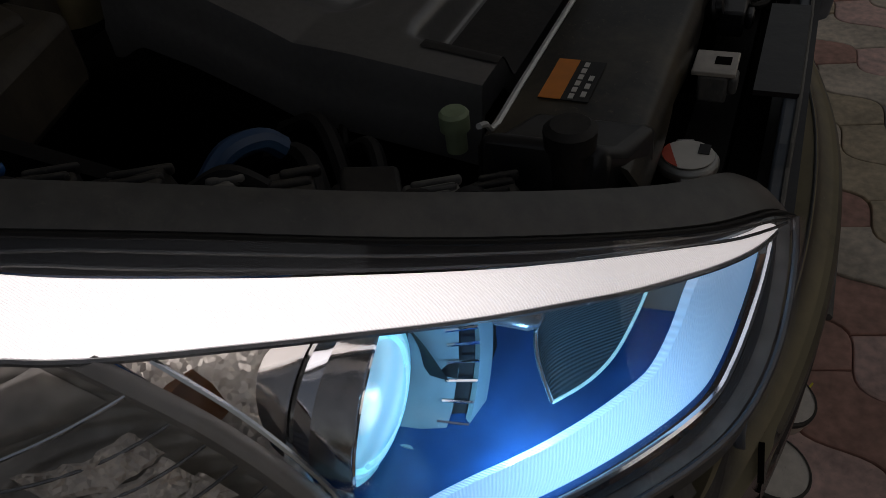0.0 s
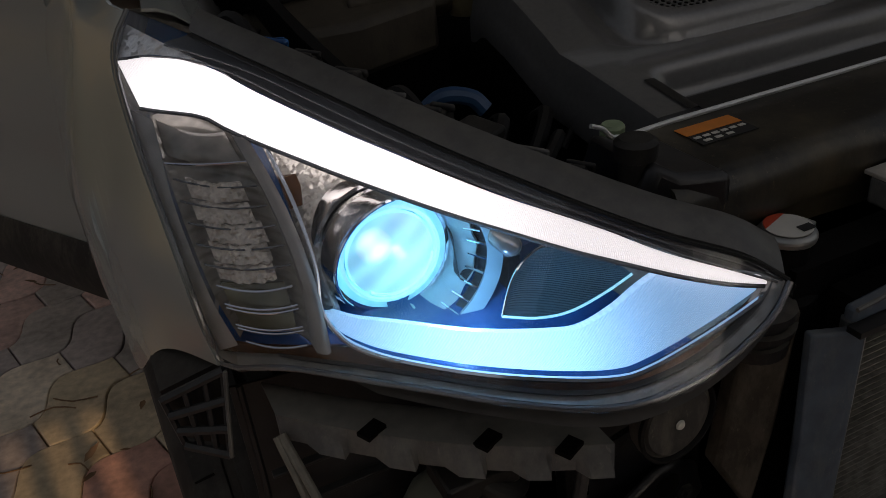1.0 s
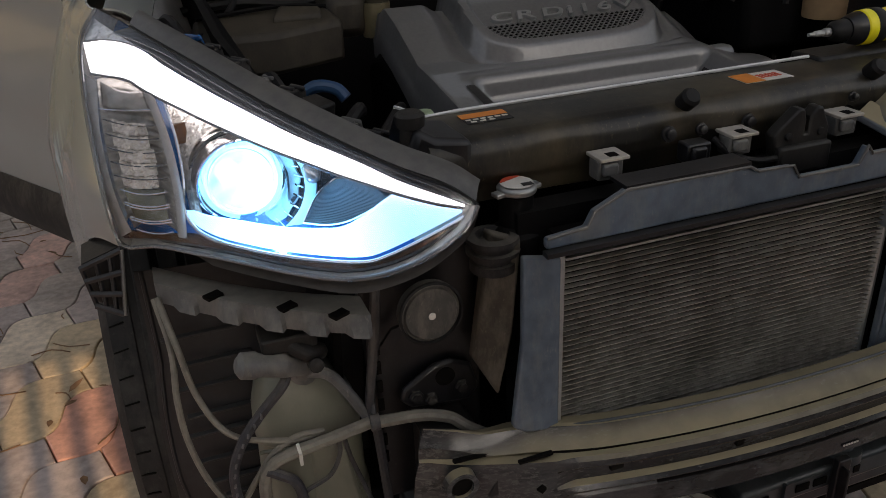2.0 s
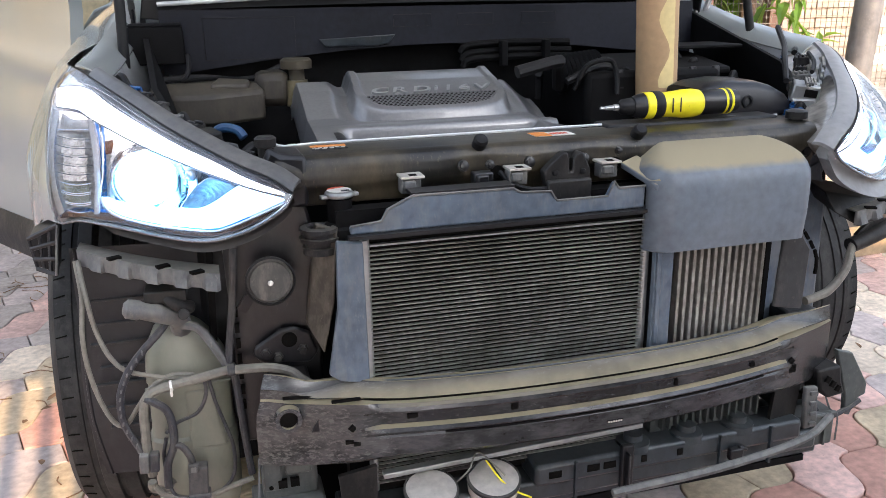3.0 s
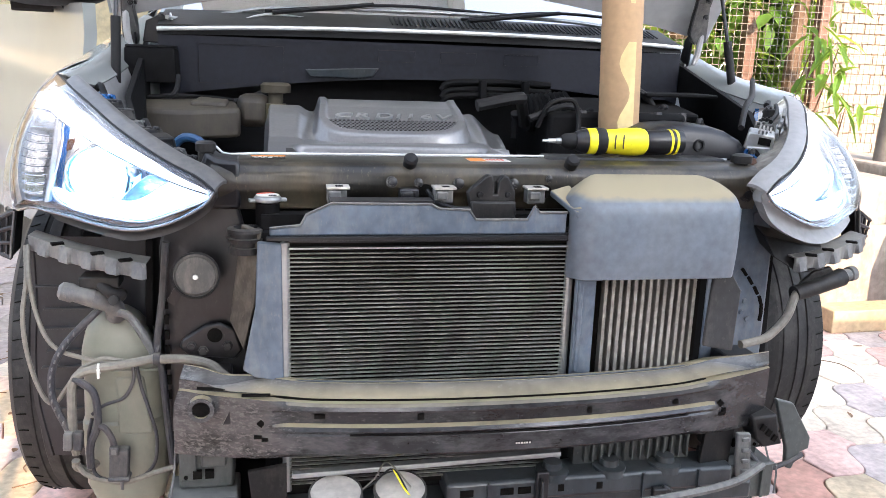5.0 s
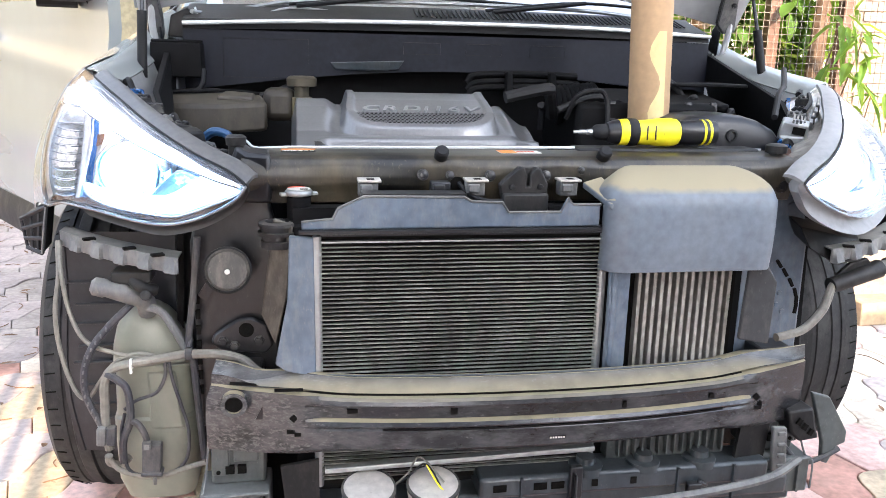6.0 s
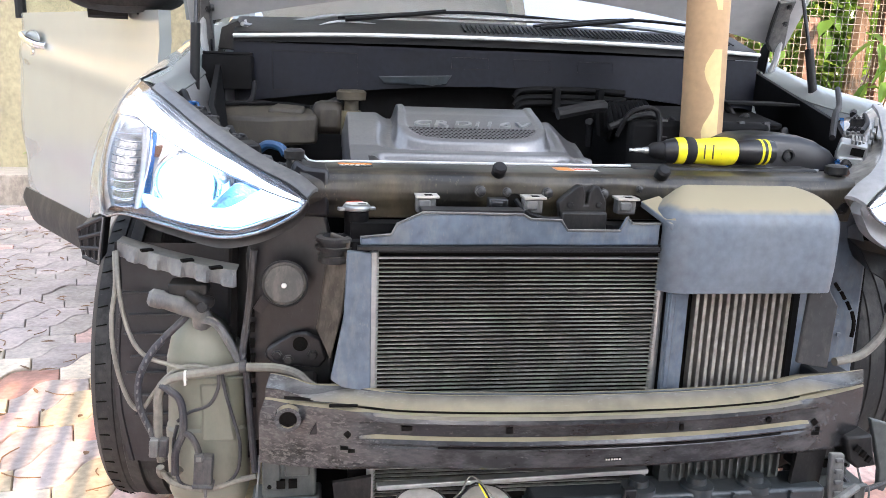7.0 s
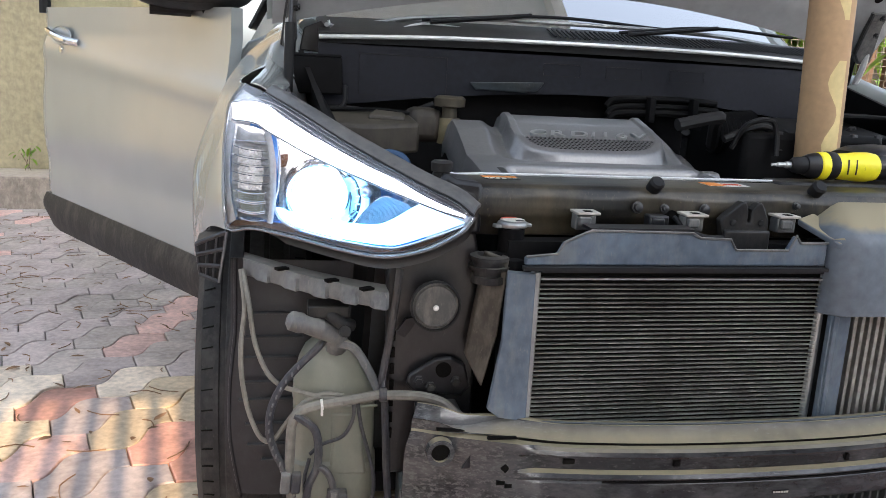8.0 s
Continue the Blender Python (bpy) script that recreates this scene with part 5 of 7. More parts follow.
g = part("upper_air_guard", Build().prism([(x, 0.012, z) for x, z in top_outline], (0, 0.012, 0)), GUARD, car, "dusty blue-grey upper air guard", bevel=0.003)
part("guard_rim", Build().tube([(x, 0.011, z + 0.001) for x, z in top_outline[1:-1]], 0.0022, 6, 1), DUSTGREY, g, "dust-pale top edge")
part("guard_flange", Build().span((-0.32, 0.012, 0.829), (-0.138, 0.05, 0.834)).span((-0.43, 0.0, 0.765), (0.115, 0.014, 0.771)), PANEL, g)
b = Build().prism([(-0.447, 0.03, 0.757), (-0.405, 0.012, 0.757), (-0.403, 0.012, 0.50), (-0.455, 0.0, 0.515), (-0.475, 0.0, 0.53), (-0.452, 0.02, 0.64)], (0, 0.012, 0))
part("side_air_guard", b, GUARD, car, "scuffed blue-grey side air guard", bevel=0.003)
part("side_stay", Build().prism([(-0.405, 0.018, 0.757), (-0.397, 0.018, 0.757), (-0.397, 0.018, 0.5), (-0.405, 0.018, 0.5)], (0, 0.01, 0)), ALU, car)
b = Build().prism([(-0.475, 0.07, 0.78), (-0.44, 0.05, 0.77), (-0.452, 0.05, 0.64), (-0.475, 0.045, 0.55), (-0.50, 0.07, 0.60)], (0, 0.02, 0))
part("foam_guard", b, FOAM, car, "brown dust-caked foam guard", bevel=0.004)
part("centre_air_guard", Build().span((0.142, 0.008, 0.46), (0.182, 0.02, 0.70)).span((0.146, 0.004, 0.50), (0.156, 0.008, 0.69)), GUARD, car, "scuffed blue-grey vertical guard", bevel=0.003)

# intercooler
ic = part("intercooler", Build().span((0.19, 0.05, 0.44), (0.42, 0.09, 0.70)), FINGAP, car, "intercooler with vertical tubes")
tube_ob = part("cooler_tube", Build().box((0.212, 0.040, 0.575), (0.0066, 0.018, 0.25)), FIN, ic, bevel=0.0)
for i in range(1, 13):
    o = tube_ob.copy()
    scene.collection.objects.link(o)
    o.location.x += 0.0155 * i
part("side_flap", Build().prism([(0.423, 0.005, 0.70), (0.46, 0.0, 0.69), (0.478, -0.005, 0.66), (0.474, -0.005, 0.535), (0.412, 0.0, 0.545)], (0, 0.01, 0)), RUBBERGREY, car, "dark grey rubber flap", bevel=0.003)

# intake duct over the intercooler


def duct_fn(u, v):
    x = 0.125 + 0.345 * u
    prof = [(0.17, 0.862), (0.12, 0.871), (0.06, 0.866), (0.012, 0.851), (-0.010, 0.834), (-0.019, 0.806), (-0.022, 0.74), (-0.018, 0.69)]
    p = along([Vector((0, a, c)) for a, c in prof], v)
    e = max(0.0, (abs(u - 0.5) - 0.40) / 0.10)
    back = max(0, 1 - v / 0.45)
    x += -0.035 * back * (u - 0.5) * 2 + (0.05 * back * (1 - u) if u < 0.3 else 0)
    return (x, p.y + 0.035 * e * e * (0.3 + v), p.z - 0.02 * e * e * (1 if v < 0.6 else 0.2))


duct = part("intake_duct", Build().grid(duct_fn, 28, 30, (0, 0.012, -0.004)), DUCT, car, "grey plastic intake duct with tan dust on top")
part("duct_tab", Build().prism([(0.105, 0.09, 0.842), (0.15, 0.11, 0.85), (0.165, 0.0, 0.818), (0.13, 0.0, 0.815)], (0, 0, -0.012)), DUCT, duct, bevel=0.003)
part("duct_screw", Build().lathe((0.30, 0.135, 0.868), (0, 0, 1), [(0, 0.012), (0.004, 0.011), (0.005, 0.003)], 14), RUST, duct)

# bumper beam: a bowed pressed section
BEAM_SECTION = [(.055, .503), (.032, .509), (.026, .508), (.020, .500), (.006, .490), (.002, .488), (.012, .486), (.010, .484), (-.006, .482), (-.011, .477), (-.013, .470), (-.011, .466), (-.001, .462), (0, .441), (-.009, .437), (-.013, .431), (-.012, .428), (-.0095, .425), (-.012, .421), (-.012, .388), (-.004, .380), (.05, .380)]


def beam_bow(x):
    return -0.068 + 0.10 * (abs(x) / 0.57) ** 2.2


rings = []
for i in range(81):
    x = -0.603 + 1.193 * i / 80
    flat_k = min(1.0, max(0.0, (abs(x) - 0.44) / 0.15))
    plain = smooth_step(min(1.0, max(0.0, (abs(x) - (0.395 if x < 0 else 0.425)) / 0.035)))
    deep = smooth_step(min(1.0, max(0.0, (abs(x) - 0.34) / 0.13)))
    ear = smooth_step(min(1.0, max(0.0, (-x - 0.50) / 0.06)))
    ring = []
    for d, z in BEAM_SECTION:
        if 0.40 < z < 0.483:
            d += (-0.012 - d) * plain
        zz = z - 0.012 * (abs(x) / 0.6) ** 2 + (z - 0.445) * (0.06 * flat_k + 0.16 * deep)
        if z > 0.485:
            zz += 0.014 * ear
        pull = 0.022 * max(0.0, (z - 0.455) / 0.055) * smooth_step(min(1.0, max(0.0, (-x - 0.55) / 0.05)))
        ring.append((x + pull, beam_bow(x) + d * (1 - 0.8 * flat_k) + 0.0015 * math.sin(31 * x + 40 * z) * flat_k, zz))
    rings.append(ring)
beam = part("bumper_beam", Build().rings(rings), BEAM, car, "bowed bare steel bumper beam with dust and scuffs", sharp=25)
for x, z, r in ((-0.549, 0.457, 0.024), ):
    y = beam_bow(x)
    part("tow_eye", Build().lathe((x, y - 0.012, z), (0, -1, 0), [(0, r), (0.014, r * 0.96), (0.014, r * 0.66), (0.0, r * 0.62)], 28, cap=False), BEAM, beam)
    part("tow_hole", Build().lathe((x, y - 0.016, z), (0, -1, 0), [(0, r * 0.64), (0.005, r * 0.64)], 24), FINGAP, beam)
for x, z, w, h in ((-0.341, 0.452, 0.019, 0.008), (-0.162, 0.454, 0.012, 0.011), (-0.444, 0.436, 0.011, 0.011), (-0.449, 0.4095, 0.016, 0.007), (-0.437, 0.4055, 0.013, 0.007), (0.159, 0.451, 0.007, 0.012), (0.346, 0.447, 0.009, 0.009), (0.453, 0.431, 0.011, 0.011), (0.456, 0.408, 0.018, 0.007), (0.463, 0.413, 0.009, 0.014)):
    part("hole", Build().box((x, beam_bow(x) - (0.0005 if abs(x) < 0.40 else 0.0095), z), (w, 0.008, h), (0, 45 if w == h and w == 0.011 else 0, 0)), FINGAP, beam)
for x, z, w, a in ((-0.530, 0.491, 0.052, 7), (-0.452, 0.4885, 0.050, 3)):
    part("slot", Build().box((x, beam_bow(x) - (0.004 if x < -0.5 else 0.0095), z), (w, 0.006, 0.004), (0, a, 4)), FINGAP, beam)
part("dark_gusset", Build().prism([(-0.512, beam_bow(-.505) - 0.0100, 0.428), (-0.494, beam_bow(-.505) - 0.0100, 0.428), (-0.497, beam_bow(-.505) - 0.0100, 0.458)], (0, 0.004, 0)), PANEL, beam)
part("beam_print", Build().span((0.012, -0.0815, 0.399), (0.043, -0.0785, 0.403)), FINGAP, beam)
for i in range(6):
    part("bar", Build().span((0.013 + 0.005 * i, -0.0825, 0.3995), (0.0162 + 0.005 * i, -0.0815, 0.4025)), PALEMETAL, beam)
span_x = [-0.57 + 1.13 * i / 24 for i in range(25)]
part("beam_seam", Build().tube([(x, beam_bow(x) + 0.006, 0.4855 - 0.012 * (abs(x) / 0.6) ** 2) for x in span_x if abs(x) < 0.46], 0.0036, 6, 1), FINGAP, beam, "open seam")
part("beam_rim", Build().tube([(x, beam_bow(x) + 0.030, 0.5095 - 0.012 * (abs(x) / 0.6) ** 2) for x in span_x if abs(x) < 0.52], 0.0022, 6, 1), CROSS, beam, "dusty top rim")
part("beam_crease", Build().tube([(x, beam_bow(x) - 0.0112, 0.4245 - 0.012 * (abs(x) / 0.6) ** 2) for x in span_x if -0.32 < x < 0.40], 0.0018, 6, 1), FINGAP, beam)
for s in (-1, 1):
    part("crash_box", Build().span((s * 0.50, 0.06, 0.36), (s * 0.575, 0.30, 0.50)), PANEL, car, bevel=0.006)

# structure either side of the radiator
for s in (-1, 1):
    b = Build().prism([(s * 0.50, 0.12, 0.87), (s * 0.60, 0.16, 0.86), (s * 0.63, 0.14, 0.72), (s * 0.62, 0.12, 0.36), (s * 0.47, 0.12, 0.36), (s * 0.47, 0.12, 0.75)], (0, 0.03, 0))
    part("front_panel", b, PANEL if s < 0 else GUARD, car, "" if s < 0 else "blue-grey painted side panel", bevel=0.006)
    part("frame_rail", Build().span((s * 0.48, 0.16, 0.36), (s * 0.60, 0.9, 0.52)), BAY, car, bevel=0.01)
    part("inner_wing", Build().prism([(s * 0.64, 0.18, 0.86), (s * 0.72, 0.45, 0.98), (s * 0.755, 0.95, 1.10), (s * 0.72, 0.95, 0.4), (s * 0.66, 0.18, 0.4)], (s * 0.012, 0, 0)), BAY, car)
part("radiator_mount", Build().lathe((-0.468, 0.075, 0.728), (0, 0, 1), [(0, 0.030), (0.012, 0.030), (0.013, 0.026), (0.022, 0.026), (0.023, 0.034), (0.029, 0.035), (0.030, 0.029), (0.038, 0.029), (0.039, 0.034), (0.045, 0.033), (0.047, 0.022), (0.040, 0.016)], 24), DUSTY, car, "ringed rubber radiator mount")
# mount plate with bolts below the horn
pl = part("mount_plate", Build().prism([(-0.595, 0.112, 0.538), (-0.590, 0.112, 0.555), (-0.545, 0.112, 0.583), (-0.52, 0.112, 0.586), (-0.492, 0.112, 0.572), (-0.480, 0.112, 0.530), (-0.495, 0.112, 0.512), (-0.58, 0.112, 0.522)], (0, -0.010, 0)), PANEL, car, bevel=0.005)
part("plate_hole", Build().lathe((-0.530, 0.1035, 0.562), (0, -1, 0), [(0, 0.014), (0.003, 0.014)], 20), FINGAP, pl)
for x, z in ((-0.573, 0.542), (-0.552, 0.532), (-0.507, 0.541)):
    part("bolt", Build().lathe((x, 0.102, z), (0, -1, 0), [(0, 0.010), (0.004, 0.010), (0.005, 0.007), (0.009, 0.007)], 6), DUSTY, pl, smooth=False)
horn = part("horn", Build().lathe((-0.558, 0.085, 0.687), (0.05, -1, 0.05), [(0, 0.02), (0.004, 0.040), (0.012, 0.042), (0.018, 0.040), (0.019, 0.036), (0.022, 0.034), (0.023, 0.003)], 36), HORNGREY, car, "round dusty black horn")
part("horn_rim", Build().lathe((-0.557, 0.0665, 0.688), (0.05, -1, 0.05), [(0, 0.0425), (0.004, 0.043), (0.005, 0.040), (0.0, 0.039)], 36, cap=False), SEAL, horn)
part("centre_rivet", Build().lathe((-0.557, 0.061, 0.686), (0.05, -1, 0.05), [(0, 0.005), (0.002, 0.004), (0.003, 0.001)], 12), WHITE, horn)
part("horn_bracket", Build().prism([(-0.60, 0.10, 0.655), (-0.575, 0.10, 0.66), (-0.60, 0.105, 0.62), (-0.615, 0.105, 0.63)], (0, 0.006, 0)), PANEL, horn)
for k in range(7):
    part("rail_slot", Build().box((-0.618, 0.118, 0.62 - 0.03 * k), (0.008, 0.004, 0.018)), FINGAP, car)

for x, z, a in ((.556, .664, 38), (.572, .645, 35), (.588, .623, 30), (.601, .601, 20), (.606, .583, 4), (.606, .564, -6)):
    part("panel_slot", Build().box((x, 0.118, z), (0.006, 0.005, 0.019), (0, -a, 0)), FINGAP, car)
for x, z in ((.55, .62), (.565, .60), (.56, .575), (.575, .56), (.548, .59)):
    part("panel_rivet", Build().lathe((x, 0.119, z), (0, -1, 0), [(0, 0.006), (0.003, 0.005)], 8), GUARD, car)

# toothed bumper bracket under each lamp


def bumper_bracket(s):
    a, c = (Vector((-0.872, 0.205, 0.726)), Vector((-0.638, 0.045, 0.709))) if s < 0 else (Vector((0.86, 0.15, 0.727)), Vector((0.612, 0.03, 0.708)))
    n = 30

    def fn(u, v):
        p = a.lerp(c, u)
        p.y -= 0.02 * math.sin(math.pi * u)
        tooth = 0.012 if int(u * 10) % 2 else 0.0
        if v < 0.5:
            return (p.x, p.y + 0.05 * (1 - v * 2), p.z + 0.008)
        return (p.x, p.y - tooth * (v - 0.5) * 2, p.z + 0.008 - 0.027 * (v - 0.5) * 2)
    br = part("bumper_bracket", Build().grid(fn, 40, 8, (0, 0.006, -0.003)), DUSTGREY, car, "dusty grey toothed plastic bracket")
    for u in (0.28, 0.62, 0.85):
        p = a.lerp(c, u)
        part("slot", Build().box((p.x, p.y - 0.012, p.z + 0.009), (0.021, 0.014, 0.004), (0, 0, s * -26)), FINGAP, br)
    # pocketed clip strip hanging from the wing's corner
    corner = [Vector((s * x, y, z)) for x, y, z in ((.956, .262, .746), (.901, .236, .774), (.915, .236, .683), (.949, .262, .690))]

    def pocket(u, v, back=0.0):
        return corner[0].lerp(corner[1], u).lerp(corner[3].lerp(corner[2], u), v) + Vector((0, back, 0))
    end = part("wing_bracket", Build().grid(lambda u, v: pocket(u, v, 0.014), 2, 2, (0, 0.05, 0.006)), BLACK, car, "black pocketed clip strip under the wing")
    for v in (0.0, 0.34, 0.68, 1.0):
        part("rail", Build().tube([pocket(0, v), pocket(0.5, v), pocket(1, v)], 0.0042, 6, 1), LINER, end)
    for u in (0.0, 0.36, 0.7, 1.0):
        part("web", Build().tube([pocket(u, 0, 0.003), pocket(u, 1, 0.003)], 0.0034, 6, 1), LINER, end)
    part("dusty_edge", Build().tube([pocket(1, 0, -0.003), pocket(1, 0.5, -0.004), pocket(1, 1, -0.003)], 0.0022, 6, 1), DUSTGREY, end)



for side in (-1, 1):
    bumper_bracket(side)
part("bracket_body", Build().prism([(0.565, 0.075, 0.752), (0.575, 0.050, 0.712), (0.625, 0.035, 0.682), (0.700, 0.060, 0.682), (0.735, 0.075, 0.715)], (0.02, 0.09, 0.012)), BLACK, car, "black bracket body under the lamp", bevel=0.004)

# washer bottle and its hoses


def bottle_ring(z, cx, w, d, cy=0.19, n=20):
    return [(cx + w / 2 * math.copysign(abs(math.cos(a)) ** 0.6, math.cos(a)), cy + d / 2 * math.copysign(abs(math.sin(a)) ** 0.6, math.sin(a)), z) for a in [2 * math.pi * j / n for j in range(n)]]


bottle = part("washer_bottle", Build().rings([bottle_ring(*q) for q in ((0.20, -0.71, 0.13, 0.08), (0.24, -0.712, 0.155, 0.10), (0.33, -0.712, 0.158, 0.11), (0.372, -0.712, 0.158, 0.11), (0.378, -0.712, 0.150, 0.10), (0.46, -0.711, 0.146, 0.10), (0.482, -0.711, 0.146, 0.10), (0.487, -0.711, 0.150, 0.108), (0.52, -0.713, 0.142, 0.105),
                                                                           (0.555, -0.718, 0.115, 0.095), (0.578, -0.722, 0.085, 0.08), (0.592, -0.724, 0.052, 0.055), (0.598, -0.725, 0.02, 0.03))]), MILK, car, "yellowed translucent washer bottle")
part("bottle_panel", Build().prism([(-0.722, 0.138, 0.472), (-0.668, 0.138, 0.472), (-0.660, 0.136, 0.40), (-0.652, 0.134, 0.352), (-0.722, 0.134, 0.352), (-0.718, 0.136, 0.41)], (0, 0.02, 0)), MILK, bottle, bevel=0.006)
part("bottle_seam", Build().tube([(-0.785, 0.142, 0.484), (-0.745, 0.134, 0.485), (-0.68, 0.134, 0.484), (-0.638, 0.142, 0.482)], 0.0028, 6), MILK, bottle)
part("filler_spout", Build().lathe((-0.792, 0.098, 0.655), (1, 0.12, -0.30), [(-0.006, 0.009), (0.0, 0.0165), (0.018, 0.0175), (0.022, 0.0150), (0.055, 0.0145)], 18).tube([(-0.775, 0.10, 0.65), (-0.74, 0.11, 0.634), (-0.715, 0.13, 0.618), (-0.712, 0.15, 0.59)], (0.0145, 0.019), 12), DUSTGREY, bottle, "dusty grey filler elbow")
part("spout_arm", Build().span((-0.764, 0.10, 0.657), (-0.695, 0.15, 0.678)).tube([(-0.735, 0.115, 0.668), (-0.71, 0.10, 0.650), (-0.69, 0.115, 0.640)], 0.012, 8), BLACK, bottle, bevel=0.003)
part("arm_knob", Build().lathe((-0.703, 0.095, 0.636), (0, -1, 0.3), [(0, 0.010), (0.012, 0.0095), (0.014, 0.004)], 12), BLACK, bottle)
pump = part("washer_pump", Build().box((-0.7105, 0.092, 0.315), (0.034, 0.026, 0.064), (0, 4, 0)).box((-0.7105, 0.088, 0.290), (0.039, 0.030, 0.008), (0, 4, 0)), WIRE, bottle, "dark pump with a square socket", bevel=0.003)
part("pump_socket", Build().box((-0.716, 0.0785, 0.349), (0.017, 0.012, 0.017), (0, 4, 0)), WIRE, pump, bevel=0.002)
part("socket_face", Build().box((-0.716, 0.0715, 0.349), (0.009, 0.002, 0.009), (0, 4, 0)), DUSTGREY, pump)
part("pump_pin", Build().lathe((-0.708, 0.09, 0.262), (0, 0, 1), [(0, 0.003), (0.02, 0.004)], 8), DUSTGREY, pump)
for x, m in ((-0.797, DUSTGREY), (-0.780, WIRE)):
    part("pump_plug", Build().box((x, 0.09, 0.368), (0.0165, 0.018, 0.036), (0, 5, 0)), m, bottle, bevel=0.003)
for name, q, m, pts in (
        ("washer_hose", 0.0085, HOSE, [(-0.787, 0.10, 0.335), (-0.791, 0.10, 0.37), (-0.790, 0.10, 0.42), (-0.787, 0.10, 0.469), (-0.773, 0.10, 0.494), (-0.742, 0.10, 0.504), (-0.693, 0.10, 0.511), (-0.640, 0.10, 0.520)]),
        ("washer_hose", 0.0085, HOSE, [(-0.632, 0.095, 0.521), (-0.575, 0.085, 0.522), (-0.536, 0.075, 0.514), (-0.516, 0.065, 0.500), (-0.488, 0.06, 0.480)]),
        ("hose_tail", 0.0075, HOSE, [(-0.790, 0.10, 0.322), (-0.789, 0.105, 0.305), (-0.770, 0.11, 0.298), (-0.755, 0.11, 0.312)]),
        ("taped_loom", 0.0068, WIRE, [(-0.735, 0.125, 0.612), (-0.747, 0.11, 0.602), (-0.778, 0.108, 0.571), (-0.804, 0.108, 0.538), (-0.822, 0.108, 0.497), (-0.825, 0.108, 0.454), (-0.817, 0.106, 0.423), (-0.799, 0.10, 0.385)]),
        ("corrugated_loom", 0.0072, WIRE, [(-0.782, 0.098, 0.487), (-0.767, 0.092, 0.480), (-0.749, 0.090, 0.463), (-0.743, 0.088, 0.432), (-0.745, 0.088, 0.395), (-0.759, 0.090, 0.358), (-0.763, 0.095, 0.310)]),
        ("pump_loom", 0.0062, WIRE, [(-0.748, 0.088, 0.398), (-0.732, 0.085, 0.392), (-0.721, 0.083, 0.375), (-0.716, 0.085, 0.352)]),
        ("thin_hose", 0.0042, HOSE, [(-0.876, 0.20, 0.715), (-0.868, 0.16, 0.66), (-0.873, 0.14, 0.60), (-0.871, 0.135, 0.54), (-0.859, 0.13, 0.48), (-0.840, 0.12, 0.440), (-0.820, 0.112, 0.436), (-0.797, 0.11, 0.468), (-0.77, 0.112, 0.502), (-0.735, 0.114, 0.518), (-0.70, 0.118, 0.512)]),
        ("thin_hose", 0.0042, HOSE, [(-0.872, 0.20, 0.715), (-0.860, 0.15, 0.668), (-0.851, 0.14, 0.607), (-0.832, 0.125, 0.560), (-0.808, 0.118, 0.535), (-0.771, 0.114, 0.522), (-0.735, 0.114, 0.512), (-0.70, 0.12, 0.508)]),
        ("thin_tube", 0.0034, WIRE, [(-0.675, 0.118, 0.498), (-0.668, 0.115, 0.456), (-0.654, 0.112, 0.405), (-0.644, 0.108, 0.360), (-0.648, 0.105, 0.310), (-0.668, 0.102, 0.284), (-0.699, 0.10, 0.275), (-0.733, 0.10, 0.278), (-0.755, 0.10, 0.290), (-0.762, 0.10, 0.32), (-0.765, 0.102, 0.366), (-0.757, 0.104, 0.404)]),
        ("thin_tube", 0.0034, WIRE, [(-0.682, 0.12, 0.500), (-0.683, 0.115, 0.470), (-0.70, 0.112, 0.440), (-0.735, 0.108, 0.428), (-0.757, 0.104, 0.412)]),
        ("sill_pipe", 0.0055, HOSE, [(-0.786, 0.10, 0.312), (-0.772, 0.10, 0.292), (-0.735, 0.10, 0.276), (-0.699, 0.10, 0.272), (-0.655, 0.10, 0.286), (-0.614, 0.10, 0.297)]),
        ("overflow_pipe", 0.0080, DUSTGREY, [(-0.722, 0.135, 0.600), (-0.700, 0.125, 0.603), (-0.681, 0.12, 0.594), (-0.660, 0.115, 0.561), (-0.641, 0.112, 0.523)]),
        ("bracket_loom", 0.0068, WIRE, [(-0.612, 0.11, 0.74), (-0.622, 0.11, 0.64), (-0.636, 0.11, 0.54), (-0.630, 0.11, 0.505), (-0.626, 0.11, 0.448), (-0.622, 0.11, 0.377), (-0.616, 0.105, 0.303)])):
    part(name, Build().tube(pts, q, 9, 8), m, car)
for k in range(14):
    t = k / 13
    p = along([Vector(q) for q in ((-0.778, 0.108, 0.571), (-0.804, 0.108, 0.538), (-0.822, 0.108, 0.497), (-0.825, 0.108, 0.454), (-0.817, 0.106, 0.423), (-0.799, 0.10, 0.385))], t)
    d = (along([Vector(q) for q in ((-0.778, 0.108, 0.571), (-0.804, 0.108, 0.538), (-0.822, 0.108, 0.497), (-0.825, 0.108, 0.454), (-0.817, 0.106, 0.423), (-0.799, 0.10, 0.385))], min(1, t + 0.02)) - p)
    part("tape_turn", Build().lathe(p, d + Vector((0.004, 0, 0.003)) if d.length else (0, 0, 1), [(-0.0016, 0.0069), (-0.001, 0.0077), (0.001, 0.0077), (0.0016, 0.0069)], 12), DUSTGREY, car)
part("hose_clamp", Build().lathe((-0.641, 0.098, 0.5205), (1, -0.1, 0.03), [(0, 0.009), (0.001, 0.012), (0.013, 0.012), (0.014, 0.009)], 16).tube([(-0.634, 0.098, 0.533), (-0.632, 0.11, 0.545)], 0.004, 6, 1), WIRE, car)
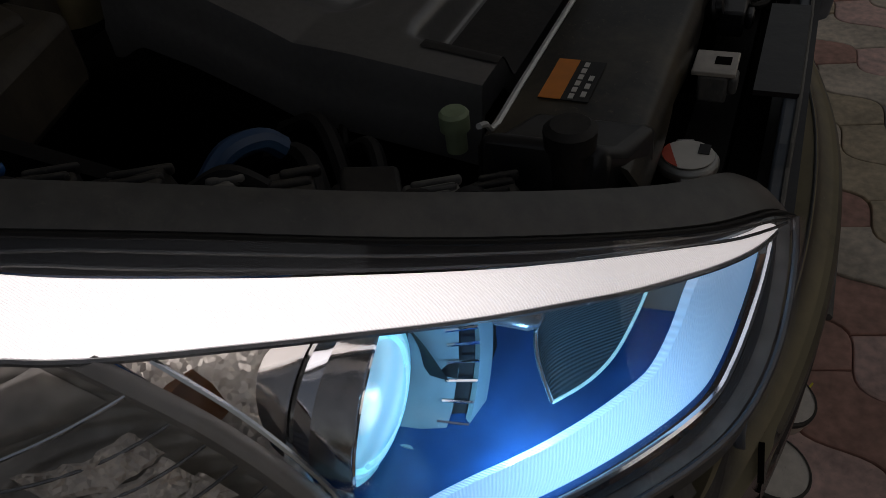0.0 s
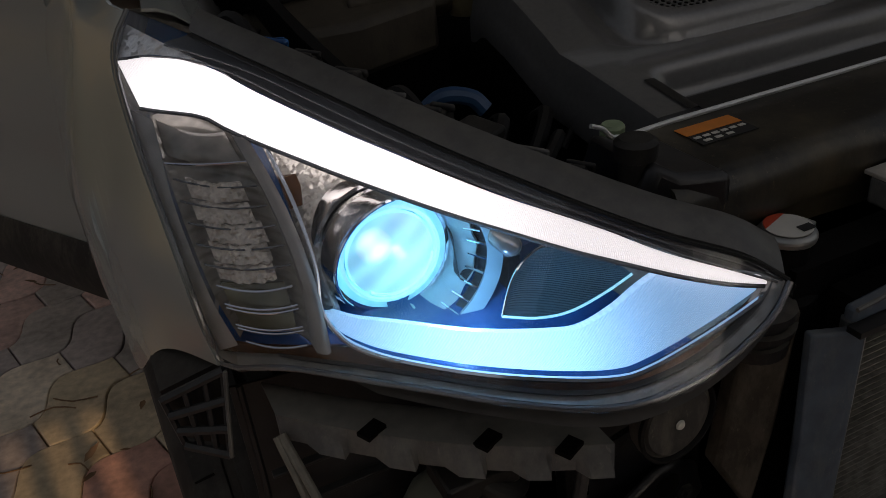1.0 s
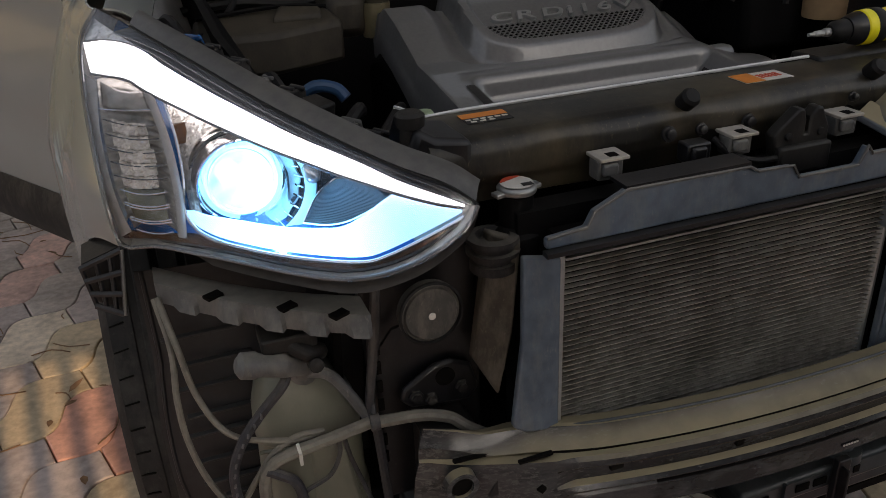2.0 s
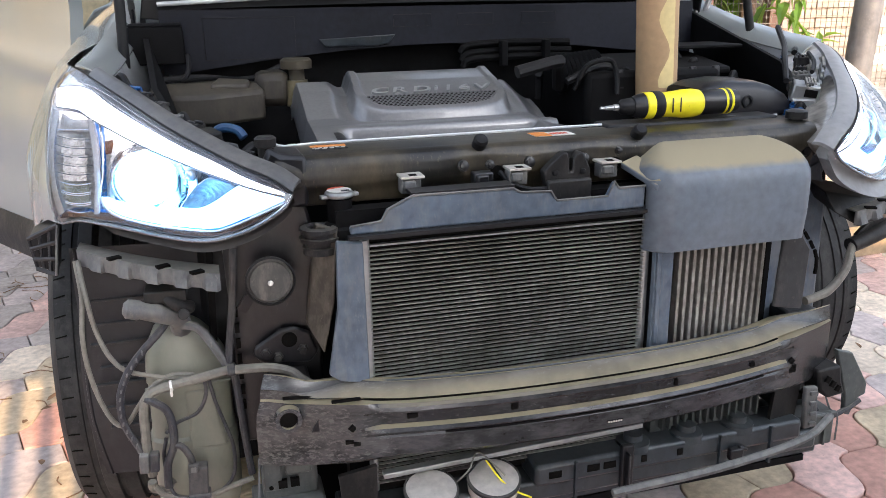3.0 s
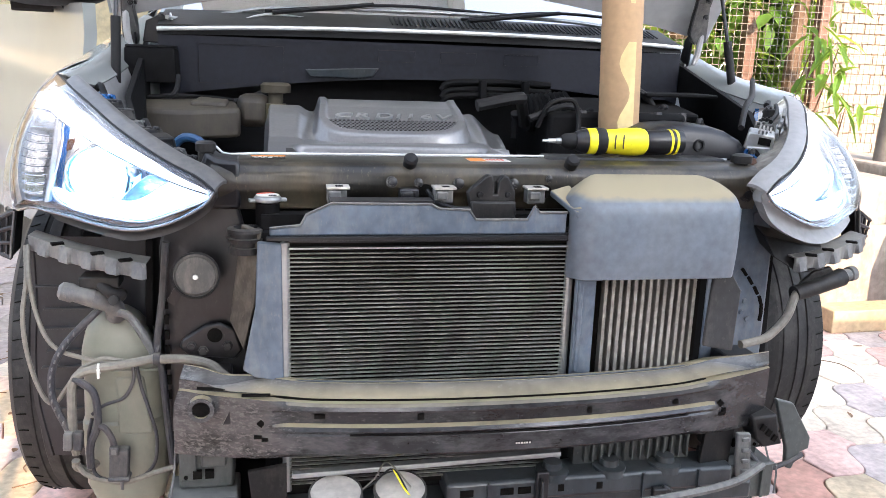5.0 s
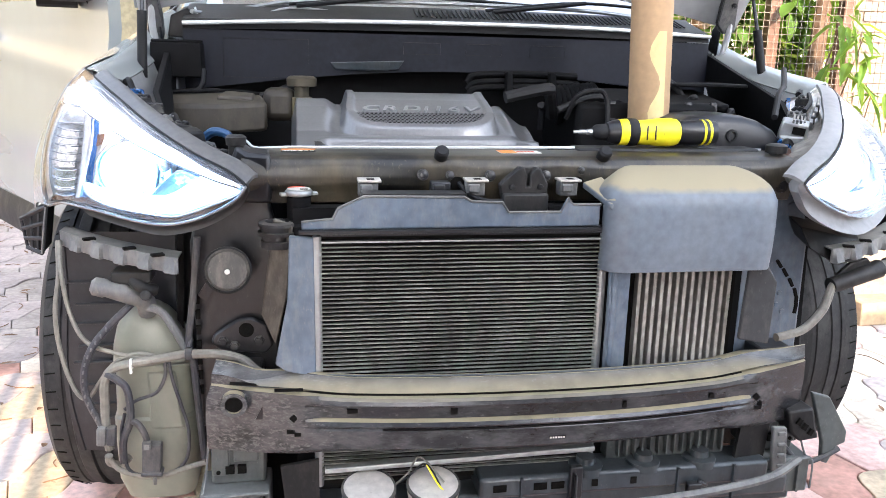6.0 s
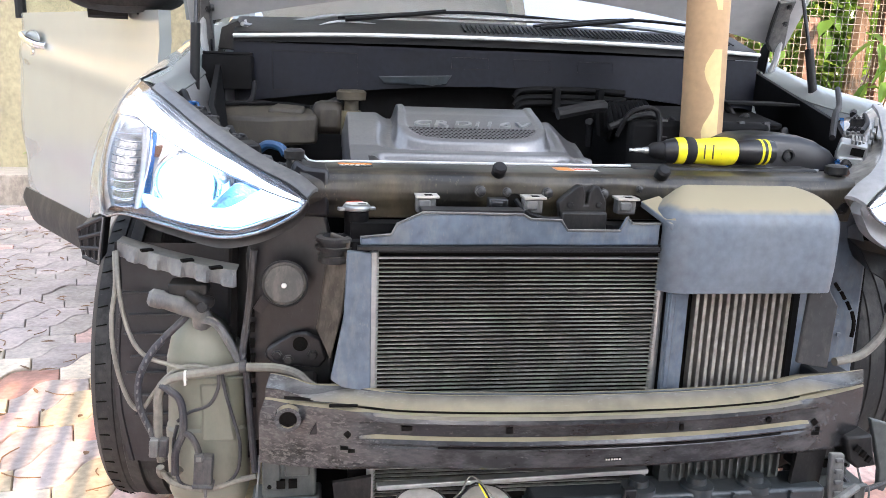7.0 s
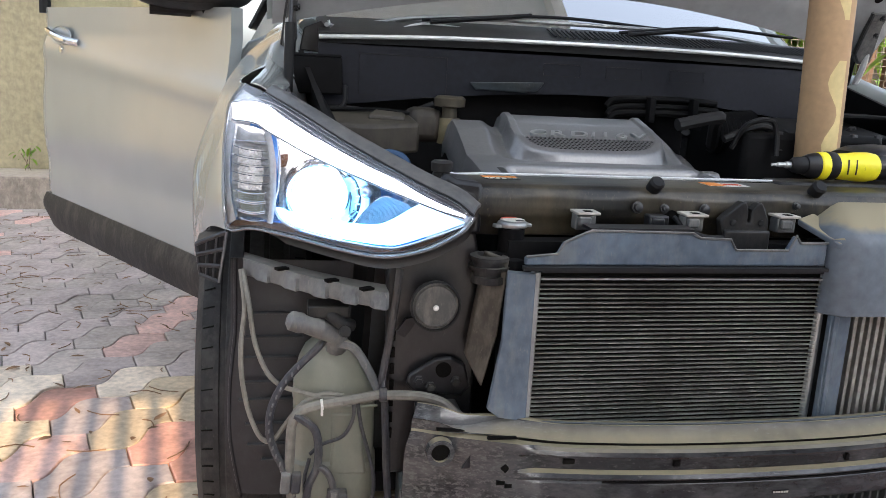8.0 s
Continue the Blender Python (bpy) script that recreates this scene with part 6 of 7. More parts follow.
part("cable_tie", Build().lathe((-0.740, 0.10, 0.5045), (1, 0, 0.1), [(0, 0.0088), (0.0005, 0.0098), (0.004, 0.0098), (0.0045, 0.0088)], 14).box((-0.738, 0.091, 0.498), (0.004, 0.006, 0.018)), WHITE, car)
# matching hose on the other side
part("brake_hose", Build().tube([(0.515, 0.035, 0.533), (0.545, 0.040, 0.536), (0.583, 0.045, 0.546), (0.625, 0.055, 0.581), (0.648, 0.07, 0.618), (0.662, 0.08, 0.632)], 0.0088, 10), HOSE, car, "thick dusty grey hose")
sp = part("spout", Build().tube([(0.652, 0.078, 0.626), (0.69, 0.084, 0.634), (0.735, 0.09, 0.646), (0.775, 0.10, 0.654)], (0.0165, 0.020), 14), BLACK, car, "black spout")
part("spout_fin", Build().prism([(0.665, 0.08, 0.645), (0.70, 0.085, 0.672), (0.74, 0.09, 0.680), (0.755, 0.095, 0.666)], (0, 0.012, 0)), BLACK, sp, bevel=0.003)
part("spout_end", Build().lathe((0.775, 0.10, 0.655), (1, 0.2, 0.2), [(0, 0.013), (0.02, 0.013), (0.022, 0.0165), (0.034, 0.0165), (0.036, 0.012), (0.030, 0.010)], 18), DUSTGREY, sp)

# lower front: cross member, undertray, lower mounts
low = part("cross_member", Build().span((-0.42, 0.0, 0.20), (0.56, 0.12, 0.245)), CROSS, car, "dirty black lower cross member", bevel=0.008)
part("member_top", Build().span((-0.1, -0.02, 0.245), (0.5, 0.06, 0.29)), CROSS, low, bevel=0.008)
part("member_foot", Build().span((-0.46, 0.02, 0.176), (0.58, 0.16, 0.199)), CROSS, low, bevel=0.006)
for x in (0.12, 0.24, 0.36):
    part("boss", Build().lathe((x, 0.01, 0.28), (0, 0, 1), [(0, 0.035), (0.015, 0.033), (0.018, 0.02), (0.03, 0.018)], 18), CROSS, low)
part("lower_rail", Build().box((-0.13, 0.0, 0.327), (0.52, 0.018, 0.010), (0, -1.5, 0)), ALU, car, "pale lower rail", bevel=0.002)
for x in (-0.06, 0.02, 0.055, 0.13, 0.21):
    part("member_hole", Build().box((x, -0.0205, 0.268), (0.026 if x < 0.1 else 0.012, 0.003, 0.014)), FINGAP, low)
for x in (-0.02, 0.09, 0.30, 0.42):
    part("member_rib", Build().span((x, -0.026, 0.205), (x + 0.005, -0.018, 0.288)), CROSS, low)
part("member_tab", Build().span((0.075, -0.034, 0.215), (0.10, -0.02, 0.31)).span((0.08, -0.05, 0.225), (0.085, -0.03, 0.30)), PANEL, low, bevel=0.003)
part("member_clip", Build().box((0.335, -0.028, 0.245), (0.03, 0.016, 0.026)).box((0.352, -0.028, 0.255), (0.022, 0.01, 0.008), (0, 25, 0)), PANEL, low, bevel=0.003)
part("oil_cooler", Build().span((0.17, 0.03, 0.29), (0.42, 0.08, 0.37)), MOSS, car)
f0 = part("cooler_fin", Build().box((0.19, 0.025, 0.33), (0.004, 0.02, 0.06)), MOSS, car)
for i in range(1, 14):
    o = f0.copy()
    scene.collection.objects.link(o)
    o.location.x += 0.017 * i
part("lower_flap", Build().prism([(0.44, 0.0, 0.36), (0.51, 0.01, 0.365), (0.50, 0.01, 0.25), (0.43, 0.0, 0.255)], (0, 0.01, 0)), BLACK, car)
part("lower_flap", Build().prism([(-0.47, 0.0, 0.33), (-0.40, 0.0, 0.34), (-0.40, 0.01, 0.22), (-0.46, 0.01, 0.22)], (0, 0.01, 0)), BLACK, car)
for s in (-1, 1):
    mt = part("lower_mount", Build().span((s * 0.50, 0.06, 0.27), (s * 0.60, 0.14, 0.36)).span((s * 0.49, 0.02, 0.19), (s * 0.62, 0.12, 0.27)), MOSS, car, bevel=0.005)
    for k in range(4):
        part("rib", Build().span((s * (0.505 + 0.028 * k), 0.012, 0.195), (s * (0.510 + 0.028 * k), 0.02, 0.265)), MOSS, mt)
    for k in range(2):
        part("opening", Build().span((s * (0.535 + 0.022 * k), 0.048, 0.296), (s * (0.551 + 0.022 * k), 0.056, 0.312)), FINGAP, mt)
    part("raised_panel", Build().span((s * 0.566, 0.050, 0.292), (s * 0.598, 0.064, 0.352)).span((s * 0.512, 0.052, 0.318), (s * 0.558, 0.064, 0.354)), MOSS, mt, bevel=0.003)
    part("panel_hole", Build().lathe((s * 0.586, 0.050, 0.300), (0, -1, 0), [(0, 0.004), (0.002, 0.004)], 10), FINGAP, mt)
    part("bright_lip", Build().tube([(s * 0.603, 0.055, 0.362), (s * 0.606, 0.050, 0.32), (s * 0.612, 0.030, 0.272), (s * 0.622, 0.016, 0.262), (s * 0.624, 0.016, 0.20)], 0.0022, 6, 4), DUSTGREY, mt)
    part("tall_slot", Build().span((s * 0.500, 0.010, 0.205), (s * 0.508, 0.020, 0.262)), FINGAP, mt)
    part("fold", Build().tube([(s * 0.495, 0.016, 0.270), (s * 0.54, 0.012, 0.272), (s * 0.575, 0.014, 0.268), (s * 0.615, 0.016, 0.270)], 0.004, 6, 4), MOSS, mt)
part("lower_lip", Build().tube([(0.02, -0.10, 0.262), (0.25, -0.10, 0.272), (0.45, -0.08, 0.285), (0.55, -0.04, 0.30)], 0.008, 6), DUSTGREY, car)
part("hanging_bracket", Build().prism([(0.612, 0.03, 0.41), (0.654, 0.03, 0.398), (0.704, 0.03, 0.318), (0.704, 0.03, 0.292), (0.685, 0.03, 0.285), (0.668, 0.03, 0.245), (0.654, 0.03, 0.25), (0.650, 0.03, 0.295)], (0, 0.014, 0)), MOSS, car, "", bevel=0.003)
part("hanging_wire", Build().tube([(0.56, 0.05, 0.30), (0.60, 0.03, 0.255), (0.65, 0.03, 0.26), (0.69, 0.03, 0.28)], 0.006, 8), WIRE, car)
part("undertray", Build().span((-0.55, 0.02, 0.16), (0.55, 0.9, 0.175)), BAY, car)

# ---- engine bay ----


def smooth(a, c, t):
    t = min(1, max(0, (t - a) / (c - a)))
    return t * t * (3 - 2 * t)


def cover_plane(y):
    for (a, za), (c, zc) in zip(BASE, BASE[1:]):
        if y <= c:
            return za + (zc - za) * (y - a) / (c - a)
    return BASE[-1][1]


BASE = ((0.20, 0.874), (0.26, 0.878), (0.39, 0.897), (0.44, 0.902), (0.475, 0.918), (0.55, 0.948), (0.62, 0.968), (0.70, 0.975))
POD = ((0.40, 0.882), (0.44, 0.912), (0.475, 0.938), (0.55, 0.965), (0.62, 0.984), (0.70, 0.992))


def pod_z(y):
    for (a, za), (c, zc) in zip(POD, POD[1:]):
        if y <= c:
            return za + (zc - za) * (y - a) / (c - a)
    return POD[-1][1]


def cover_fn(u, v):
    x, y = -0.445 + 0.575 * u, 0.26 + 0.385 * v
    z = cover_plane(y)
    px, py = (x + 0.152) / (0.172 + 0.10 * max(0.0, 0.56 - y)), min(0.0, y - 0.56) / 0.132
    d = (abs(px) ** 5 + abs(py) ** 5) ** 0.2
    pod = 1 - smooth(0.95, 1.02, d)
    groove = smooth(0.98, 1.04, d) * (1 - smooth(1.08, 1.26, d))
    rim = smooth(0.84, 0.88, d) * (1 - smooth(0.95, 1.0, d))
    base = z - 0.014 * groove
    z = base * (1 - pod) + pod_z(y) * pod + 0.005 * rim
    z -= 0.02 * smooth(0.60, 0.64, y)
    lip = smooth(0.345, 0.357, y) * (1 - smooth(0.362, 0.385, y)) * smooth(-0.40, -0.36, x) * (1 - smooth(0.02, 0.06, x))
    foot = (1 - smooth(0.338, 0.350, y)) * smooth(-0.385, -0.350, x) * (1 - smooth(0.01, 0.05, x))
    z += 0.004 * lip - 0.034 * foot
    fall = smooth(0.03, 0.13, x)
    z -= 0.05 * fall * smooth(0.3, 0.5, y) + 0.012 * fall
    z -= 0.045 * (1 - smooth(-0.445, -0.432, x))
    return (x, y, z)


cover = part("engine_cover", Build().grid(cover_fn, 190, 130, (0, 0, -0.03)), COVER, car, "moulded grey engine cover")


# black sheet over the front foot paints the shade of that recess
def recess_shade_fn(u, v):
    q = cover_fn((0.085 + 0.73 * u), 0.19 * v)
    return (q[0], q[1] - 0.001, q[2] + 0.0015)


part("front_recess", Build().grid(recess_shade_fn, 60, 10), BLACK, cover, "black sheet standing for shade in the cover's front recess")
part("cover_boss", Build().lathe((0.035, 0.365, 0.872), (1, -0.1, 0.02), [(-0.004, 0.006), (0.004, 0.018), (0.045, 0.019), (0.058, 0.015), (0.062, 0.004)], 20), COVER, cover)


def face(x, y, up=0.0):
    """A place on the raised middle of the cover."""
    return Vector((x, y, pod_z(y) + 0.0008 + up))


b = Build()
for r in range(7):
    for k in range(31):
        x = -0.305 + 0.0098 * k + (0.0049 if r % 2 else 0)
        if abs(x + 0.155) > 0.146 - 0.006 * max(0, 2 - r):
            continue
        c = face(x, 0.4475 + 0.0040 * r, 0.0015)
        q = [c + Vector((0.0056 * math.cos(a), 0.0037 * math.sin(a), 0.0027 * math.sin(a))) for a in [math.pi / 6 + math.pi / 3 * i for i in range(6)]]
        o = Vector((0, -0.0012, 0.0016))
        b.rings([q, [p + o for p in q], [p.lerp(c, 0.28) + o for p in q], [p.lerp(c, 0.28) for p in q]], cap=False)
gr = part("cover_grille", Build().prism([face(-0.315, 0.474), face(-0.29, 0.4445), face(-0.02, 0.4445), face(0.003, 0.474)], (0, 0, 0.001)), FINGAP, cover, "dark honeycomb insert")
part("honeycomb", b, COVER, gr)
pen = 0.0
for sign, width in (("C", 0.029), ("R", 0.029), ("D", 0.030), ("i", 0.0125), ("1", 0.0235), ("6", 0.0235), ("V", 0.027)):
    txt = bpy.data.curves.new("letter", "FONT")
    txt.body, txt.size, txt.extrude, txt.bevel_depth, txt.shear = sign, 0.036, 0.003, 0.0006, 0.2
    tmp = new("tmp", txt)
    bpy.context.view_layer.update()
    drawn = bpy.data.meshes.new_from_object(tmp.evaluated_get(bpy.context.evaluated_depsgraph_get()))
    bpy.data.objects.remove(tmp)
    drawn.materials.append(ALU)
    lo = new("letter", drawn)
    lo.parent = cover
    lo.matrix_basis = Matrix.Translation(face(-0.290 + pen * 1.60, 0.4815, 0.002) - PLACE[cover]) @ pose(0, 0, 0, 20) @ Matrix.Diagonal((1.6, 1.0, 1.0, 1.0))
    pen += width

oil = part("filler_cap", Build().lathe((-0.42, 0.70, 0.955), (0, 0, 1), [(0, 0.018), (0.03, 0.018), (0.032, 0.036), (0.05, 0.037), (0.056, 0.030), (0.057, 0.004)], 20), OLIVE, car, "dusty filler cap on its neck")
part("neck", Build().lathe((-0.42, 0.70, 0.90), (0, 0, 1), [(0, 0.027), (0.06, 0.025)], 18), NECK, oil)
box = part("fuse_box", Build().prism([(-0.755, 0.60, 0.945), (-0.745, 0.67, 0.968), (-0.60, 0.69, 0.972), (-0.515, 0.68, 0.966), (-0.50, 0.62, 0.95), (-0.62, 0.59, 0.945)], (0, 0, -0.07)), TAN, car, "dust-covered tan fuse box lid", bevel=0.010)
part("lid_seam", Build().tube([(-0.74, 0.655, 0.969), (-0.60, 0.672, 0.974), (-0.52, 0.662, 0.968)], 0.004, 6, 3), BAY, box)
part("lid_step", Build().prism([(-0.62, 0.63, 0.964), (-0.60, 0.675, 0.976), (-0.53, 0.665, 0.971), (-0.535, 0.63, 0.962)], (0, 0, -0.02)), TAN, box, bevel=0.006)
part("bulkhead_hose", Build().tube([(-0.79, 0.80, 0.955), (-0.66, 0.81, 0.965), (-0.53, 0.80, 0.955), (-0.44, 0.80, 0.985)], 0.009, 8), SEAL, car)
part("bulkhead_hose", Build().tube([(-0.66, 0.78, 1.02), (-0.665, 0.74, 0.98), (-0.70, 0.68, 0.955), (-0.75, 0.60, 0.945)], 0.006, 8), SEAL, car)
part("coolant_tank", Build().box((-0.475, 0.74, 0.94), (0.08, 0.10, 0.08)), TAN, car, bevel=0.02)
part("brake_reservoir_box", Build().box((-0.728, 0.82, 1.042), (0.128, 0.08, 0.086), (0, 0, 0), 0.94).box((-0.728, 0.82, 1.088), (0.118, 0.074, 0.008)), BAY, car, "black box beside the bulkhead", bevel=0.008)
part("engine_block", Build().span((-0.42, 0.28, 0.40), (0.12, 0.80, 0.835)), BAY, car, bevel=0.02)
part("bay_floor", Build().span((-0.66, 0.17, 0.30), (0.66, 0.93, 0.34)), BAY, car)
air = part("air_filter_box", Build().box((0.40, 0.62, 0.90), (0.36, 0.28, 0.14)), BAY, car, "black air filter box", bevel=0.015)
part("air_box_lid", Build().box((0.45, 0.60, 0.972), (0.34, 0.2, 0.02), (8, 0, 0)), BAY, air, bevel=0.006)
for k in range(5):
    part("lid_clip", Build().box((0.31 + 0.065 * k, 0.49, 0.95), (0.016, 0.014, 0.045), (-10, 0, 0)), PANEL, air, bevel=0.002)
part("filter_ledge", Build().span((0.52, 0.60, 1.005), (0.72, 0.74, 1.014)), BAY, air, bevel=0.003)
prof = [(0.0, 0.044)]
for k in range(9):
    prof += [(0.012 * k + 0.006, 0.050), (0.012 * k + 0.011, 0.044)]
part("air_hose", Build().lathe((0.20, 0.60, 0.955), (1, 0, 0.1), prof, 18), BAY, air)
for k, (y, z) in enumerate(((0.82, 1.02), (0.81, 1.0), (0.80, 0.985))):
    part("coolant_pipe", Build().tube([(0.02, y, z - 0.02), (0.05, y, z), (0.2, y, z + 0.004), (0.33, y, z)], 0.009, 8), BAY, car)
for x in (0.12, 0.24):
    part("pipe_clip", Build().span((x, 0.775, 0.965), (x + 0.018, 0.80, 1.03)), BAY, car, bevel=0.003)
part("fuel_hose", Build().tube([(0.20, 0.50, 0.93), (0.22, 0.48, 0.985), (0.27, 0.47, 0.998), (0.29, 0.47, 0.97), (0.29, 0.46, 0.92)], 0.006, 8), SEAL, car)
intake = part("air_intake", Build().rings([[(x, 0.265 + 0.15 * a, 0.885 + (top - 0.885) * b) for a, b in ((0, 0), (0, 0.72), (0.06, 0.93), (0.18, 1.0), (0.8, 1.0), (0.95, 0.9), (1, 0.7), (1, 0))] for x, top in ((0.39, 0.945), (0.41, 0.955), (0.47, 0.960), (0.53, 0.957), (0.57, 0.946), (0.60, 0.930), (0.618, 0.908))]), TOOLBLACK, car, "glossy black air intake snorkel", sharp=50)
part("intake_lug", Build().lathe((0.50, 0.265, 0.915), (0, -1, 0), [(0, 0.014), (0.004, 0.013), (0.004, 0.009), (0.001, 0.008)], 16, cap=False), SEAL, intake)
part("insulation_tab", Build().prism([(-0.345, 0.828, 1.044), (-0.15, 0.826, 1.052), (-0.165, 0.83, 1.030), (-0.20, 0.832, 1.024), (-0.33, 0.832, 1.026)], (0, 0.004, 0)), CROSS, car, "pale green-grey insulation insert", bevel=0.002)
part("seal_post", Build().lathe((-0.541, 0.155, 0.87), (0, 0, 1), [(0, 0.014), (0.03, 0.014), (0.032, 0.018), (0.046, 0.019), (0.05, 0.014)], 16), BLACK, car)
part("seal_post", Build().lathe((0.541, 0.155, 0.86), (0, 0, 1), [(0, 0.014), (0.03, 0.014), (0.032, 0.022), (0.046, 0.022), (0.05, 0.014)], 16), BLACK, car)
part("connector", Build().tube([(-0.628, 0.405, 0.886), (-0.605, 0.396, 0.902), (-0.578, 0.385, 0.898), (-0.566, 0.376, 0.884)], 0.0095, 10), BLUE, car, "blue corrugated cable sleeve")
part("white_plug", Build().box((-0.682, 0.398, 0.912), (0.035, 0.022, 0.016), (8, 14, 30)), WHITE, car, "small white plug", bevel=0.004)
part("green_cap", Build().lathe((-0.484, 0.266, 0.846), (0, 0, 1), [(0, 0.009), (0.018, 0.009), (0.020, 0.0125), (0.034, 0.0125), (0.037, 0.010), (0.0375, 0.002)], 18), GREENCAP, car, "pale green valve cap")
rnd = random.Random(11)
for s in (-1, 1):
    for k in range(9):
        t = k / 8
        p = Vector((s * (0.58 + 0.22 * t), 0.20 + 0.30 * t, 0.875 + 0.12 * t))
        q = p + Vector((s * rnd.uniform(0.02, 0.05), rnd.uniform(-.01, 0.05), rnd.uniform(-0.02, 0.01)))
        part("loom_branch", Build().tube([p, p.lerp(q, 0.5) + Vector((0, 0, rnd.uniform(0.005, 0.02))), q], rnd.uniform(0.004, 0.008), 6), SEAL, car)
    part("lamp_plug", Build().box((s * 0.64, 0.26, 0.905), (0.05, 0.04, 0.03), (10, 0, s * -30)), ALU if s > 0 else BLACK, car, bevel=0.004)

# connectors and brackets crowded behind each lamp
for s in (-1, 1):
    for k in range(8):
        t = k / 7
        p = Vector((s * (0.575 + 0.20 * t), 0.20 + 0.24 * t, 0.862 + 0.105 * t))
        w, d, h = rnd.uniform(0.028, 0.05), rnd.uniform(0.03, 0.055), rnd.uniform(0.03, 0.05)
        b = Build().box(p, (w, d, h), (rnd.uniform(-15, 15), rnd.uniform(-12, 12), s * rnd.uniform(-50, -15)), 0.85)
        for q in range(3):
            b.box(p + Vector((s * (q - 1) * w * 0.3, 0.0, h * 0.5)), (w * 0.16, d * 0.8, 0.008), (0, 0, s * -30))
        part("plug_block", b, (DUSTY, BLACK, LAMPBLACK, DUSTGREY)[rnd.randrange(4)] if k % 3 else DUSTY, car, bevel=0.003)

# hoses and pipes in the dark behind and beside the engine
for k in range(11):
    x, y = rnd.uniform(0.12, 0.60), rnd.uniform(0.42, 0.82)
    p = Vector((x, y, rnd.uniform(0.86, 0.94)))
    q = p + Vector((rnd.uniform(-0.16, 0.16), rnd.uniform(-0.12, 0.10), rnd.uniform(-0.04, 0.05)))
    m = p.lerp(q, 0.5) + Vector((rnd.uniform(-0.04, 0.04), rnd.uniform(-0.05, 0.02), rnd.uniform(0.02, 0.07)))
    part("bay_hose", Build().tube([p, p.lerp(m, 0.5) + Vector((0, 0, 0.02)), m, q], rnd.uniform(0.006, 0.015), 8), SEAL, car)
for k in range(4):
    p = Vector((rnd.uniform(-0.62, -0.46), rnd.uniform(0.22, 0.4), rnd.uniform(0.80, 0.83)))
    q = p + Vector((rnd.uniform(-0.05, 0.09), rnd.uniform(0.05, 0.15), rnd.uniform(-0.02, 0.03)))
    part("bay_hose", Build().tube([p, p.lerp(q, 0.5) + Vector((0.02, 0, 0.03)), q], rnd.uniform(0.005, 0.010), 8), SEAL, car)

# loose ends round one lamp
con = part("lamp_connector", Build().box((0.645, 0.262, 0.930), (0.062, 0.045, 0.040), (12, 8, -32), 0.9), ALU, car, "pale metal-faced lamp connector", bevel=0.004)
for k in range(4):
    part("connector_rib", Build().box((0.628 + 0.014 * k, 0.240 + 0.008 * k, 0.955 - 0.002 * k), (0.004, 0.045, 0.008), (12, 8, -32)), DUSTGREY, con)
part("connector_window", Build().box((0.640, 0.236, 0.928), (0.026, 0.004, 0.016), (12, 8, -32)), FINGAP, con)
part("connector_clip", Build().span((0.66, 0.235, 0.900), (0.70, 0.255, 0.912)), BLACK, con, bevel=0.003)
for k in range(4):
    part("cooling_rib", Build().box((0.700 + 0.012 * k, 0.285 + 0.012 * k, 0.945 + 0.012 * k), (0.008, 0.05, 0.020), (20, 0, -35)), DUSTGREY if k % 2 else ALU, car, bevel=0.002)
part("earth_tab", Build().prism([(0.556, 0.19, 0.906), (0.603, 0.20, 0.895), (0.612, 0.20, 0.872), (0.575, 0.19, 0.868), (0.552, 0.18, 0.885)], (0, 0.006, 0)), RUST, car, "rusty earthing tab", bevel=0.002)
part("panel_bolt", Build().lathe((0.538, 0.118, 0.830), (0, -1, 0.1), [(0, 0.016), (0.004, 0.015), (0.005, 0.010), (0.013, 0.0095), (0.014, 0.004)], 14), DUSTY, car)
part("lamp_stay", Build().prism([(0.578, 0.145, 0.785), (0.615, 0.15, 0.800), (0.622, 0.15, 0.775), (0.598, 0.145, 0.722), (0.586, 0.145, 0.720)], (0, 0.006, 0)), GUARD, car, bevel=0.002)
part("wing_loom", Build().tube([(0.60, 0.27, 0.955), (0.66, 0.36, 1.000), (0.72, 0.44, 1.018), (0.79, 0.56, 1.055)], 0.007, 8), SEAL, car)
part("wing_loom", Build().tube([(0.69, 0.30, 0.968), (0.735, 0.35, 0.985), (0.775, 0.42, 1.000)], 0.005, 8), SEAL, car)
# crumpled mount behind the beam's end and the ribbed strip beneath it
mount = part("torn_mount", Build().prism([(0.545, 0.005, 0.382), (0.598, 0.0, 0.390), (0.607, 0.0, 0.350), (0.618, 0.0, 0.322), (0.575, 0.0, 0.316), (0.556, 0.005, 0.335)], (0, 0.05, 0)), BLACK, car, "torn black plastic bumper mount", bevel=0.005)
for k in range(3):
    part("mount_slot", Build().box((0.568 + 0.014 * k, -0.001, 0.362 - 0.012 * k), (0.009, 0.005, 0.014), (0, 30, 0)), FINGAP, mount)
strip = part("ribbed_strip", Build().prism([(0.505, -0.012, 0.358), (0.535, -0.012, 0.356), (0.545, -0.012, 0.262), (0.512, -0.012, 0.260)], (0, 0.012, 0)), DUSTGREY, car, bevel=0.003)
for k in range(4):
    part("pad", Build().box((0.522 + 0.002 * k, -0.015, 0.345 - 0.024 * k), (0.016, 0.006, 0.009)), DUSTGREY, strip, bevel=0.002)


# ---- loose things ----
tube = root("cardboard_tube", (0.392, 0.46, 0.90), "brown cardboard tube propping the bonnet open", "tube")
part("roll", Build().lathe((0.392, 0.46, 0.89), (-0.045, 0, 1), [(0, 0.046), (0.005, 0.0478), (0.79, 0.0478), (0.795, 0.046)], 40), CARD, tube)


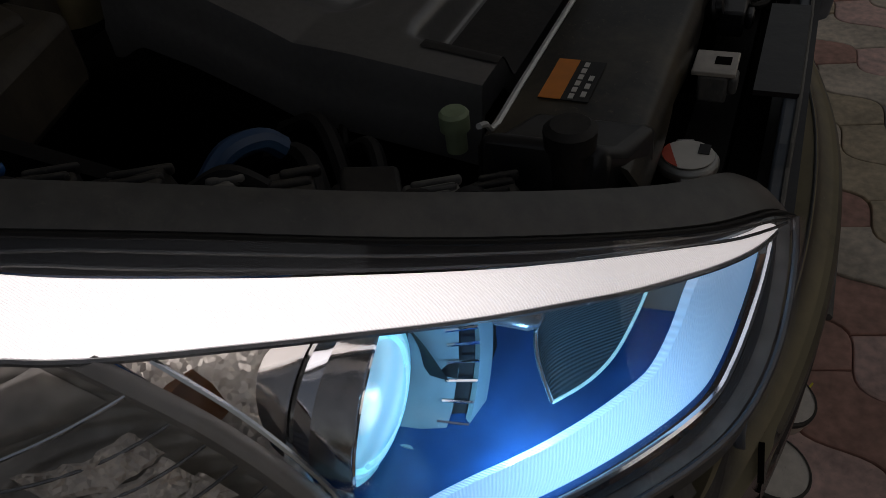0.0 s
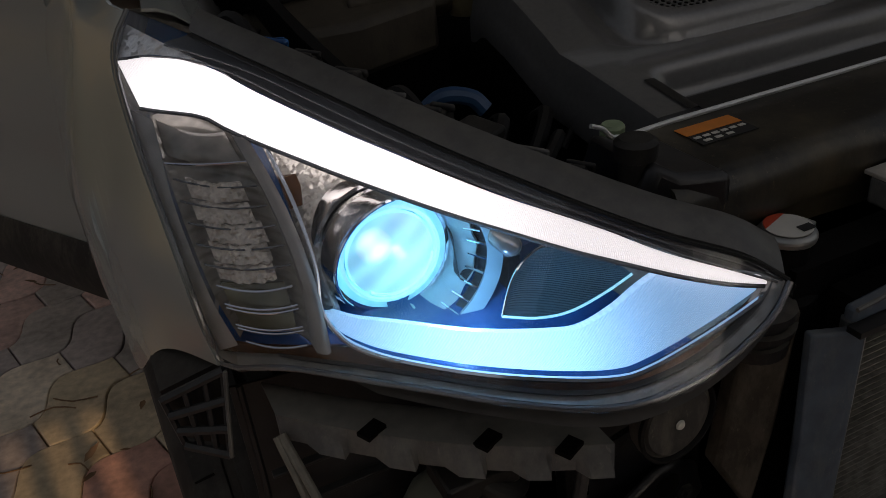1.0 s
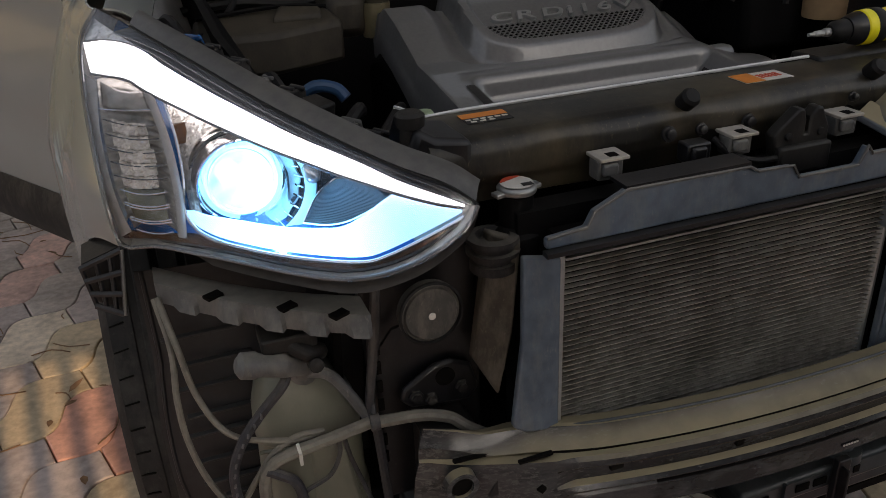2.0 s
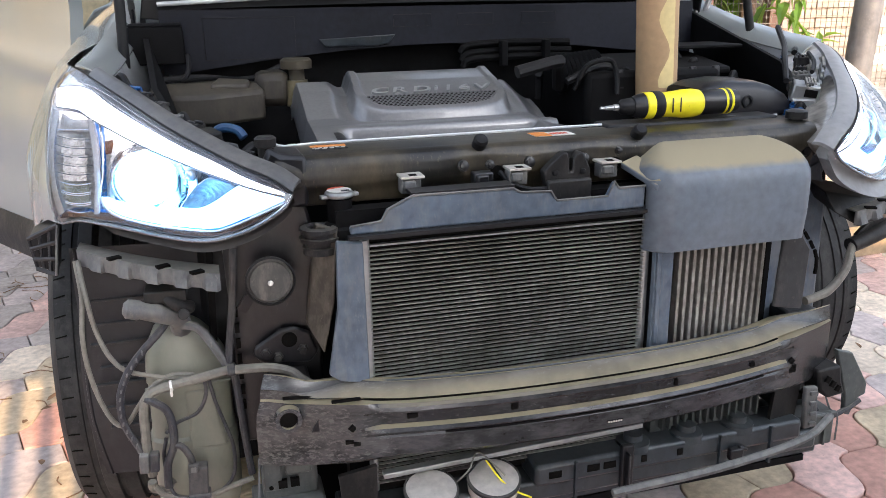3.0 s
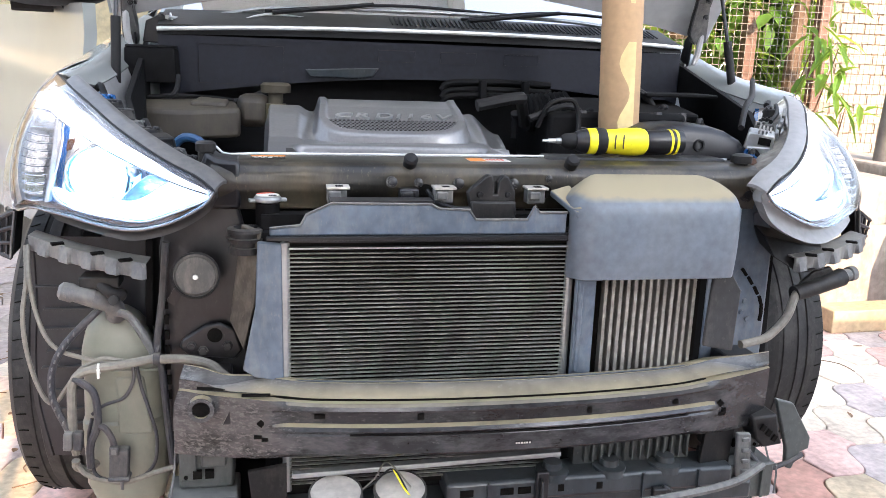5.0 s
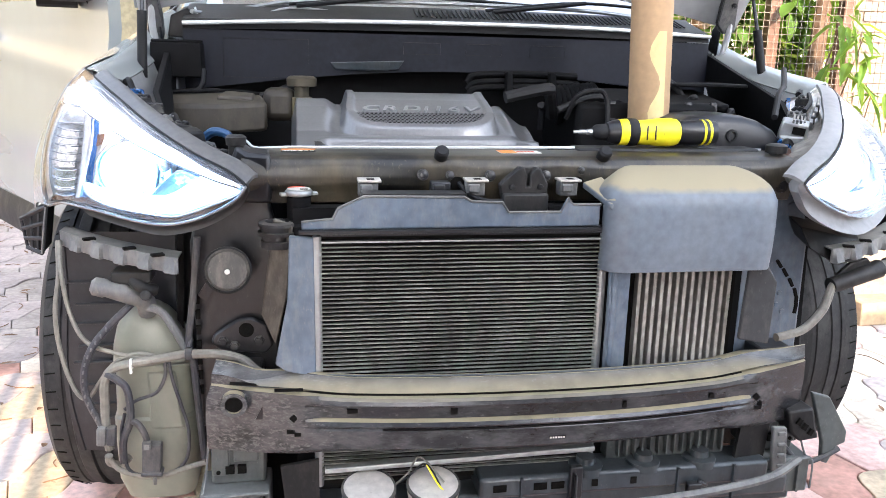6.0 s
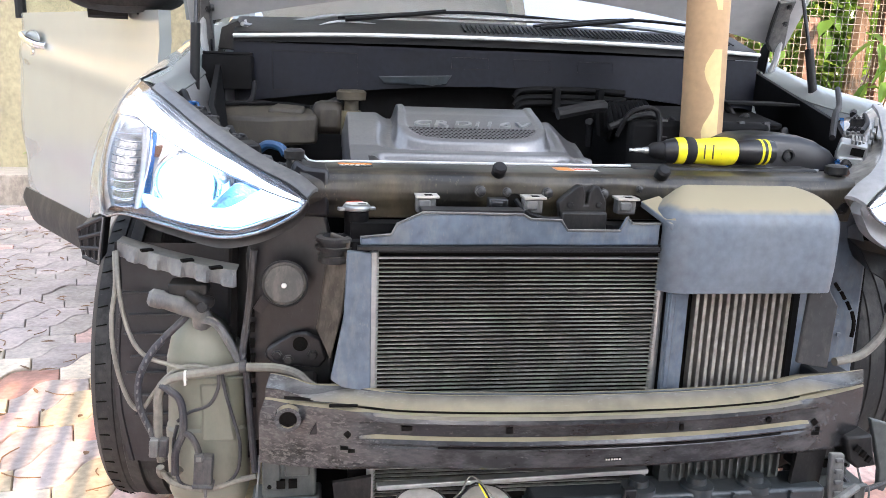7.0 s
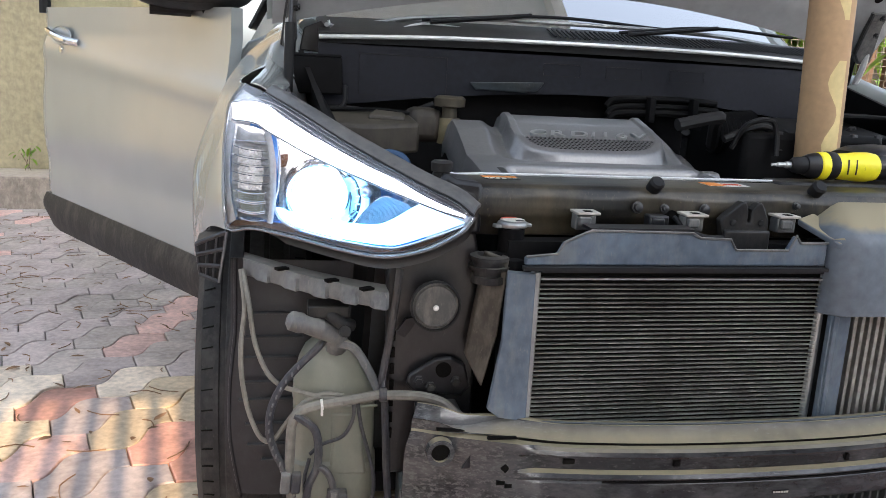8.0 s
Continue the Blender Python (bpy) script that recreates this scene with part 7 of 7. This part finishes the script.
def torn(z0, z1, a0, a1, seed):
    r = random.Random(seed)
    n = 12

    def fn(u, v):
        z = z0 + (z1 - z0) * u
        w = 0.5 + 0.5 * math.sin(u * 9 + seed) * 0.5 + r.uniform(-.08, .08) * (0 if v else 1)
        a = radians(a0 + (a1 - a0) * (v * max(0.25, w)))
        return (0.392 - 0.045 * (z - 0.89) + 0.0483 * math.sin(a), 0.46 - 0.0483 * math.cos(a), z)
    return Build().grid(fn, n, 6)


part("torn_paper", torn(0.935, 1.135, 22, -42, 1), TAPE, tube, "torn pale yellow paper patch")
part("torn_paper", torn(1.22, 1.42, 14, -40, 5), TAPE, tube)

drill = root("cordless_driver", (0.28, 0.225, 0.893), "yellow and black cordless screwdriver lying on the slam panel", "power tool")
c0, ax = Vector((0.121, 0.225, 0.924)), Vector((1, 0.0, 0.004))


def turned(name, start, profile, mat, label="", n=28):
    return part(name, Build().lathe(c0 + ax * start, ax, profile, n), mat, drill, label)


turned("bit", 0.006, [(0, 0.0030), (0.010, 0.0030), (0.012, 0.0046), (0.028, 0.0050), (0.030, 0.0066), (0.044, 0.0068)], ALU, "", 10)
turned("chuck", 0.046, [(0, 0.010), (0.008, 0.0155), (0.028, 0.0175), (0.034, 0.015)], SEAL)
turned("collar", 0.076, [(0, 0.019), (0.010, 0.023), (0.024, 0.026)], TOOLBLACK)
turned("grip", 0.098, [(0, 0.022), (0.005, 0.027), (0.02, 0.0275), (0.034, 0.0265), (0.046, 0.025), (0.070, 0.0265), (0.09, 0.029), (0.115, 0.0295), (0.130, 0.027), (0.136, 0.021)], YELLOW, "ribbed yellow grip", 32)
turned("grip_band", 0.118, [(0, 0.027), (0.003, 0.0288), (0.020, 0.0280), (0.023, 0.026)], SEAL)
turned("body", 0.230, [(0, 0.022), (0.01, 0.025), (0.06, 0.0265), (0.085, 0.024), (0.090, 0.010)], TOOLBLACK)
for k in range(2):
    turned("stripe", 0.282 + 0.013 * k, [(0, 0.0262), (0.001, 0.0270), (0.005, 0.0270), (0.006, 0.0262)], YELLOW)
for k in range(4):
    part("groove", Build().tube([c0 + ax * (0.155 + 0.018 * k) + Vector((0.004 * abs(a), -0.0275 * math.cos(a), 0.0275 * math.sin(a))) for a in (-0.5, 0.0, 0.6)], 0.0017, 5), OLIVE, drill)

fogs = []
for x, y in ((-0.312, -0.03), (-0.193, -0.03)):
    f = root("fog_lamp", (x, y, 0.247), "round pale metal lamp housing with loose yellow wires", "lamp", "fog lamps waiting to be fitted")
    part("housing", Build().lathe((x, y, 0.245), (0, -0.25, 1), [(0, 0.030), (0.03, 0.046), (0.05, 0.049), (0.060, 0.046), (0.062, 0.004)], 32), PALEMETAL, f)
    part("rim", Build().lathe((x, y - 0.012, 0.297), (0, -0.25, 1), [(0, 0.050), (0.006, 0.050), (0.008, 0.046)], 32, cap=False), DUSTY, f)
    fogs.append(f)
part("wire", Build().tube([(-0.27, -0.03, 0.29), (-0.24, -0.04, 0.325), (-0.215, -0.02, 0.345), (-0.175, -0.055, 0.31)], 0.0016, 6), HOSE, fogs[1])
part("wire", Build().tube([(-0.205, -0.03, 0.335), (-0.185, -0.055, 0.305), (-0.165, -0.075, 0.29), (-0.135, -0.085, 0.275)], 0.0016, 6), YELLOW, fogs[1])
part("wire", Build().tube([(-0.28, -0.02, 0.28), (-0.24, -0.03, 0.31), (-0.205, -0.03, 0.335), (-0.175, -0.06, 0.29)], 0.0017, 6), SEAL, fogs[1])

# ---- bricks of the far wall ----
bm_brick = None
for r in range(44):
    for k in range(5):
        x, z = 3.57 + 0.2 * k + (0.1 if r % 2 else 0), 0.035 + 0.072 * r
        if bm_brick is None:
            bm_brick = part("brick", Build().box((x, 4.096, z), (0.19, 0.03, 0.062)), BRICK, PILLAR, smooth=False)
            first = Vector((x, 4.096, z))
        else:
            o = bm_brick.copy()
            scene.collection.objects.link(o)
            o.location = bm_brick.location + Vector((x, 4.096, z)) - first

# ---- wavy interlocking pavers ----
PL, PW, AMP, SKEW, SLIP, LEAN = 0.26, 0.156, 0.037, radians(41), -0.0286, 0.045


def wave(x):
    return AMP * math.sin(2 * math.pi * x / PL)


def paver_mesh(mat):
    """One block: two wavy sides and two slanting ends, worn round the top."""
    n, g, h = 14, 0.0016, 0.05
    x0 = PL / 2 - LEAN / 2

    def ring(cut, z):
        c = g + cut
        xs = [x0 + c + (PL - 2 * c) * i / n for i in range(n + 1)]
        low = [(x, wave(x) + c, z) for x in xs]
        high = [(x + LEAN, wave(x + LEAN - SLIP) + PW - c, z) for x in reversed(xs)]
        return low + high
    b = Build().rings([ring(0, -h), ring(0, -0.004), ring(0.0015, -0.001), ring(0.005, 0.0)], cap=True)
    me = bpy.data.meshes.new("paver")
    me.from_pydata(b.v, [], b.f)
    bm = bmesh.new()
    bm.from_mesh(me)
    bmesh.ops.recalc_face_normals(bm, faces=bm.faces)
    bmesh.ops.triangulate(bm, faces=[f for f in bm.faces if len(f.verts) > 4])
    bm.to_mesh(me)
    bm.free()
    me.materials.append(mat)
    return me


blocks = {i: paver_mesh(m) for i, m in enumerate(PAVERS)}
rnd = random.Random(5)
far = {i: Build() for i in range(6)}
count = 0
for r in range(-90, 91):
    for k in range(-34, 35):
        lx, ly = 0.086 + k * PL + r * SLIP, 0.064 + r * PW
        x, y = lx * math.cos(SKEW) - ly * math.sin(SKEW), lx * math.sin(SKEW) + ly * math.cos(SKEW) + 1.0
        if not (-6.0 < x < 4.0 and -4.4 < y < 4.6) or (abs(x) < 0.65 and y > 0.4):
            continue
        kind = rnd.choice((1, 1, 2, 2, 3)) if x > 0 else rnd.choice((0, 0, 0, 3, 3, 3, 1))
        if y < (1.35 if x < 0 else 0.35):
            kind = rnd.choice((4, 4, 5, 5, 1, 3, 2))
        tilt = pose(x, y, rnd.uniform(-0.003, 0.001), rnd.uniform(-.5, .5), rnd.uniform(-.5, .5), math.degrees(SKEW))
        near = (-2.0 < x < -0.8 and 0.6 < y < 2.5) or (0.9 < x < 2.3 and 0.3 < y < 1.8)
        if near and count < 300:
            o = new("paver", blocks[kind])
            o.matrix_basis = tilt
            o.parent = GROUND
            o.matrix_parent_inverse = Matrix.Translation(-PLACE[GROUND])
            count += 1
        else:
            me = blocks[kind]
            far[kind].add([tilt @ v.co for v in me.vertices], [tuple(p.vertices) for p in me.polygons])
for i, b in far.items():
    o = part("paving", b, PAVERS[i], GROUND, smooth=False)
    o["kind"] = "stuff"

# ---- dry leaves and twigs on the paving ----
rnd = random.Random(21)
litter = Build()
for _ in range(620):
    x, y = rnd.uniform(-3.4, -0.95), rnd.uniform(0.5, 4.5)
    if rnd.random() < 0.03:
        x, y = rnd.uniform(1.0, 2.3), rnd.uniform(0.2, 1.6)
    a, s = rnd.uniform(0, 6.28), rnd.uniform(0.012, 0.06)
    if rnd.random() < 0.5:
        litter.tube([(x, y, 0.004), (x + s * 1.3 * math.cos(a), y + s * 1.3 * math.sin(a), 0.006), (x + s * 2.4 * math.cos(a + 0.3), y + s * 2.4 * math.sin(a + 0.3), 0.003)], 0.0018, 4, 2)
    else:
        leaf_mesh(litter, (x, y, 0.006), (math.cos(a), math.sin(a), 0.12), s, -0.12 + 0.2 * rnd.random(), 0.4)
o = thing("leaf_litter", litter, DRYLEAF, "scattered dry brown leaves and twigs on the paving", "leaf litter", kind="stuff")

bush("weed", [(-2.55, 5.0, 0.30), (-2.59, 4.99, 0.34), (-2.53, 5.0, 0.38)], 7, 0.045, 31, "small green weed growing on the ledge of the yard wall", 0.022, 0.6, 0.22, 0.02)
